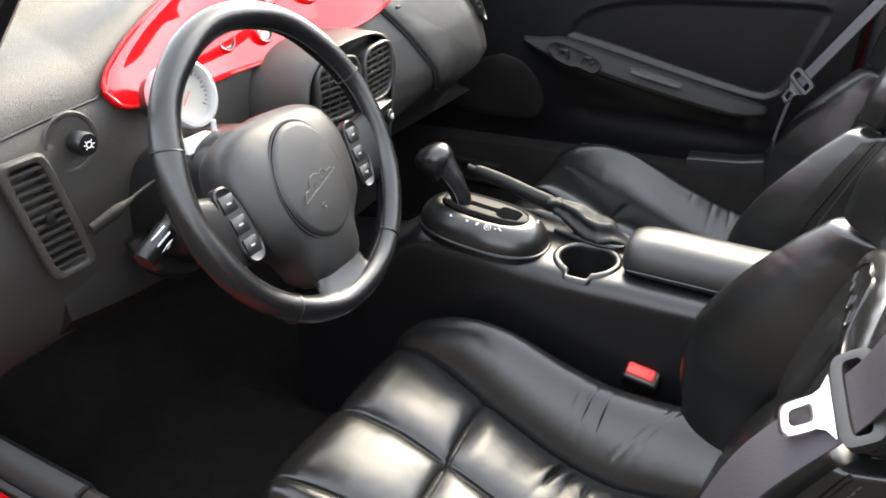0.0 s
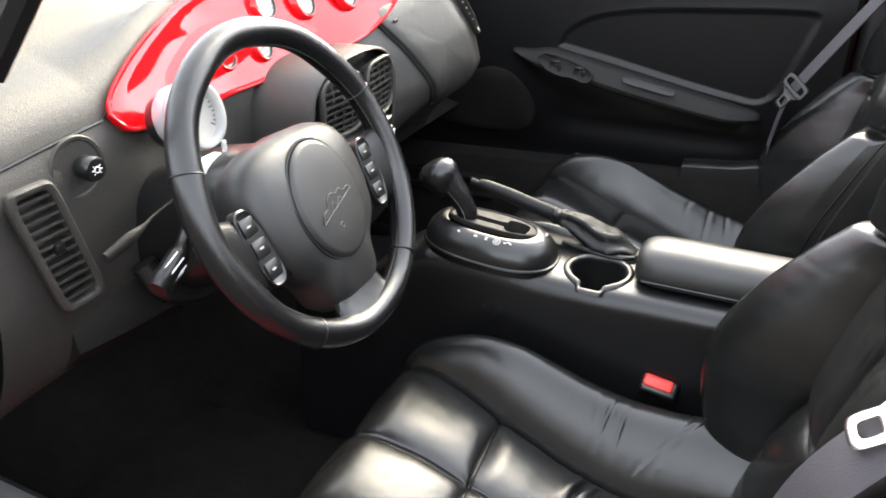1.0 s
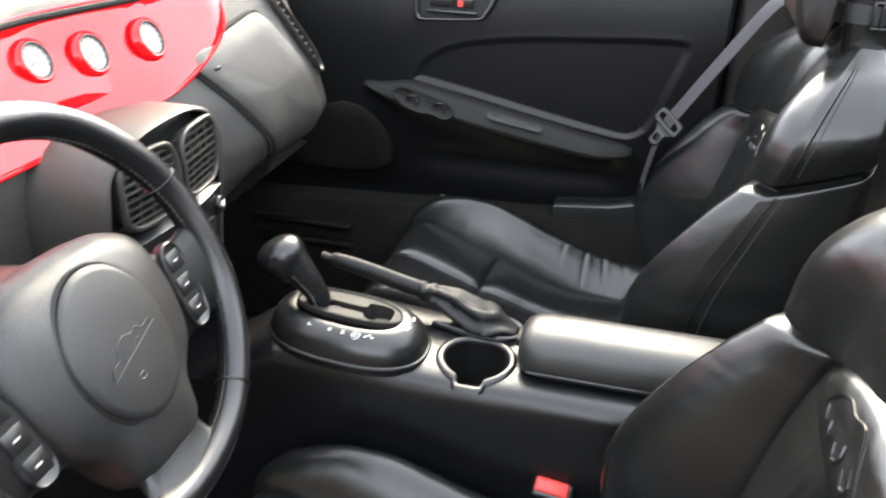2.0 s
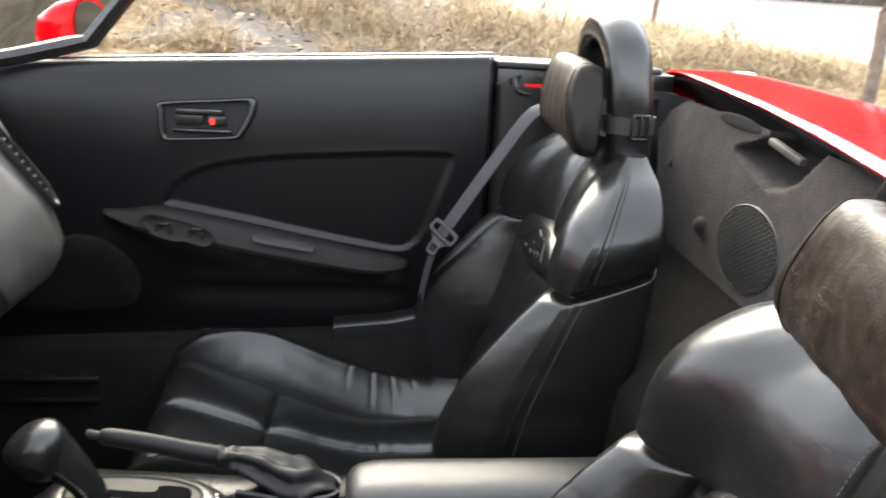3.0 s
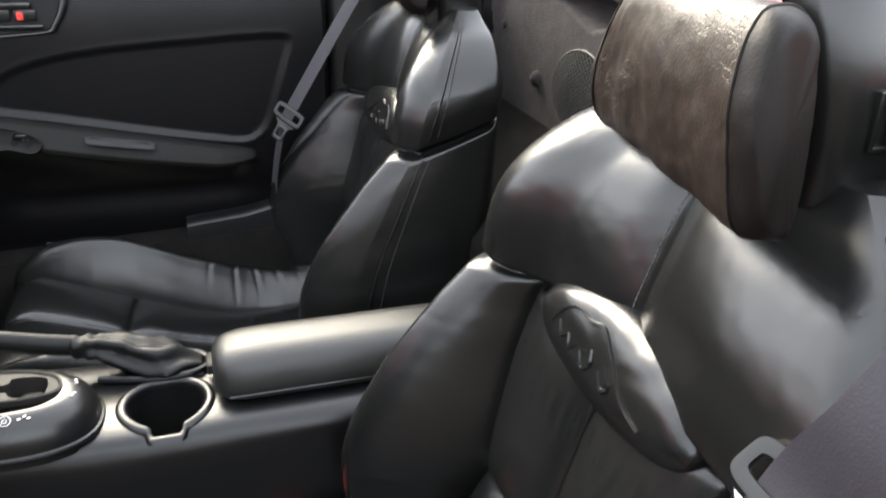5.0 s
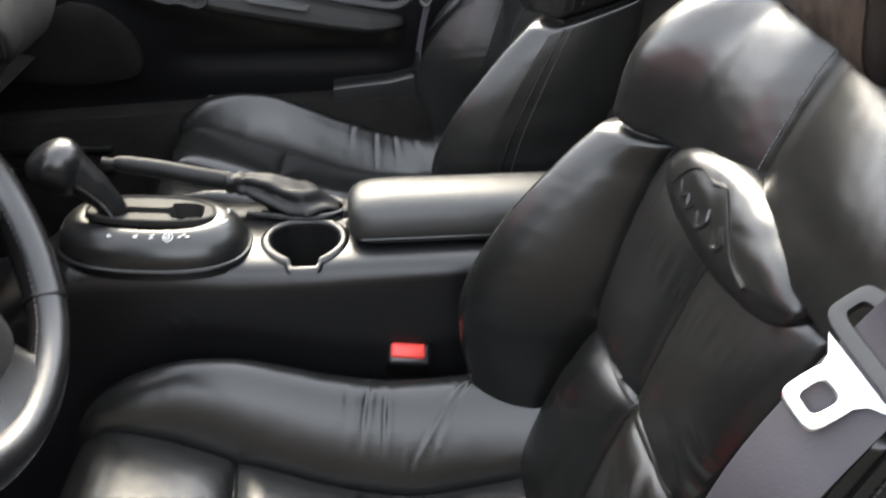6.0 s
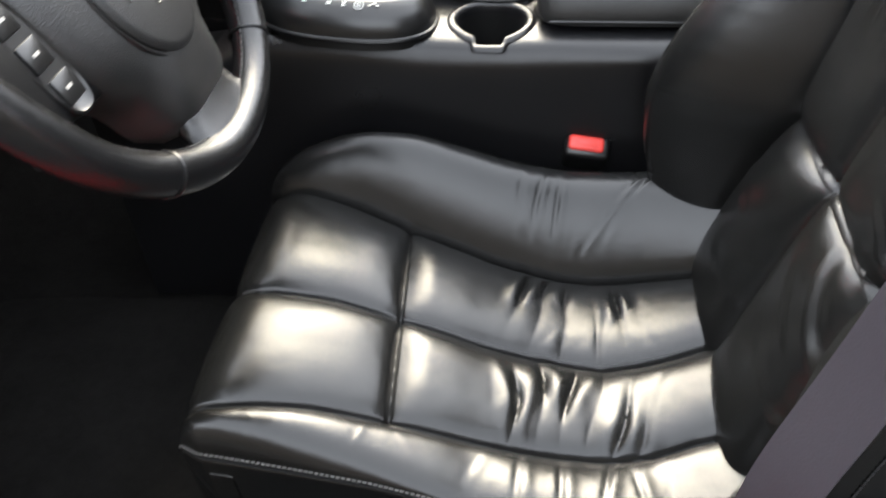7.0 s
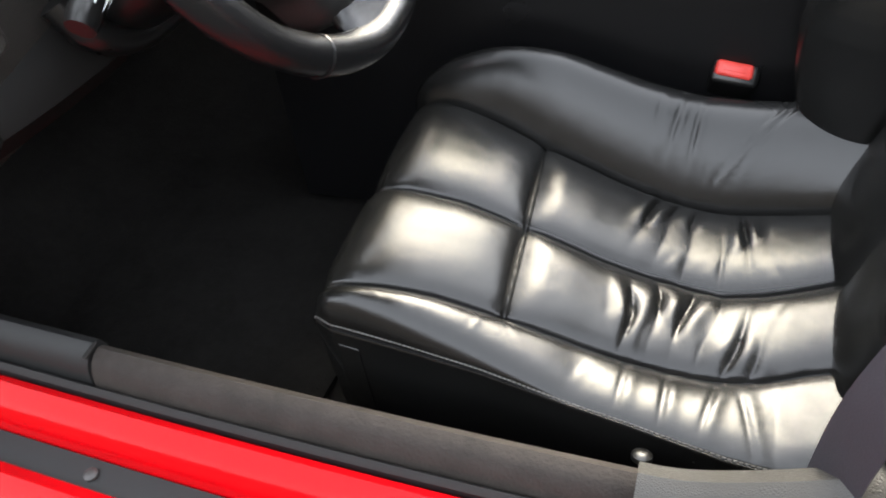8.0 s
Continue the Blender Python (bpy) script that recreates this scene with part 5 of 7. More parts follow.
# end vent on the driver's side
def vent_box(name, place, outline, slats, half_w, half_h, note, vanes=1, rim=0.006):
    """A louvred vent: rim, box backed in painted near-black shade, slats, a middle vane; place(u, v, w)."""
    c = np.array(outline).mean(0)
    grow = np.abs(np.array(outline) - c).max(0)
    out = part(name, loft([[place(*(c + (q - c) * (1 + s / grow)), w) for q in outline] for s, w in ((rim, -0.004), (rim, 0.002), (rim * 0.7, 0.0042), (rim * 0.25, 0.0040), (0.0, 0.002), (-0.001, -0.004), (-0.0015, -0.018))], False), DASH, dash, note)
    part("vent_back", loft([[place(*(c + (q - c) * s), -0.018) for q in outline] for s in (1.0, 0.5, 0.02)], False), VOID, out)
    lean = np.polyfit([q[1] for q in outline], [q[0] for q in outline], 1)[0] if name == "slim_vent" else 0.0
    for k in range(slats):
        v = -half_h + (k + 0.5) * 2 * half_h / slats
        w = half_w * math.sqrt(max(0.05, 1 - 0.0 * (v / half_h) ** 2))
        m = c[0] + lean * v
        a, b = place(m - w, c[1] + v, 0.0005), place(m + w, c[1] + v, 0.0005)
        q1, q2 = place(m - w, c[1] + v - half_h * 0.28 / slats * 2, -0.014), place(m + w, c[1] + v - half_h * 0.28 / slats * 2, -0.014)
        t = (Vector(place(c[0], c[1] + v + 0.0017, -0.003)) - Vector(place(c[0], c[1] + v, -0.003)))
        part("slat", loft([[Vector(a) - t, Vector(a) + t, Vector(q1) + t, Vector(q1) - t], [Vector(b) - t, Vector(b) + t, Vector(q2) + t, Vector(q2) - t]]), KNEE if name == "slim_vent" else DASH, out)
    for k in range(vanes):
        u = (k + 1) / (vanes + 1) * 2 * half_w - half_w
        part("vane", tube([place(c[0] + u, c[1] + v, -0.003) for v in np.linspace(-half_h, half_h, 6)], 0.0016, 5), DASH, out)
    return out


def left_vent_place(u, v, w):
    return (-0.468 + w, -0.654 + u - 0.25 * v, 0.872 + v)


rect = [(0.0215 * math.copysign(abs(math.cos(a)) ** 0.25, math.cos(a)), 0.068 * math.copysign(abs(math.sin(a)) ** 0.25, math.sin(a))) for a in np.linspace(0, 2 * math.pi, 48, endpoint=False)]
lv = vent_box("side_vent", left_vent_place, rect, 12, 0.0210, 0.066, "upright louvred vent at the dash end", 0, 0.009)
part("thumbwheel", rbox((-0.468, -0.654, 0.872), (0.010, 0.012, 0.014), 0.003), PLASTIC, lv)

# light switch knob in its round dish
part("switch_dish", lathe([(0.0360, -0.001), (0.0345, 0.0012), (0.031, 0.0008), (0.027, -0.004), (0.022, -0.010), (0.014, -0.014), (0.004, -0.015)], DISH, (1, -0.03, 0.05), 44), DASH, dash, "sunken round dish")
knob = part("light_switch", lathe([(0.009, 0.0), (0.009, 0.016), (0.0135, 0.018), (0.0145, 0.034), (0.0125, 0.038), (0.002, 0.0385)], (-0.505, -0.586, 0.937), (1, 0.0, 0.0), 28), PLASTIC, dash, "round black light switch")
kc = Vector((-0.4670, -0.586, 0.937))
part("light_symbol", tube([kc + Vector((0.001, 0.0035 * math.cos(a), 0.0035 * math.sin(a))) for a in np.linspace(0, 2 * math.pi, 14, endpoint=False)], 0.0007, 4, up=(1, 0, 0), closed=True), WHITE, knob)
for k in range(8):
    a = k * math.pi / 4
    part("light_symbol", tube([kc + Vector((0.001, r * math.cos(a), r * math.sin(a))) for r in (0.005, 0.007)], 0.0006, 4), WHITE, knob)

# lower dash trim under the column
part("knee_panel", loft([[(x - 0.03 * abs((y + 0.46) / 0.2) ** 2, y, z) for x, z in ((-0.50, 0.775), (-0.475, 0.755), (-0.470, 0.72), (-0.50, 0.69), (-0.56, 0.68), (-0.58, 0.74))] for y in np.linspace(-0.64, -0.26, 14)]), KNEE, dash, "black knee panel under the column", sharp=50)
part("column_hood", tube(smooth_line([(-0.47, -0.545, 0.80), (-0.455, -0.535, 0.765), (-0.448, -0.50, 0.742), (-0.446, -0.448, 0.735), (-0.448, -0.395, 0.742), (-0.455, -0.36, 0.765)], 24), 0.016, 10), PLASTIC, dash)
part("end_cap", loft([[(-0.50 - 0.2 * a, -0.742 - 0.004 * b, z) for a, z in ((0, 0.72), (-0.05, 0.80), (-0.05, 0.92), (0.0, 0.96), (0.6, 1.02), (1.2, 1.0), (1.2, 0.7))] for b in (0, 1)]), DASH, dash)

# centre stack: hooded panel with two vents, switches, running down to the console
def on_stack(u, v, w=0.0):
    """u across from the stack's middle, v up, w out; the panel is bowed and leans back."""
    return Vector((-0.396 + 0.10 * (v if v < 0 else -0.9 * v) - 0.9 * u * u + w, -0.125 + u, 0.905 + v + 0.15 * w))


hood = smooth_line([(-0.122, -0.24), (-0.126, -0.08), (-0.124, 0.00), (-0.106, 0.040), (-0.06, 0.062), (0.0, 0.068), (0.06, 0.062), (0.106, 0.040), (0.124, 0.0), (0.126, -0.08), (0.122, -0.24)], 60)
rings = [[on_stack(u * (s if u > 0 else 1 + (s - 1) * 0.4), v * (1 + (s - 1) * 0.5) if v > 0 else v, w) for u, v in hood] for s, w in ((1.42, -0.115), (1.30, -0.07), (1.20, -0.035), (1.13, -0.012), (1.075, -0.001), (1.03, 0.003), (0.985, 0.003), (0.965, 0.0))]
stack = part("stack_hood", sheet(rings), DASH, dash, "arched hood of the centre stack", sharp=60)
inner = [[on_stack(u * 0.965 * s, (v * 0.965 if v > 0 else v), 0.0025 if v < -0.052 else -0.014) for u, v in hood] for s in (1.0, 0.6, 0.2, 0.0)]
part("stack_panel", sheet(inner), PLASTIC, stack, "black stack panel")
for sg in (-1, 1):
    outl = [(sg * 0.056 + 0.046 * math.copysign(abs(math.cos(a)) ** 0.55, math.cos(a)), 0.002 + 0.042 * math.copysign(abs(math.sin(a)) ** 0.55, math.sin(a)) - 0.004 * sg * 0) for a in np.linspace(0, 2 * math.pi, 40, endpoint=False)]
    vent_box("centre_vent", lambda u, v, w: on_stack(u, v, w + 0.003), outl, 8, 0.0445, 0.040, "round-cornered louvred vent", 3)
for u, v in ((0.106, -0.090), (-0.098, -0.092)):
    b = part("push_button", lathe([(0.012, 0.0), (0.012, 0.006), (0.010, 0.008), (0.001, 0.0085)], on_stack(u, v, 0.002), (1, 0.1, 0.15), 24), PLASTIC, dash)
    for k in (-1, 0, 1):
        part("print_bar", rbox(tuple(on_stack(u, v + 0.004 * k, 0.011)), (0.0006, 0.010, 0.0022), 0.0002, 1), WHITE, b)
for k in range(3):
    part("dial_knob", lathe([(0.021, 0.0), (0.021, 0.008), (0.017, 0.014), (0.001, 0.015)], on_stack(-0.062 + 0.062 * k, -0.165, 0.003), (1, 0, 0.1), 28), PLASTIC, dash)
part("radio", rbox(tuple(on_stack(0, -0.115, 0.004)), (0.012, 0.15, 0.045), 0.003), GLOSS, dash, "black radio front")
for k in range(5):
    part("radio_key", rbox(tuple(on_stack(-0.055 + 0.022 * k, -0.128, 0.012)), (0.004, 0.017, 0.010), 0.0015), PLASTIC, dash)

# glovebox lid
def on_glove(u, v, w=0.0):
    z = 0.842 + v
    p = np.array((np.interp(z, FACE[:, 1], FACE[:, 0]), z))
    x, y, z = dash_place(u, p)
    return Vector((x + w, y, z + 0.1 * w))


lid = smooth_line([(0.052, 0.150), (0.062, 0.160), (0.10, 0.168), (0.20, 0.184), (0.236, 0.188), (0.256, 0.180), (0.285, 0.135), (0.312, 0.075), (0.322, 0.02), (0.31, -0.03), (0.25, -0.05), (0.18, -0.02), (0.131, 0.041), (0.09, 0.094), (0.052, 0.140), (0.052, 0.150)], 90)[:-1]
lc = lid.mean(0)
glove = part("glovebox_lid", loft([[on_glove(*(lc + (q - lc) * s), w) for q in lid] for s, w in ((1.0, -0.006), (1.0, 0.006), (0.985, 0.0095), (0.96, 0.011), (0.7, 0.012), (0.4, 0.012), (0.05, 0.012))]), DASH, dash, "grained glovebox lid", sharp=50)
part("lid_gap", tube([on_glove(*(lc + (q - lc) * 1.016), 0.0005) for q in lid], 0.0042, 6, closed=True), VOID, dash)
part("lid_catch", rbox(tuple(on_glove(0.088, 0.136, 0.0125)), (0.004, 0.014, 0.006), 0.0015), DASH, glove)

# slim vent at the passenger end
sv = smooth_line([(0.300, 0.205), (0.316, 0.212), (0.330, 0.200), (0.368, 0.125), (0.382, 0.088), (0.372, 0.078), (0.358, 0.088), (0.322, 0.155), (0.300, 0.205)], 48)[:-1]
vent_box("slim_vent", lambda u, v, w: on_glove(u, v, w + 0.008), [tuple(q) for q in sv], 9, 0.0065, 0.052, "slim upright vent", 0)


# ---- centre console ----
console = thing("centre_console", (0, -0.02, 0.21), "satin black plastic centre console between the seats", "console")


def console_section(x):
    """Ring of the console's cross-section: top height, half width."""
    top = np.interp(x, (-0.55, -0.42, -0.355, -0.32, -0.30, -0.10, 0.0, 0.05, 0.5), (0.56, 0.58, 0.625, 0.655, 0.664, 0.650, 0.648, 0.650, 0.652))
    hw = np.interp(x, (-0.55, -0.30, 0.0, 0.5), (0.105, 0.098, 0.097, 0.097))
    edge = np.interp(x, (-0.4, -0.1, 0.05, 0.5), (0.018, 0.022, 0.020, 0.010))
    half = [(0.0, top), (0.05, top - 0.001), (hw - 0.024, top - 0.004), (hw - 0.012, top - 0.009), (hw - 0.004, top - edge), (hw, top - edge - 0.012), (hw + 0.002, 0.58), (hw + 0.004, 0.45), (hw + 0.010, 0.21)]
    pts = [(-0.02 - v, z) for v, z in half[::-1]] + [(-0.02 + v, z) for v, z in half[1:]]
    return smooth_line(pts, 180)


# the shell, with a round well cut for the cup holder
CUP = (-0.022, -0.050)


def cup_radius(a):
    """Outline of the well: a circle with a thumb notch towards the driver."""
    d = abs(math.atan2(math.sin(a + math.pi / 2), math.cos(a + math.pi / 2)))
    if d < 0.25:
        return 0.0520 / math.cos(d)
    return 0.0425 + 0.0112 * (1 - step(d, 0.25, 0.46))


xs = np.linspace(-0.56, 0.50, 300)
rows = [[(x, y, z) for y, z in console_section(x)] for x in xs]


def top_z(x, y):
    s = console_section(x)
    mid = s[:, 1] > 0.60
    return float(np.interp(y, s[mid][:, 0], s[mid][:, 1]))


def in_cup(i, j):
    p = np.mean([rows[i][j], rows[i + 1][j + 1]], axis=0)
    if p[2] < 0.6:
        return False
    d, a = math.hypot(p[0] - CUP[0], p[1] - CUP[1]), math.atan2(p[1] - CUP[1], p[0] - CUP[0])
    return d < cup_radius(a) + 0.003


v, f = pick_faces(rows, lambda i, j: not in_cup(i, j))
part("console_shell", (v, f), CONSOLE, console, "satin black console shell", sharp=50)
angles = np.linspace(0, 2 * math.pi, 144, endpoint=False)


def cup_point(a, grow, dz):
    r = cup_radius(a) * grow if grow < 1 else cup_radius(a) + (grow - 1)
    x, y = CUP[0] + r * math.cos(a), CUP[1] + r * math.sin(a)
    return (x, y, max(top_z(x, y), 0.640) + dz)


rim_rings = [[cup_point(a, g, dz) for a in angles] for g, dz in ((1.0145, -0.001), (1.013, 0.0015), (1.010, 0.0035), (1.006, 0.0042), (1.0025, 0.0028), (1.0, -0.001), (0.998, -0.010))]
wall = [[(CUP[0] + cup_radius(a) * s * math.cos(a), CUP[1] + cup_radius(a) * s * math.sin(a), z) for a in angles] for s, z in ((0.99, 0.60), (0.95, 0.575), (0.4, 0.572), (0.02, 0.572))]
cup = part("cup_holder", sheet(rim_rings, True), CONSOLE, console, "raised cup holder lip with a thumb notch", sharp=60)
part("cup_well", sheet([rim_rings[-1]] + wall, True), PLASTIC, cup, "deep black well", sharp=60)

# armrest lid
rings = []
for x, s in ((0.034, 0.40), (0.036, 0.64), (0.042, 0.82), (0.052, 0.93), (0.068, 0.99), (0.10, 1.0), (0.2, 1.0), (0.3, 1.0), (0.42, 1.0), (0.47, 0.97), (0.48, 0.8)):
    c = np.array((-0.024, 0.670))
    pts = smooth_line([(-0.078, 0.655), (-0.080, 0.668), (-0.071, 0.693), (-0.051, 0.706), (-0.024, 0.709), (0.003, 0.706), (0.023, 0.693), (0.032, 0.668), (0.030, 0.655), (-0.024, 0.652), (-0.078, 0.655)], 41)[:-1]
    rings.append([(x, *(c + (p - c) * s + (0, 0.003 * grain(x, p[0], p[1], 10)))) for p in pts])
arm = part("armrest", loft(rings, True, True), LID_VINYL, console, "padded black vinyl armrest lid", sharp=60)
part("armrest_seam", tube([(x, -0.0805, 0.662) for x in np.linspace(0.05, 0.46, 20)], 0.0014, 5), PLASTIC, arm)
part("armrest_latch", rbox((0.033, -0.008, 0.668), (0.012, 0.034, 0.014), 0.003), GREY_PLATE, console, "grey latch at the armrest's front")

# gear selector: an oval dome with a sunk plate, gate, letters and lever
GX, GY = -0.204, -0.056


def gear_oval(a, rx, ry):
    return rx * math.copysign(abs(math.cos(a)) ** 0.82, math.cos(a)), ry * math.copysign(abs(math.sin(a)) ** 0.82, math.sin(a))


rings = []
for rx, ry, dz in ((0.112, 0.072, -0.012), (0.112, 0.072, 0.000), (0.1115, 0.0715, 0.008), (0.109, 0.069, 0.017), (0.104, 0.064, 0.026), (0.097, 0.057, 0.033), (0.089, 0.050, 0.0375), (0.082, 0.045, 0.0395), (0.076, 0.041, 0.0395)):
    ring = []
    for a in np.linspace(0, 2 * math.pi, 72, endpoint=False):
        u, w = gear_oval(a, rx, ry)
        ring.append((GX + u, GY + w, 0.655 - 0.085 * (u - 0.05) + dz))
    rings.append(ring)
gear = part("gear_surround", loft(rings, False), PLASTIC, console, "domed black gear selector surround", sharp=60)


def gear_place(u, w, dz):
    return (GX + u, GY + w, 0.655 - 0.085 * (u - 0.05) + dz)


part("surround_ring", tube([gear_place(*gear_oval(a, 0.1125, 0.0728), 0.0) for a in np.linspace(0, 2 * math.pi, 64, endpoint=False)], 0.0035, 8, closed=True), CONSOLE, gear)
plate_out = [(u, w + 0.004 if w > 0 else 0.004 + w * 0.72) for u, w in (gear_oval(a, 0.077, 0.037) for a in np.linspace(0, 2 * math.pi, 72, endpoint=False))]
slot = smooth_line([(-0.052, 0.006), (-0.049, 0.014), (0.016, 0.014), (0.024, 0.026), (0.052, 0.026), (0.061, 0.016), (0.060, -0.008), (0.050, -0.014), (0.030, -0.013), (0.022, -0.006), (0.016, -0.001), (-0.048, -0.001), (-0.052, 0.006)], 121)[:-1]
# the plate between its rim and the slot, then the slot's wall
def nearest_ring(ring_a, ring_b):
    def turn_of(q):
        return math.atan2(q[1] - 0.003, q[0] - 0.028)

    return [min(ring_b, key=lambda q: abs(math.remainder(turn_of(q) - turn_of(p), 2 * math.pi))) for p in ring_a]


sl_in = nearest_ring(plate_out, [tuple(q) for q in slot])
part("gear_plate", sheet([[gear_place(*q, 0.034) for q in plate_out], [gear_place(*q, 0.0415) for q in plate_out], [gear_place(q[0] * 0.965, 0.004 + (q[1] - 0.004) * 0.93, 0.0425) for q in plate_out], [gear_place(q[0] * 0.94, 0.004 + (q[1] - 0.004) * 0.88, 0.0405) for q in plate_out], [gear_place(*q, 0.0400) for q in sl_in], [gear_place(*q, 0.012) for q in sl_in]], True), GREY_PLATE, gear, "dark grey gear plate with stepped gate", sharp=30)
# near-black floor: the gate's deep shade is put into its colour
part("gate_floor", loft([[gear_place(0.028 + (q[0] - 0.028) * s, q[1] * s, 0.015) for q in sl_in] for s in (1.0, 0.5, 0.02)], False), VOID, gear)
part("gate_step", rbox(gear_place(0.043, 0.004, 0.020), (0.024, 0.030, 0.014), 0.005), GREY_PLATE, gear)


def letters(text, at, size, turn, parent, material=WHITE, lean=None):
    cu = bpy.data.curves.new("letter", "FONT")
    cu.body, cu.size, cu.extrude, cu.align_x, cu.align_y = text, size, 0.0002, "CENTER", "CENTER"
    tmp = bpy.data.objects.new("letter", cu)
    scene.collection.objects.link(tmp)
    bpy.context.view_layer.update()
    me = bpy.data.meshes.new_from_object(tmp.evaluated_get(bpy.context.evaluated_depsgraph_get()))
    bpy.data.objects.remove(tmp)
    m = Matrix.Translation(at) @ turn
    shape = [tuple(m @ q.co) for q in me.vertices], [tuple(q.vertices) for q in me.polygons]
    return part("letter", shape, material, parent, "white letter " + text)


flat = Matrix.Rotation(radians(5), 4, "Y") @ Matrix.Rotation(radians(34), 4, "X") @ Matrix.Rotation(radians(90), 4, "Z")
for ch, u in (("P", -0.037), ("R", -0.008), ("N", 0.010), ("D", 0.028)):
    letters(ch, gear_place(u, -0.0515, 0.0372), 0.0076, flat, gear)
part("letter_ring", tube([Vector(gear_place(0.028, -0.0515, 0.0372)) + flat.to_3x3() @ Vector((0.0055 * math.cos(a), 0.0055 * math.sin(a), 0)) for a in np.linspace(0, 2 * math.pi, 20, endpoint=False)], 0.0005, 4, closed=True), WHITE, gear)
for du, dw, dz in ((0.041, -0.050, 0.0372), (0.046, -0.047, 0.0385), (0.050, -0.049, 0.0372), (0.088, -0.014, 0.0385), (0.090, -0.008, 0.0380), (0.090, 0.012, 0.0380), (0.089, 0.018, 0.0380)):
    part("print_bar", rbox(gear_place(du, dw, dz), (0.0038, 0.0018, 0.001), 0.0003, 1), WHITE, gear)
stick_line = smooth_line([(-0.243, -0.054, 0.690), (-0.250, -0.055, 0.712), (-0.263, -0.056, 0.734), (-0.281, -0.058, 0.757), (-0.293, -0.059, 0.772)], 24)
lever = part("gear_lever", tube(stick_line, np.interp(range(24), (0, 8, 16, 23), (0.0150, 0.017, 0.0222, 0.0278)), 18), LEATHER_WHEEL, console, "stitched leather gear lever", sharp=60)
ax = Vector((-0.45, -0.05, 0.87)).normalized()
part("gear_knob", lathe([(0.016, -0.038), (0.026, -0.026), (0.0315, -0.012), (0.0335, 0.000), (0.0318, 0.009), (0.0285, 0.0145), (0.0235, 0.0185), (0.017, 0.0215), (0.009, 0.0232), (0.001, 0.024)], (-0.299, -0.060, 0.772), ax, 40), LEATHER_WHEEL, lever, "smooth dark leather gear knob", 60)
part("lever_stitching", stitches([np.array(p) + (0.0, -r * 1.0, 0.003) for p, r in zip(stick_line, np.interp(range(24), (0, 8, 16, 23), (0.0150, 0.017, 0.0222, 0.0278)))], 0.0055, 0.004, 0.0010), PALE_THREAD, lever)
part("lever_collar", rbox((-0.238, -0.057, 0.688), (0.036, 0.034, 0.012), 0.005), CONSOLE, lever)

# handbrake with its gathered boot
brake = thing("handbrake", (-0.13, 0.04, 0.66), "black handbrake lever with a gathered leather boot", "handbrake")
hb = smooth_line([(-0.262, 0.028, 0.728), (-0.21, 0.031, 0.716), (-0.16, 0.036, 0.700), (-0.125, 0.040, 0.690)], 24)
part("grip", tube(hb, np.interp(range(24), (0, 1, 3, 20, 23), (0.008, 0.0105, 0.0115, 0.0135, 0.013)), 16, wide=0.85), MATTE_LEATHER, brake, "grained black grip", sharp=60)
part("release_button", tube([(-0.277, 0.0275, 0.7315), (-0.262, 0.028, 0.728)], 0.0052, 12), GREY_PLATE, brake, "grey release button")
rings = []
for i, s in enumerate(np.linspace(0, 1, 44)):
    x = -0.128 + 0.150 * s
    cz, cy = np.interp(s, (0, 0.2, 0.5, 1), (0.690, 0.684, 0.668, 0.650)), np.interp(s, (0, 1), (0.041, 0.022))
    ry, rz = np.interp(s, (0, 0.15, 0.35, 0.7, 1), (0.014, 0.015, 0.023, 0.032, 0.018)), np.interp(s, (0, 0.2, 0.4, 0.8, 1), (0.014, 0.015, 0.021, 0.020, 0.006))
    ring = []
    for a in np.linspace(0, 2 * math.pi, 36, endpoint=False):
        k = 1 + 0.24 * math.sin(5 * a + 9 * s + 2 * math.sin(7 * s)) * np.clip(s * 4, 0, 1) + (0.10 * math.sin(60 * s) if s < 0.22 else 0.0) + 0.18 * grain(x * 1.0, math.cos(a) * 0.03, math.sin(a) * 0.03, 40)
        ring.append((x, cy + ry * k * math.cos(a), cz + rz * k * math.sin(a)))
    rings.append(ring)
part("boot", loft(rings), MATTE_LEATHER, brake, "gathered black leather boot", sharp=70)
part("boot_frame", tube(smooth_line([(-0.105, 0.068, 0.652), (-0.03, 0.064, 0.652), (0.015, 0.050, 0.652), (0.030, 0.022, 0.653), (0.010, 0.0, 0.654), (-0.04, -0.002, 0.654), (-0.10, 0.010, 0.656)], 40), 0.0045, 8), CONSOLE, brake)

# ---- belt buckle by the console ----
buckle = thing("belt_buckle", (0.104, -0.128, 0.40), "black seat belt buckle with a red release button", "belt buckle")
bt = Matrix.Rotation(radians(8), 4, "Y") @ Matrix.Rotation(radians(34), 4, "X")
part("buckle_body", turned(rbox((0, 0, -0.034), (0.058, 0.032, 0.078), 0.007, 3), Matrix.Translation((0.106, -0.128, 0.514)) @ bt), PLASTIC, buckle)
btn = turned(rbox((0, 0, 0), (0.046, 0.021, 0.012), 0.005, 3), Matrix.Translation((0.104, -0.128, 0.518)) @ bt)
red = part("release_button", btn, BUTTON_RED, buckle, "red release button")
part("button_dish", turned(rbox((0, 0, 0.0058), (0.028, 0.009, 0.002), 0.001, 2), Matrix.Translation((0.104, -0.128, 0.518)) @ bt), BUTTON_RED, red)
part("buckle_stem", tube([(0.11, -0.145, 0.24), (0.108, -0.145, 0.36), (0.105, -0.140, 0.45)], 0.009, 8, wide=1.6), PLASTIC, buckle)


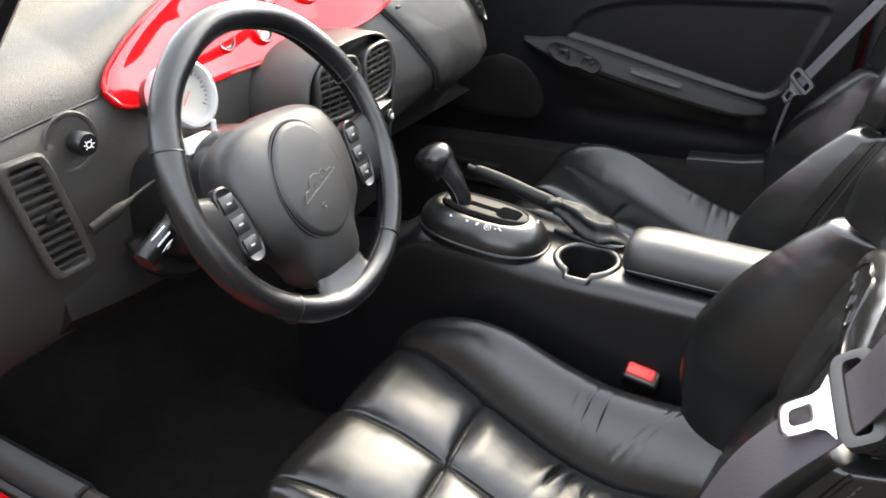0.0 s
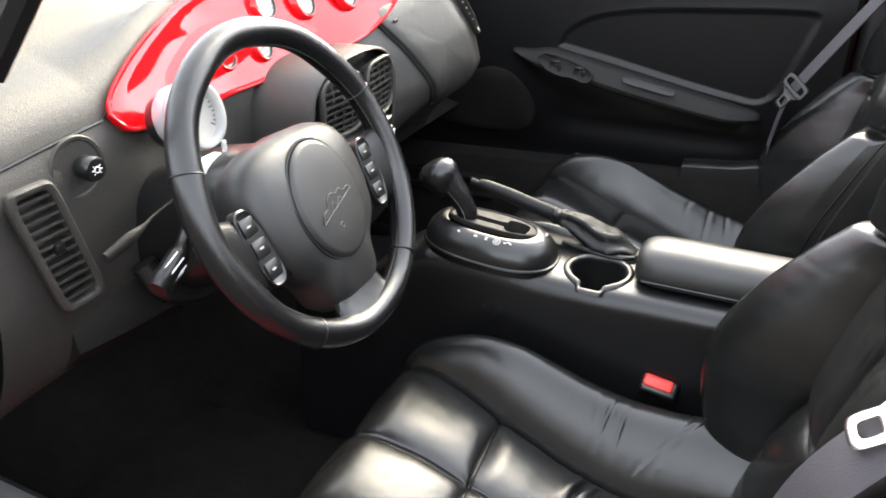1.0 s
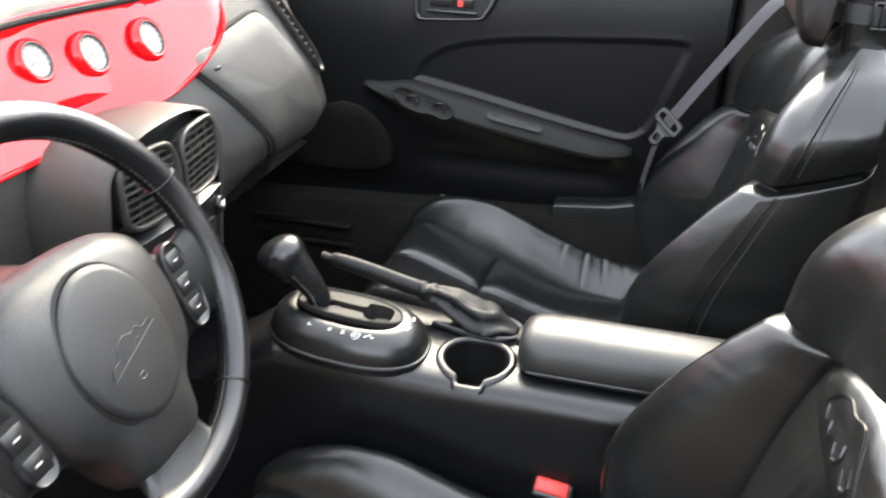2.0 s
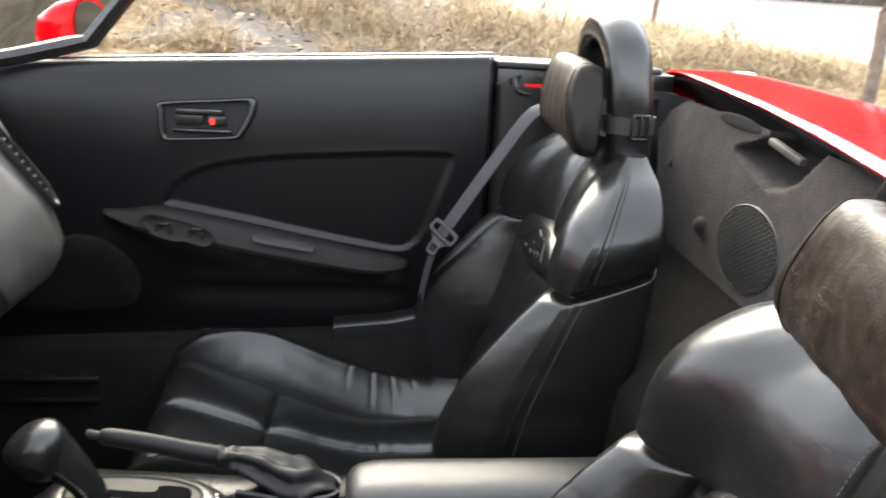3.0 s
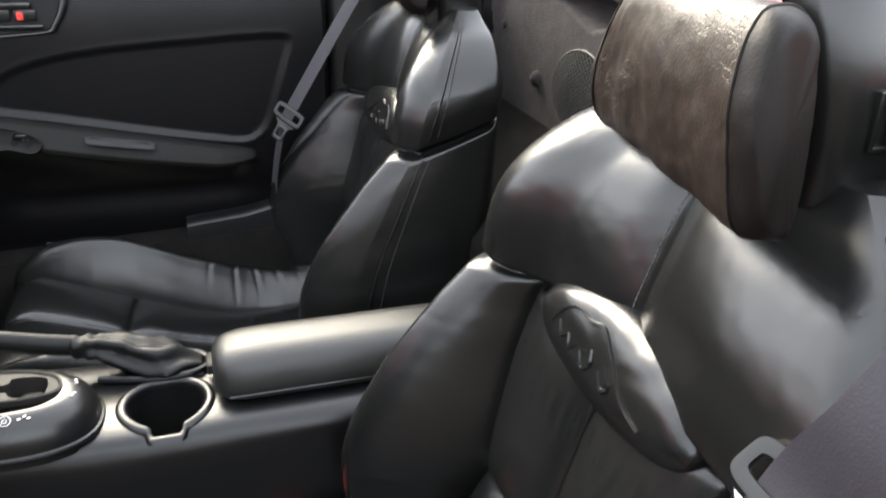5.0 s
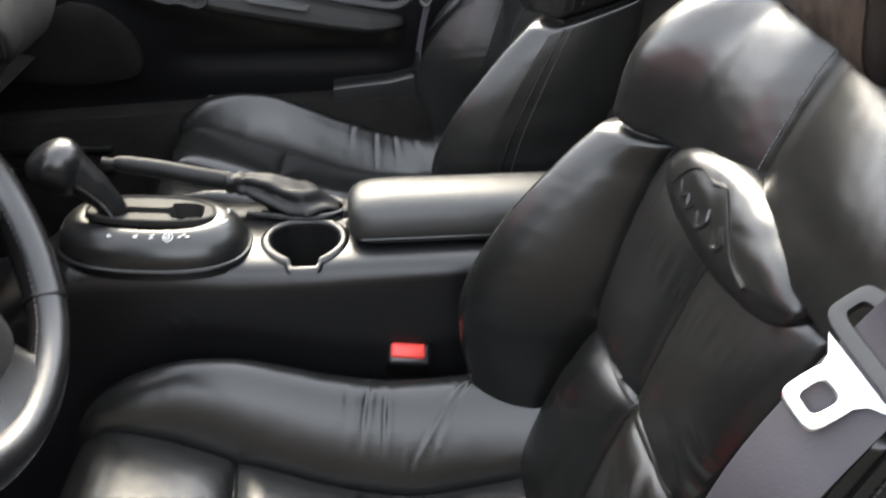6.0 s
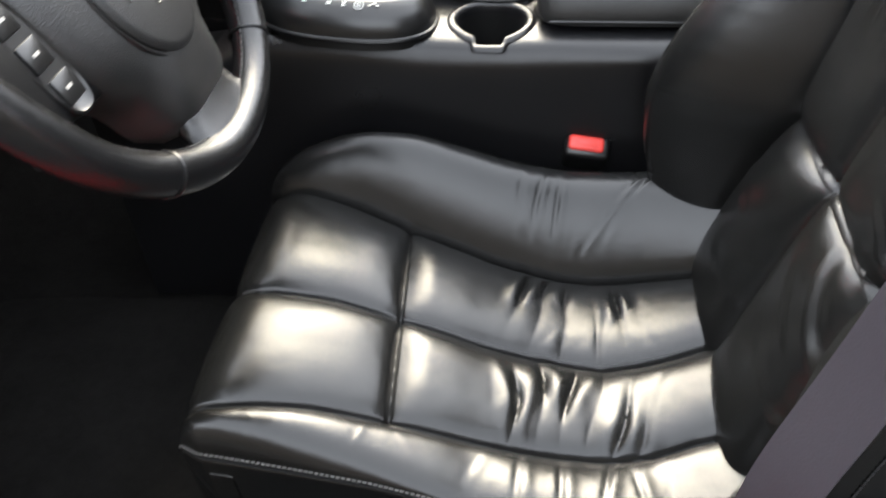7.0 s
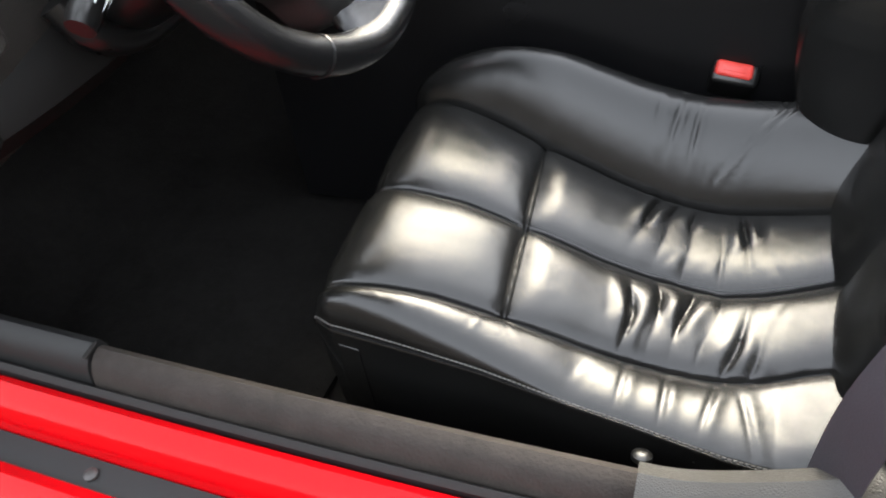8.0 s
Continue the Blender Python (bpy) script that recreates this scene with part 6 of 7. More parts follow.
# ---- belts ----
def tongue(parent, at, m, s=1.0, metal=STEEL):
    """Latch plate with its plastic slide."""
    w = Matrix.Translation(at) @ m @ Matrix.Scale(s, 4)
    slide = part("slide", frame_ring(0.040, 0.0175, 0.032, 0.0080, 0.009, w), BELT_PLASTIC, parent, "dark grey plastic slide", sharp=60)
    plate = part("latch_plate", frame_ring(0.0155, 0.0175, 0.0075, 0.0085, 0.0026, w @ Matrix.Translation((0.0, -0.046, 0)), 40, 0.5), metal, slide, "steel latch plate", sharp=60)
    part("latch_neck", loft([[w @ Vector((x * g, y, z)) for x, z in ((-1, -0.0013), (1, -0.0013), (1, 0.0013), (-1, 0.0013))] for y, g in ((-0.0345, 0.0145), (-0.027, 0.018), (-0.020, 0.028))]), metal, plate)


db = thing("seat_belt", (0.25, -0.63, 0.45), "grey driver's belt hanging beside the seat, steel tongue", "seat belt", "seat belts")
line = smooth_line([(0.58, -0.66, 1.12), (0.47, -0.650, 1.075), (0.397, -0.652, 1.030), (0.354, -0.642, 0.962), (0.337, -0.624, 0.905), (0.277, -0.636, 0.81), (0.245, -0.648, 0.69), (0.215, -0.666, 0.58), (0.208, -0.676, 0.45)], 50)
part("webbing", ribbon(line, 0.050, 0.0014, [np.array((0.24, -0.91, -0.31)) * (1 - s) + np.array((0.55, -0.83, 0.0)) * s for s in np.clip((np.arange(50) - 22) / 18, 0, 1)]), WEB, db, "grey woven webbing")
tx, ty = Vector((0.24, -0.91, -0.31)).normalized(), Vector((0.73, 0.0, 0.68)).normalized()
ty = (ty - tx * ty.dot(tx)).normalized()
tm = Matrix((tx, ty, tx.cross(ty))).transposed().to_4x4()
tongue(db, Vector((0.340, -0.622, 0.906)), tm)
pb = thing("seat_belt", (0.30, 0.58, 0.60), "grey passenger belt across the seat's outer edge", "seat belt", "seat belts")
line = smooth_line([(0.45, 0.60, 1.08), (0.385, 0.575, 1.062), (0.350, 0.565, 1.045), (0.30, 0.565, 0.97), (0.235, 0.566, 0.865), (0.205, 0.568, 0.815)], 40)
part("webbing", ribbon(line, 0.025, 0.0030, (0.55, -0.65, -0.35)), WEB, pb, "grey woven webbing")
line = smooth_line([(0.200, 0.570, 0.81), (0.186, 0.594, 0.74), (0.176, 0.610, 0.66), (0.172, 0.614, 0.58)], 20)
part("webbing", ribbon(line, 0.030, 0.0014, (0.2, -0.9, 0.1)), WEB, pb, "lower webbing")
px = Vector((0.55, -0.65, -0.35)).normalized()
py = Vector((0.42, 0.0, 0.66))
py = (py - px * py.dot(px)).normalized()
tongue(pb, Vector((0.209, 0.560, 0.822)), Matrix((px, py, px.cross(py))).transposed().to_4x4(), 0.82, BELT_PLASTIC)


# ---- passenger door, closed ----
door = thing("passenger_door", (-0.2, 0.70, 0.56), "black moulded passenger door trim, red outside, closed", "car door")
DY = 0.652


def door_top(x):
    return 1.118 + 0.06 * (x - 0.05)


def tuck(z):
    """The trim falls away outwards below the armrest."""
    return 0.042 * np.clip((0.76 - z) / 0.20, 0, 1) ** 1.3


def lead(x, z, pts):
    """Whether a place lies inside an outline: signed distance, positive inside."""
    p = np.array(pts)
    q = np.roll(p, -1, 0)
    e, w = q - p, np.array((x, z)) - p
    t = np.clip((w * e).sum(1) / ((e * e).sum(1) + 1e-12), 0, 1)
    d = np.sqrt((((w - e * t[:, None])) ** 2).sum(1)).min()
    inside = (((p[:, 1] > z) != (q[:, 1] > z)) & (x < (q[:, 0] - p[:, 0]) * (z - p[:, 1]) / (q[:, 1] - p[:, 1] + 1e-12) + p[:, 0])).sum() % 2
    return d if inside else -d


INSET = smooth_line([(-0.318, 0.836), (-0.300, 0.872), (-0.25, 0.905), (-0.17, 0.926), (-0.06, 0.939), (0.08, 0.948), (0.19, 0.953), (0.222, 0.950), (0.228, 0.935), (0.205, 0.865), (0.183, 0.800), (0.160, 0.765), (0.128, 0.752), (0.06, 0.762), (-0.06, 0.785), (-0.19, 0.812), (-0.318, 0.836)], 110)[:-1]
ARM = smooth_line([(-0.428, 0.820), (-0.38, 0.822), (-0.318, 0.829), (-0.20, 0.806), (-0.05, 0.775), (0.06, 0.752), (0.125, 0.738), (0.150, 0.728), (0.140, 0.716), (0.08, 0.708), (-0.04, 0.722), (-0.16, 0.744), (-0.26, 0.765), (-0.34, 0.780), (-0.39, 0.800), (-0.428, 0.820)], 110)[:-1]
GRILLE = smooth_line([(-0.482, 0.772), (-0.43, 0.760), (-0.385, 0.715), (-0.372, 0.660), (-0.395, 0.615), (-0.47, 0.600), (-0.57, 0.600), (-0.635, 0.615), (-0.640, 0.632), (-0.60, 0.690), (-0.545, 0.748), (-0.482, 0.772)], 80)[:-1]


def door_y(x, z):
    """Inner face of the trim: smaller y stands further into the car."""
    top = door_top(x)
    y = DY
    y += 0.008 * math.exp(-((top - z) / 0.012)) + 0.024 * np.clip((z - 0.93) / (top - 0.93), 0, 1) ** 2 - 0.004 * math.sin(np.clip((z - 0.6) / 0.5, 0, 1) * math.pi)
    d = lead(x, z, INSET)
    y += 0.007 * np.clip((d + 0.002) / 0.010, 0, 1)
    y += -0.0006 * math.exp(-((d + 0.003) / 0.006) ** 2)
    # shelf above and pocket below the armrest
    a = lead(x, z, ARM)
    y -= 0.030 * np.clip((a + 0.05) / 0.06, 0, 1) ** 2 * np.clip((np.interp(x, (-0.43, -0.32, 0.14), (0.818, 0.803, 0.726)) - z) / 0.02, 0, 1) * np.clip((x + 0.43) / 0.1, 0, 1) * np.clip((0.16 - x) / 0.06, 0, 1)
    y += 0.020 * math.exp(-((z - 0.655) / 0.04) ** 2) * np.clip((x + 0.36) / 0.1, 0, 1) * np.clip((0.2 - x) / 0.1, 0, 1)
    y += tuck(z)
    return y


xs, us = np.linspace(-0.92, 0.290, 250), np.linspace(0, 1, 150)
rows = []
for x in xs:
    lo = 0.508 + 0.06 * (x + 0.55) if x < 0.05 else 0.544 + 0.45 * max(0, x - 0.05) ** 1.5
    row = []
    for u in us:
        z = lo + (door_top(x) - lo) * u
        row.append((x, door_y(x, z), z))
    row += [(x, DY + 0.042, door_top(x) + 0.004), (x, DY + 0.060, door_top(x) + 0.003)]
    rows.append(row)
part("door_trim", sheet(rows), VINYL, door, "moulded black grained trim panel", sharp=60)
rear = [[(0.290, y, z), (0.300, y + 0.012, z), (0.302, 0.76, z)] for _, y, z in rows[-1]]
part("door_edge", sheet(rear), PLASTIC, door, sharp=60)
part("glass_seal", loft([[(x, DY + 0.062 + dy, door_top(x) + dz) for dy, dz in ((0, -0.02), (0, 0.006), (0.010, 0.008), (0.012, -0.02))] for x in np.linspace(-0.8, 0.300, 24)]), RUBBER, door, "black rubber belt seal")
part("belt_strip", loft([[(x, DY + 0.076 + dy, door_top(x) + dz) for dy, dz in ((0, -0.02), (0.0005, 0.003), (0.003, 0.0055), (0.006, 0.003), (0.007, -0.02))] for x in np.linspace(-0.8, 0.30, 24)]), STEEL, door, "bright belt strip along the door top")
part("outer_skin", loft([[(x, DY + 0.098 + dy, z) for dy, z in ((0, 0.5), (0, door_top(x) - 0.002), (0.02, door_top(x) - 0.004), (0.055, door_top(x) - 0.05), (0.085, 0.85), (0.075, 0.6), (0.04, 0.35), (0.0, 0.35))] for x in np.linspace(-0.95, 0.31, 30)]), PAINT, door, "red painted outer skin", sharp=60)


def on_door(x, z, w=0.0):
    return Vector((x, DY - 0.002 - w + 0.024 * np.clip((z - 0.93) / (door_top(x) - 0.93), 0, 1) ** 2 + tuck(z), z))


# armrest: rises softly to its lower edge, then rolls under
upper, lower = ARM[:55][np.argsort(ARM[:55, 0])], ARM[55:][np.argsort(ARM[55:, 0])]
rows = []
for x in np.linspace(-0.427, 0.149, 150):
    zt, zb = np.interp(x, upper[:, 0], upper[:, 1]) + 0.004, np.interp(x, lower[:, 0], lower[:, 1]) - 0.004
    taper = math.sqrt(np.clip((x + 0.428) / 0.12, 0.0, 1)) * math.sqrt(np.clip((0.151 - x) / 0.07, 0.0, 1))
    row = []
    for g in np.linspace(0, 1, 30):
        rise = np.interp(g, (0, 0.05, 0.14, 0.4, 0.65, 0.82, 0.93, 1), (-0.15, 0.30, 0.52, 0.80, 1.0, 0.97, 0.70, -0.15))
        row.append(on_door(x, zt + (zb - zt) * g, 0.047 * rise * (0.25 + 0.75 * taper) - 0.004))
    rows.append(row)
armrest = part("armrest", sheet(rows, flip=True), KNEE, door, "sloping moulded armrest", sharp=70)


def on_arm(x, v, w=0.0):
    """Along the armrest's face: x, v off its middle line."""
    cz = np.interp(x, (-0.43, -0.32, 0.14), (0.818, 0.803, 0.726))
    taper = np.clip((x + 0.428) / 0.10, 0.05, 1)
    return Vector((x, DY - 0.002 - 0.0425 * taper - w + 0.35 * v, cz + v))


sw = smooth_line([(-0.358, 0.004), (-0.335, 0.019), (-0.28, 0.017), (-0.232, 0.009), (-0.218, -0.006), (-0.235, -0.020), (-0.27, -0.017), (-0.292, -0.020), (-0.33, -0.014), (-0.358, 0.004)], 60)[:-1]
plate = part("switch_plate", loft([[on_arm(sw.mean(0)[0] + (u - sw.mean(0)[0]) * s, v * s, w) for u, v in sw] for s, w in ((1.0, 0.0), (1.0, 0.003), (0.97, 0.0045), (0.92, 0.003), (0.5, 0.0015), (0.05, 0.0015))]), KNEE, armrest, "gloss black window switch plate", sharp=60)
for x in (-0.310, -0.252):
    part("switch_cup", lathe([(0.016, 0.001), (0.015, 0.0035), (0.010, 0.003), (0.001, 0.001)], on_arm(x, -0.004, 0.0), (0, -1, 0.15), 24), KNEE, plate)
    rk = part("rocker", rbox(tuple(on_arm(x, 0.007, 0.005)), (0.022, 0.008, 0.010), 0.003), PLASTIC, plate)
    for k in (-1, 1):
        part("print_bar", rbox(tuple(on_arm(x + 0.009 + 0.004 * k, 0.004, 0.0105)), (0.0016, 0.0008, 0.0036), 0.0003, 1), PALE_THREAD, rk)
part("pull_slot", loft([[on_arm(-0.092 + 0.056 * math.copysign(abs(math.cos(a)) ** 0.4, math.cos(a)) * s, 0.010 + 0.007 * math.copysign(abs(math.sin(a)) ** 0.6, math.sin(a)) * s, w) for a in np.linspace(0, 2 * math.pi, 36, endpoint=False)] for s, w in ((1.08, 0.0005), (1.05, 0.002), (0.98, 0.0022), (0.9, 0.0012), (0.05, 0.0012))]), RUBBER, armrest, "dark slot in the armrest")

# door handle in its recess
hb_out = smooth_line([(-0.318, 1.024), (-0.30, 1.028), (-0.20, 1.036), (-0.155, 1.040), (-0.146, 1.032), (-0.152, 1.005), (-0.170, 0.975), (-0.186, 0.967), (-0.30, 0.960), (-0.313, 0.962), (-0.317, 0.975), (-0.318, 1.024)], 60)[:-1]
hc = hb_out.mean(0)
handle = part("handle_bezel", loft([[on_door(*(hc + (q - hc) * s), w) for q in hb_out] for s, w in ((1.04, -0.004), (1.04, 0.006), (1.02, 0.011), (0.97, 0.013), (0.92, 0.0125), (0.885, 0.009), (0.87, 0.003))], False), PLASTIC, door, "black recessed door handle bezel", sharp=60)
# shade behind the lever, painted as a near-black sheet
part("handle_recess", loft([[on_door(*(hc + (q - hc) * s), 0.0035) for q in hb_out] for s in (0.88, 0.4, 0.02)], False), VOID, handle, "near-black sheet painted as the shade behind the handle")
part("handle_lever", rbox(tuple(on_door(-0.245, 1.012, 0.007)), (0.085, 0.010, 0.014), 0.004), GLOSS, handle, "black pull lever")
part("handle_lever", rbox(tuple(on_door(-0.262, 0.998, 0.005)), (0.050, 0.008, 0.022), 0.004), PLASTIC, handle)
part("handle_ledge", rbox(tuple(on_door(-0.240, 0.978, 0.006)), (0.105, 0.010, 0.008), 0.003), GLOSS, handle)
lockp = part("lock_slide", rbox(tuple(on_door(-0.214, 0.997, 0.006)), (0.034, 0.007, 0.018), 0.002), PLASTIC, handle)
part("lock_mark", rbox(tuple(on_door(-0.222, 0.996, 0.0098)), (0.010, 0.002, 0.013), 0.0008, 1), BUTTON_RED, lockp, "red lock mark")

# speaker grille
gc = np.array(GRILLE).mean(0)
part("speaker_grille", loft([[on_door(*(gc + (q - gc) * s), w) for q in GRILLE] for s, w in ((1.0, -0.01), (1.0, 0.006), (0.985, 0.009), (0.95, 0.011), (0.7, 0.012), (0.4, 0.0115), (0.15, 0.009), (0.02, 0.009))]), CARPET, door, "black cloth speaker grille", sharp=60)

# ---- door pillar behind the door ----
pillar = thing("door_pillar", (0.38, 0.66, 0.5), "black pillar trim and latch behind the door", "pillar")
part("pillar_trim", loft([[(x, y, z) for x, y in ((0.306, 0.80), (0.306, 0.672 - b), (0.320, 0.660 - b), (0.40, 0.652 - b), (0.66, 0.652), (0.66, 0.80))] for z, b in ((0.50, 0.03), (0.70, 0.02), (0.90, 0.008), (1.06, 0.0), (1.085, 0.0))]), PLASTIC, pillar, "black pillar trim", sharp=60)
part("pillar_back", rbox((0.49, 0.752, 1.055), (0.36, 0.10, 0.120), 0.004), PLASTIC, pillar)
part("pillar_cap", rbox((0.47, 0.735, 1.122), (0.33, 0.10, 0.012), 0.004), RUBBER, pillar)
part("latch_cup", tube(smooth_line([(0.335, 0.668, 1.100), (0.342, 0.664, 1.078), (0.365, 0.662, 1.070), (0.44, 0.662, 1.069)], 20), 0.0075, 12), GLOSS, pillar, "glossy moulded lip")
part("red_inner", rbox((0.402, 0.674, 1.084), (0.085, 0.010, 0.010), 0.003), PAINT, pillar, "red painted body edge")
for x in (0.345, 0.385):
    part("screw", lathe([(0.005, 0), (0.005, 0.002), (0.001, 0.003)], (x, 0.660, 1.104), (0, -1, 0), 12), PLASTIC, pillar)
# the same trim behind the open driver's side
dp = thing("door_pillar", (0.46, -0.70, 0.5), "black pillar trim behind the driver's seat", "pillar")
part("pillar_trim", loft([[(x, -y, z) for x, y in ((0.470, 0.80), (0.470, 0.70), (0.486, 0.69), (0.54, 0.684), (0.66, 0.684), (0.66, 0.80))] for z in (0.20, 0.70, 0.90, 1.06, 1.10)], True, True), PLASTIC, dp, "black pillar trim", sharp=60)


# ---- rear bulkhead and deck ----
rearwall = thing("rear_bulkhead", (0.62, 0, 0.40), "grey felt rear bulkhead panel with round speaker", "bulkhead")


def bulk_x(y, z):
    x = 0.600 + 0.10 * (z - 0.9) + 0.02 * grain(y, z, 0, 3)
    x -= 0.10 * np.clip((abs(y) - 0.50) / 0.15, 0, 1) ** 2
    # a scooped pocket at the top right of the passenger speaker
    low = np.interp(abs(y), (0.06, 0.085, 0.12, 0.16, 0.194, 0.25, 0.31), (1.112, 1.085, 1.048, 1.025, 1.018, 1.030, 1.050))
    high = np.interp(abs(y), (0.20, 0.225, 0.26, 0.32), (1.20, 1.090, 1.075, 1.052))
    d = np.clip((z - low) / 0.016, 0, 1) * np.clip((high - z) / 0.010, 0, 1)
    x += 0.085 * d * d * (3 - 2 * d)
    # the shelf below
    x -= 0.16 * np.clip((0.845 - z) / 0.10, 0, 1) ** 1.3
    return x


ys, zs = np.linspace(-0.64, 0.64, 230), np.r_[np.linspace(0.22, 0.84, 30), np.linspace(0.85, 1.098, 60)]


def hole(i, j):
    y, z = (ys[i] + ys[i + 1]) / 2, (zs[j] + zs[j + 1]) / 2
    return any(math.hypot((y - s * 0.200) / 0.088, (z - 0.928) / 0.063) < 1 for s in (-1, 1))


def felt(i, j):
    return abs(ys[i]) < np.interp(zs[j], (0.84, 0.90, 1.03, 1.07, 1.09, 1.105), (0.50, 0.52, 0.553, 0.535, 0.505, 0.45))


rows = [[(bulk_x(y, z), y, z) for z in zs] for y in ys]
v, f = pick_faces(rows, lambda i, j: not hole(i, j) and zs[j] >= 0.845 and felt(i, j))
part("felt_panel", (v, f), FELT, rearwall, "grey felt lining", sharp=60)
wide_rows = [[(p[0] + 0.014, p[1], p[2]) for p in row] for row in rows]
for s in (1, -1):
    v, f = pick_faces(wide_rows, lambda i, j: zs[j] >= 0.845 and not felt(i, j) and s * ys[i] > 0)
    part("corner_trim", (v, f), VINYL, rearwall, "black vinyl beside the felt", sharp=60)

v, f = pick_faces(rows, lambda i, j: zs[j] < 0.845)
part("lower_shelf", (v, f), CARPET, rearwall, "dark carpet below the panel", sharp=60)
for s in (1, -1):
    def spk(a, r, w=0.0):
        y, z = s * 0.200 + 0.087 * r * math.cos(a), 0.928 + 0.062 * r * math.sin(a)
        return (bulk_x(y, z) - w, y, z)
    aa = np.linspace(0, 2 * math.pi, 48, endpoint=False)
    ring = part("speaker", sheet([[spk(a, r, w) for a in aa] for r, w in ((1.03, -0.002), (1.02, 0.0015), (1.0, 0.002), (0.97, 0.0), (0.96, -0.02))], True), RUBBER, rearwall, "round black speaker", sharp=60)
    # shade behind the mesh, painted as a near-black disc
    part("speaker_back", loft([[spk(a, r, -0.02) for a in aa] for r in (1.0, 0.5, 0.02)], False), VOID, ring)
    wires = []
    for k in range(-10, 11):
        c = k / 10.5
        h = math.sqrt(1 - c * c)
        for swap in (0, 1):
            n = 7
            pts = []
            for t in np.linspace(-h, h, n):
                u, w = (c, t) if swap else (t, c)
                u, w = (u + w) * 0.7071, (w - u) * 0.7071
                bulge = 0.006 * (1 - u * u - w * w)
                y, z = s * 0.200 + 0.085 * u, 0.928 + 0.060 * w
                pts.append((bulk_x(y, z) - 0.002 - bulge - 0.0006 * swap, y, z))
            wires.append(tube(pts, 0.0007, 4, up=(1, 0, 0.1)))
    part("speaker_mesh", join(*wires), MESH_WIRE, ring, "black wire mesh")
    part("panel_button", lathe([(0.014, 0.0), (0.0135, 0.006), (0.009, 0.011), (0.001, 0.013)], (bulk_x(s * 0.345, 0.918), s * 0.345, 0.918), (-1, 0, 0), 20), FELT, rearwall, "domed trim button")
    part("panel_button", lathe([(0.008, 0.0), (0.007, 0.004), (0.001, 0.006)], (bulk_x(s * 0.50, 0.985), s * 0.50, 0.985), (-1, 0, 0), 16), FELT, rearwall)
    # small tweeter mesh under the deck's edge
    wires = []
    for k in range(-12, 13):
        u, h = s * 0.315 + k * 0.0052, 0.0095 * math.sqrt(1 - (k / 12.6) ** 2)
        wires.append(tube([(bulk_x(u, 1.094 + dz) - 0.003, u + 0.2 * dz, 1.094 + dz) for dz in (-h, 0, h)], 0.0005, 4))
    for k in range(-3, 4):
        h = 0.063 * math.sqrt(1 - (k / 3.6) ** 2)
        wires.append(tube([(bulk_x(s * 0.315 + dy, 1.094) - 0.0033, s * 0.315 + dy, 1.094 + 0.0026 * k) for dy in (-h, 0, h)], 0.0005, 4))
    part("tweeter_back", loft([[(bulk_x(s * 0.315 + 0.065 * r * math.cos(q), 1.094) - 0.0015, s * 0.315 + 0.065 * r * math.cos(q), 1.094 + 0.0105 * r * math.sin(q)) for q in np.linspace(0, 2 * math.pi, 32, endpoint=False)] for r in (1.0, 0.5, 0.02)], False), VOID, rearwall)
    part("tweeter_mesh", join(*wires), VOID, rearwall, "small oval black mesh")
    part("latch_bar", turned(rbox((0, 0, 0), (0.012, 0.090, 0.011), 0.003), Matrix.Translation((0.622, s * 0.170, 1.080)) @ Matrix.Rotation(radians(7 * s), 4, "X")), DULL_METAL, rearwall, "pale metal latch bar")
part("side_trim", loft([[(x, y, z) for x, y in ((0.44, 0.655), (0.44, 0.625), (0.52, 0.600), (0.60, 0.58), (0.62, 0.655))] for z in (0.4, 0.9, 1.0, 1.06, 1.085)]), VINYL, rearwall, "black vinyl corner trim", sharp=60)
part("side_trim", loft([[(x, -y, z) for x, y in ((0.44, 0.655), (0.44, 0.625), (0.52, 0.600), (0.60, 0.58), (0.62, 0.655))] for z in (0.4, 0.9, 1.0, 1.06, 1.085)], True, True), VINYL, rearwall, "black vinyl corner trim", sharp=60)
part("bulkhead_back", rbox((0.80, 0, 0.62), (0.06, 1.3, 0.9), 0.01), VOID, rearwall)

deck = thing("rear_deck", (1.1, 0, 0.9), "glossy red rear deck lid with rounded flanks", "car body")


DECK_X = smooth_line([(0.45, 1.116), (0.65, 1.128), (0.80, 1.130), (0.92, 1.112), (1.05, 1.074), (1.22, 1.015), (1.6, 0.90), (2.0, 0.72), (2.2, 0.60)], 80)


def deck_half(x):
    return 0.92 - 0.28 * np.clip((x - 0.95) / 1.1, 0, 1) ** 1.4


def deck_z(x, y):
    t = abs(y) / deck_half(x)
    return float(np.interp(x, DECK_X[:, 0], DECK_X[:, 1])) + 0.002 - 0.004 * t * t - 0.16 * t**16


def deck_front(y):
    return float(np.interp(y, (-0.84, -0.45, -0.15, 0.064, 0.275, 0.548, 0.84), (0.50, 0.535, 0.546, 0.593, 0.628, 0.659, 0.688)))


yy = np.linspace(-0.84, 0.84, 90)
rows = []
for y in yy:
    x0 = deck_front(y)
    row = [(x0 + 0.010, y, deck_z(x0, y) - 0.009), (x0 + 0.002, y, deck_z(x0, y) - 0.008), (x0, y, deck_z(x0, y) - 0.004), (x0 + 0.005, y, deck_z(x0, y))]
    for x in np.linspace(x0 + 0.02, 2.0, 40):
        yy_ = y * deck_half(x) / 0.84
        row.append((x, yy_, deck_z(x, yy_)))
    rows.append(row)
part("deck_lid", sheet(rows), PAINT, deck, "red deck lid", sharp=60)
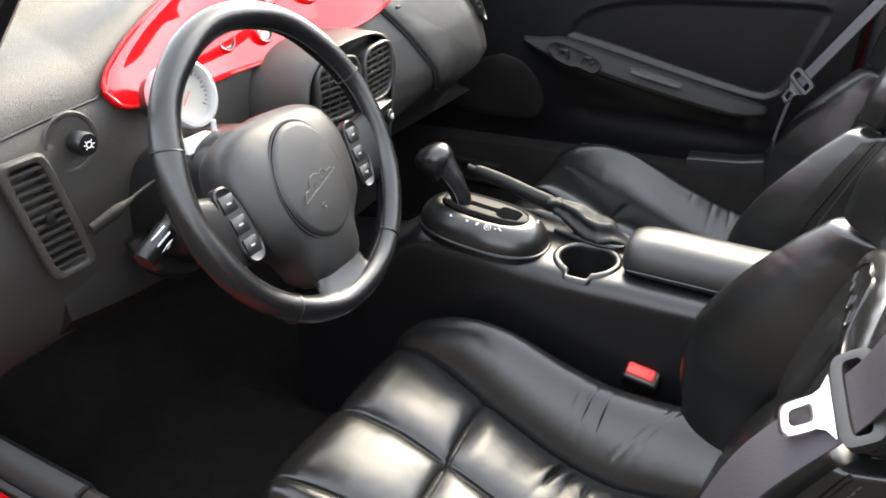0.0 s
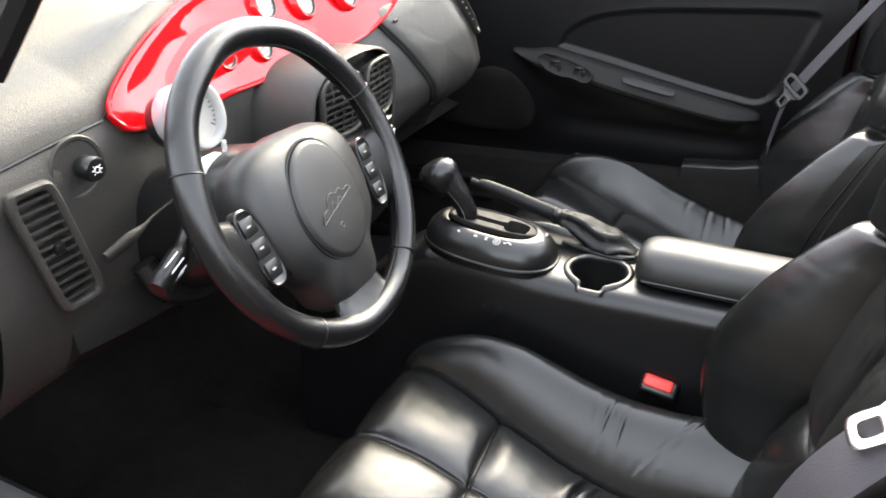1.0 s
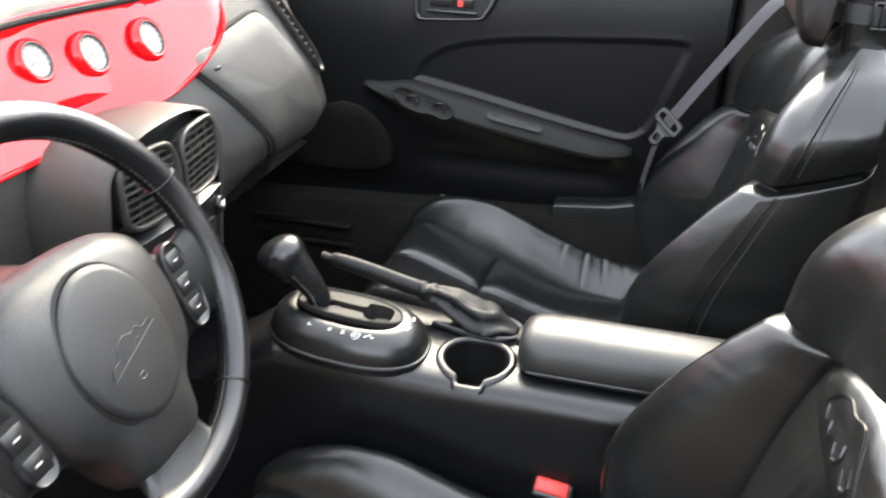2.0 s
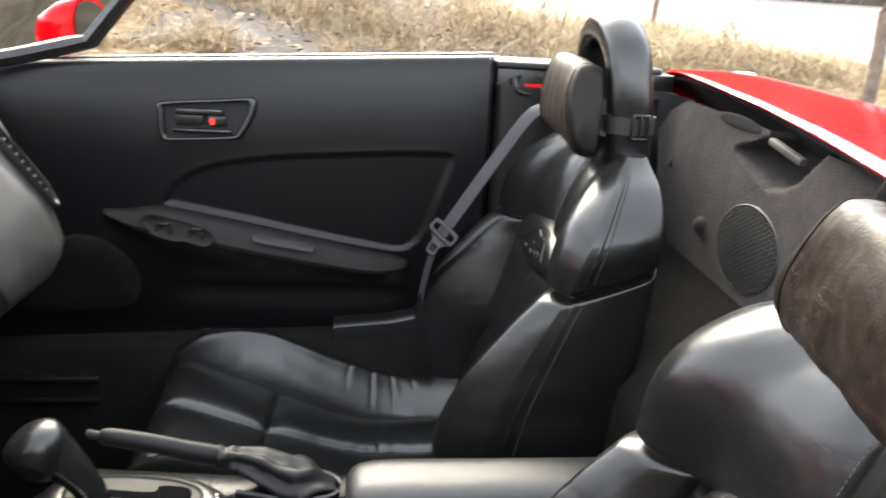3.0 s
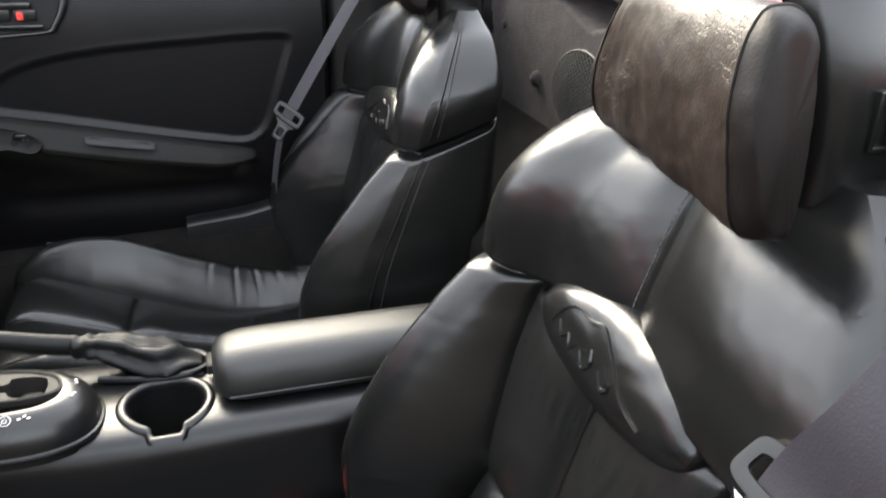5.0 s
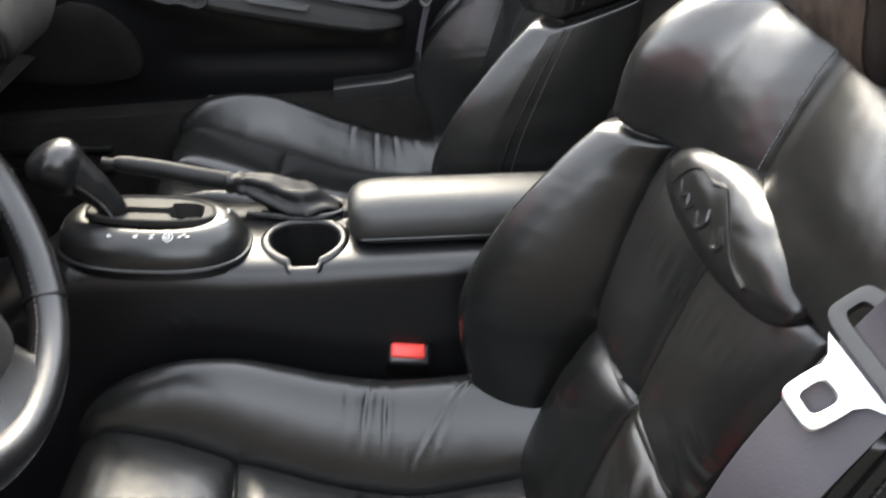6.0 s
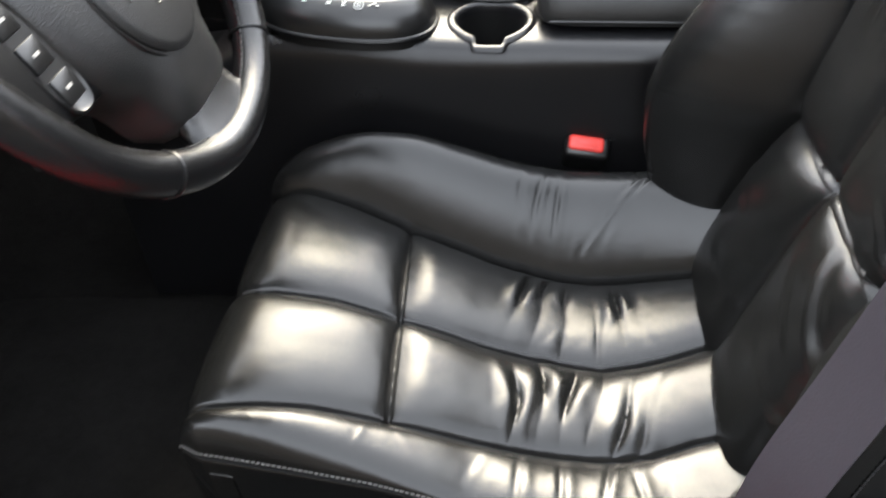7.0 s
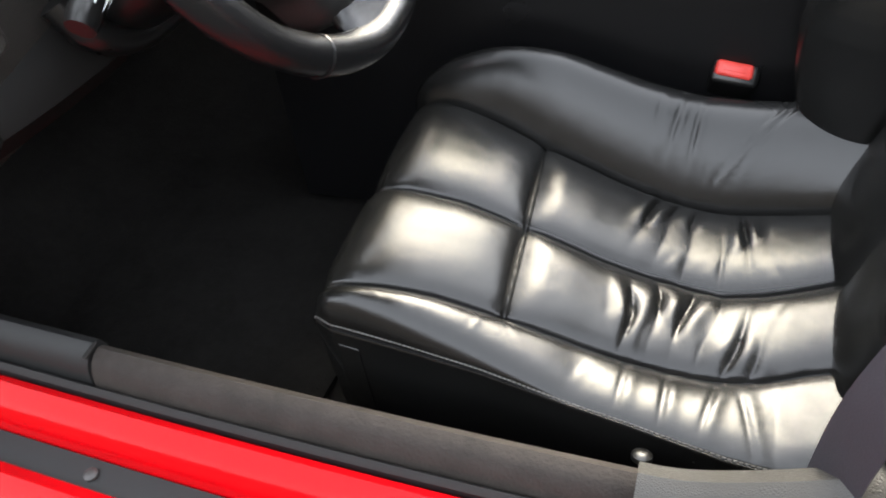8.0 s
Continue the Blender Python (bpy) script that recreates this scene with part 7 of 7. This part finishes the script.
part("deck_seal", tube([(deck_front(y) + 0.022, y, deck_z(deck_front(y), y) - 0.016) for y in yy], 0.006, 8), RUBBER, deck)
# near-black sheet painting the shade in the gap under the lid
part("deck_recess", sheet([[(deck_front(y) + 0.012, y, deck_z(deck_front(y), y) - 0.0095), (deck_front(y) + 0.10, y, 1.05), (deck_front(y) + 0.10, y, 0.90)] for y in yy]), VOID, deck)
part("deck_cap", lathe([(0.024, 0), (0.022, 0.004), (0.012, 0.006), (0.001, 0.006)], (0.83, 0.74, deck_z(0.83, 0.74) - 0.001), (0.0, 0.05, 1), 24), SILVER, deck, "small oval silver cover")
for s in (1, -1):
    fend = []
    for a in np.linspace(0.02, math.pi - 0.02, 26):
        row = []
        for b in np.linspace(0, 2 * math.pi, 30, endpoint=False):
            row.append((1.62 + 0.42 * math.cos(a), s * (0.80 + 0.17 * math.sin(b) * math.sin(a) ** 0.6), 0.36 + (0.52 + 0.05 * math.cos(b)) * math.sin(a) ** 0.8))
        fend.append(row)
    part("rear_fender", loft(fend, True, s < 0), PAINT, deck, "rounded red rear fender", sharp=60)
for s in (1, -1):
    rings = []
    for x in ((0.50, 0.56, 0.62, 0.7, 0.9, 1.1, 1.3, 1.5) if s > 0 else (0.62, 0.7, 0.9, 1.1, 1.3, 1.5)):
        top = 1.118 if x < 0.65 else deck_z(x, 0.7) - 0.03
        h = deck_half(x)
        rings.append([(x, s * y, z) for y, z in ((h - 0.09, 0.30), (h - 0.09, top - 0.02), (h - 0.08, top), (h - 0.03, top), (h - 0.005, top - 0.03), (h + 0.02, 0.85), (h, 0.5), (h - 0.06, 0.30))])
    part("side_body", loft(rings, True, s < 0), PAINT, deck, "red body side behind the door", sharp=60)

# ---- windscreen, cowl and mirror ----
screen = thing("windscreen", (-0.9, 0, 1.05), "raked windscreen in a thin black frame", "windscreen")
GLASS = bpy.data.materials.new("clear_glass")
GLASS.use_nodes = True
gb = GLASS.node_tree.nodes["Principled BSDF"]
gb.inputs["Transmission Weight"].default_value, gb.inputs["Roughness"].default_value, gb.inputs["IOR"].default_value = 1.0, 0.0, 1.45
base = smooth_line([(-0.44, -0.70, 1.075), (-0.62, -0.66, 1.085), (-0.86, -0.45, 1.075), (-0.95, 0, 1.07), (-0.86, 0.45, 1.075), (-0.62, 0.64, 1.085), (-0.44, 0.690, 1.125)], 60)
head = smooth_line([(-0.18, -0.64, 1.42), (-0.26, -0.55, 1.46), (-0.33, -0.3, 1.48), (-0.35, 0, 1.485), (-0.33, 0.3, 1.48), (-0.26, 0.55, 1.46), (-0.18, 0.64, 1.42)], 60)
pane = part("pane", sheet([[a * (1 - s) + b * s for a, b in zip(base, head)] for s in np.linspace(0, 1, 12)]), GLASS, screen, "clear windscreen glass", sharp=180)
pane.visible_shadow = False
part("frame", tube(np.vstack([base, head[::-1]]), 0.016, 8, closed=True), PLASTIC, screen, "black windscreen frame")
for k in (50, 53):
    part("frame_bolt", lathe([(0.011, 0), (0.010, 0.006), (0.001, 0.008)], base[k] + (0.008, -0.012, 0.0), (0.3, -1, 0.3), 14), PLASTIC, screen)
cowl = solo("front_cowl", sheet([[(x, y, 1.050 - 0.10 * (y / 0.7) ** 2 - 0.30 * t**2.2 - 0.40 * abs(y / 0.80) ** 9) for y in np.linspace(-0.80, 0.80, 40) * (1 - 0.45 * t**2)] for t, x in zip(np.linspace(0, 1, 30), np.linspace(-0.94, -2.15, 30))]), PAINT, "glossy red bonnet ahead of the windscreen", "bonnet")
for x, y in ((-1.45, -0.72), (-1.45, 0.72), (1.50, -0.74), (1.50, 0.74)):
    road_wheel = thing("road_wheel", (x, y, 0.012), "black tyre on a silver rim under the car", "wheel", "four road wheels")
    sg = 1 if y > 0 else -1
    part("tyre", lathe([(0.20, -0.10), (0.29, -0.105), (0.315, -0.08), (0.318, 0.0), (0.315, 0.08), (0.29, 0.105), (0.20, 0.10)], (x, y, 0.33), (0, sg, 0), 40), RUBBER, road_wheel, "black rubber tyre")
    rim_ = part("rim", lathe([(0.205, 0.06), (0.205, 0.104), (0.19, 0.106), (0.17, 0.075), (0.06, 0.085), (0.05, 0.10), (0.005, 0.102)], (x, y, 0.33), (0, sg, 0), 40), SILVER, road_wheel, "silver wheel rim")
    for k in range(5):
        q = k * 2 * math.pi / 5
        part("spoke", tube([(x + r * math.cos(q), y + sg * (0.10 - 0.05 * (r - 0.05)), 0.33 + r * math.sin(q)) for r in (0.04, 0.11, 0.19)], 0.016, 8, up=(0, 1, 0.01)), SILVER, rim_)
mirror = thing("side_mirror", (-0.50, 0.88, 1.10), "red door mirror with dark glass outside the passenger door", "mirror")
rings = []
for s, x in ((0.3, -0.60), (0.7, -0.585), (0.93, -0.55), (1.0, -0.51), (0.98, -0.50), (0.90, -0.502)):
    rings.append([(x, 0.895 + 0.105 * s * math.copysign(abs(math.cos(a)) ** 0.7, math.cos(a)), 1.165 + 0.068 * s * math.copysign(abs(math.sin(a)) ** 0.7, math.sin(a))) for a in np.linspace(0, 2 * math.pi, 40, endpoint=False)])
part("mirror_shell", loft(rings, True, True), PAINT, mirror, "red mirror shell", sharp=60)
MIRROR = bpy.data.materials.new("mirror_glass")
MIRROR.use_nodes = True
mb = MIRROR.node_tree.nodes["Principled BSDF"]
mb.inputs["Metallic"].default_value, mb.inputs["Roughness"].default_value, mb.inputs["Base Color"].default_value = 1.0, 0.03, (0.8, 0.8, 0.8, 1)
part("mirror_glass", loft([[(-0.4985, 0.895 + 0.092 * s * math.copysign(abs(math.cos(a)) ** 0.7, math.cos(a)), 1.165 + 0.056 * s * math.copysign(abs(math.sin(a)) ** 0.7, math.sin(a))) for a in np.linspace(0, 2 * math.pi, 40, endpoint=False)] for s in (1.0, 0.5, 0.02)], False), MIRROR, mirror, "mirror glass")
part("mirror_arm", tube([(-0.53, 0.84, 1.12), (-0.53, 0.78, 1.085), (-0.53, 0.75, 1.06)], 0.022, 10), PAINT, mirror)
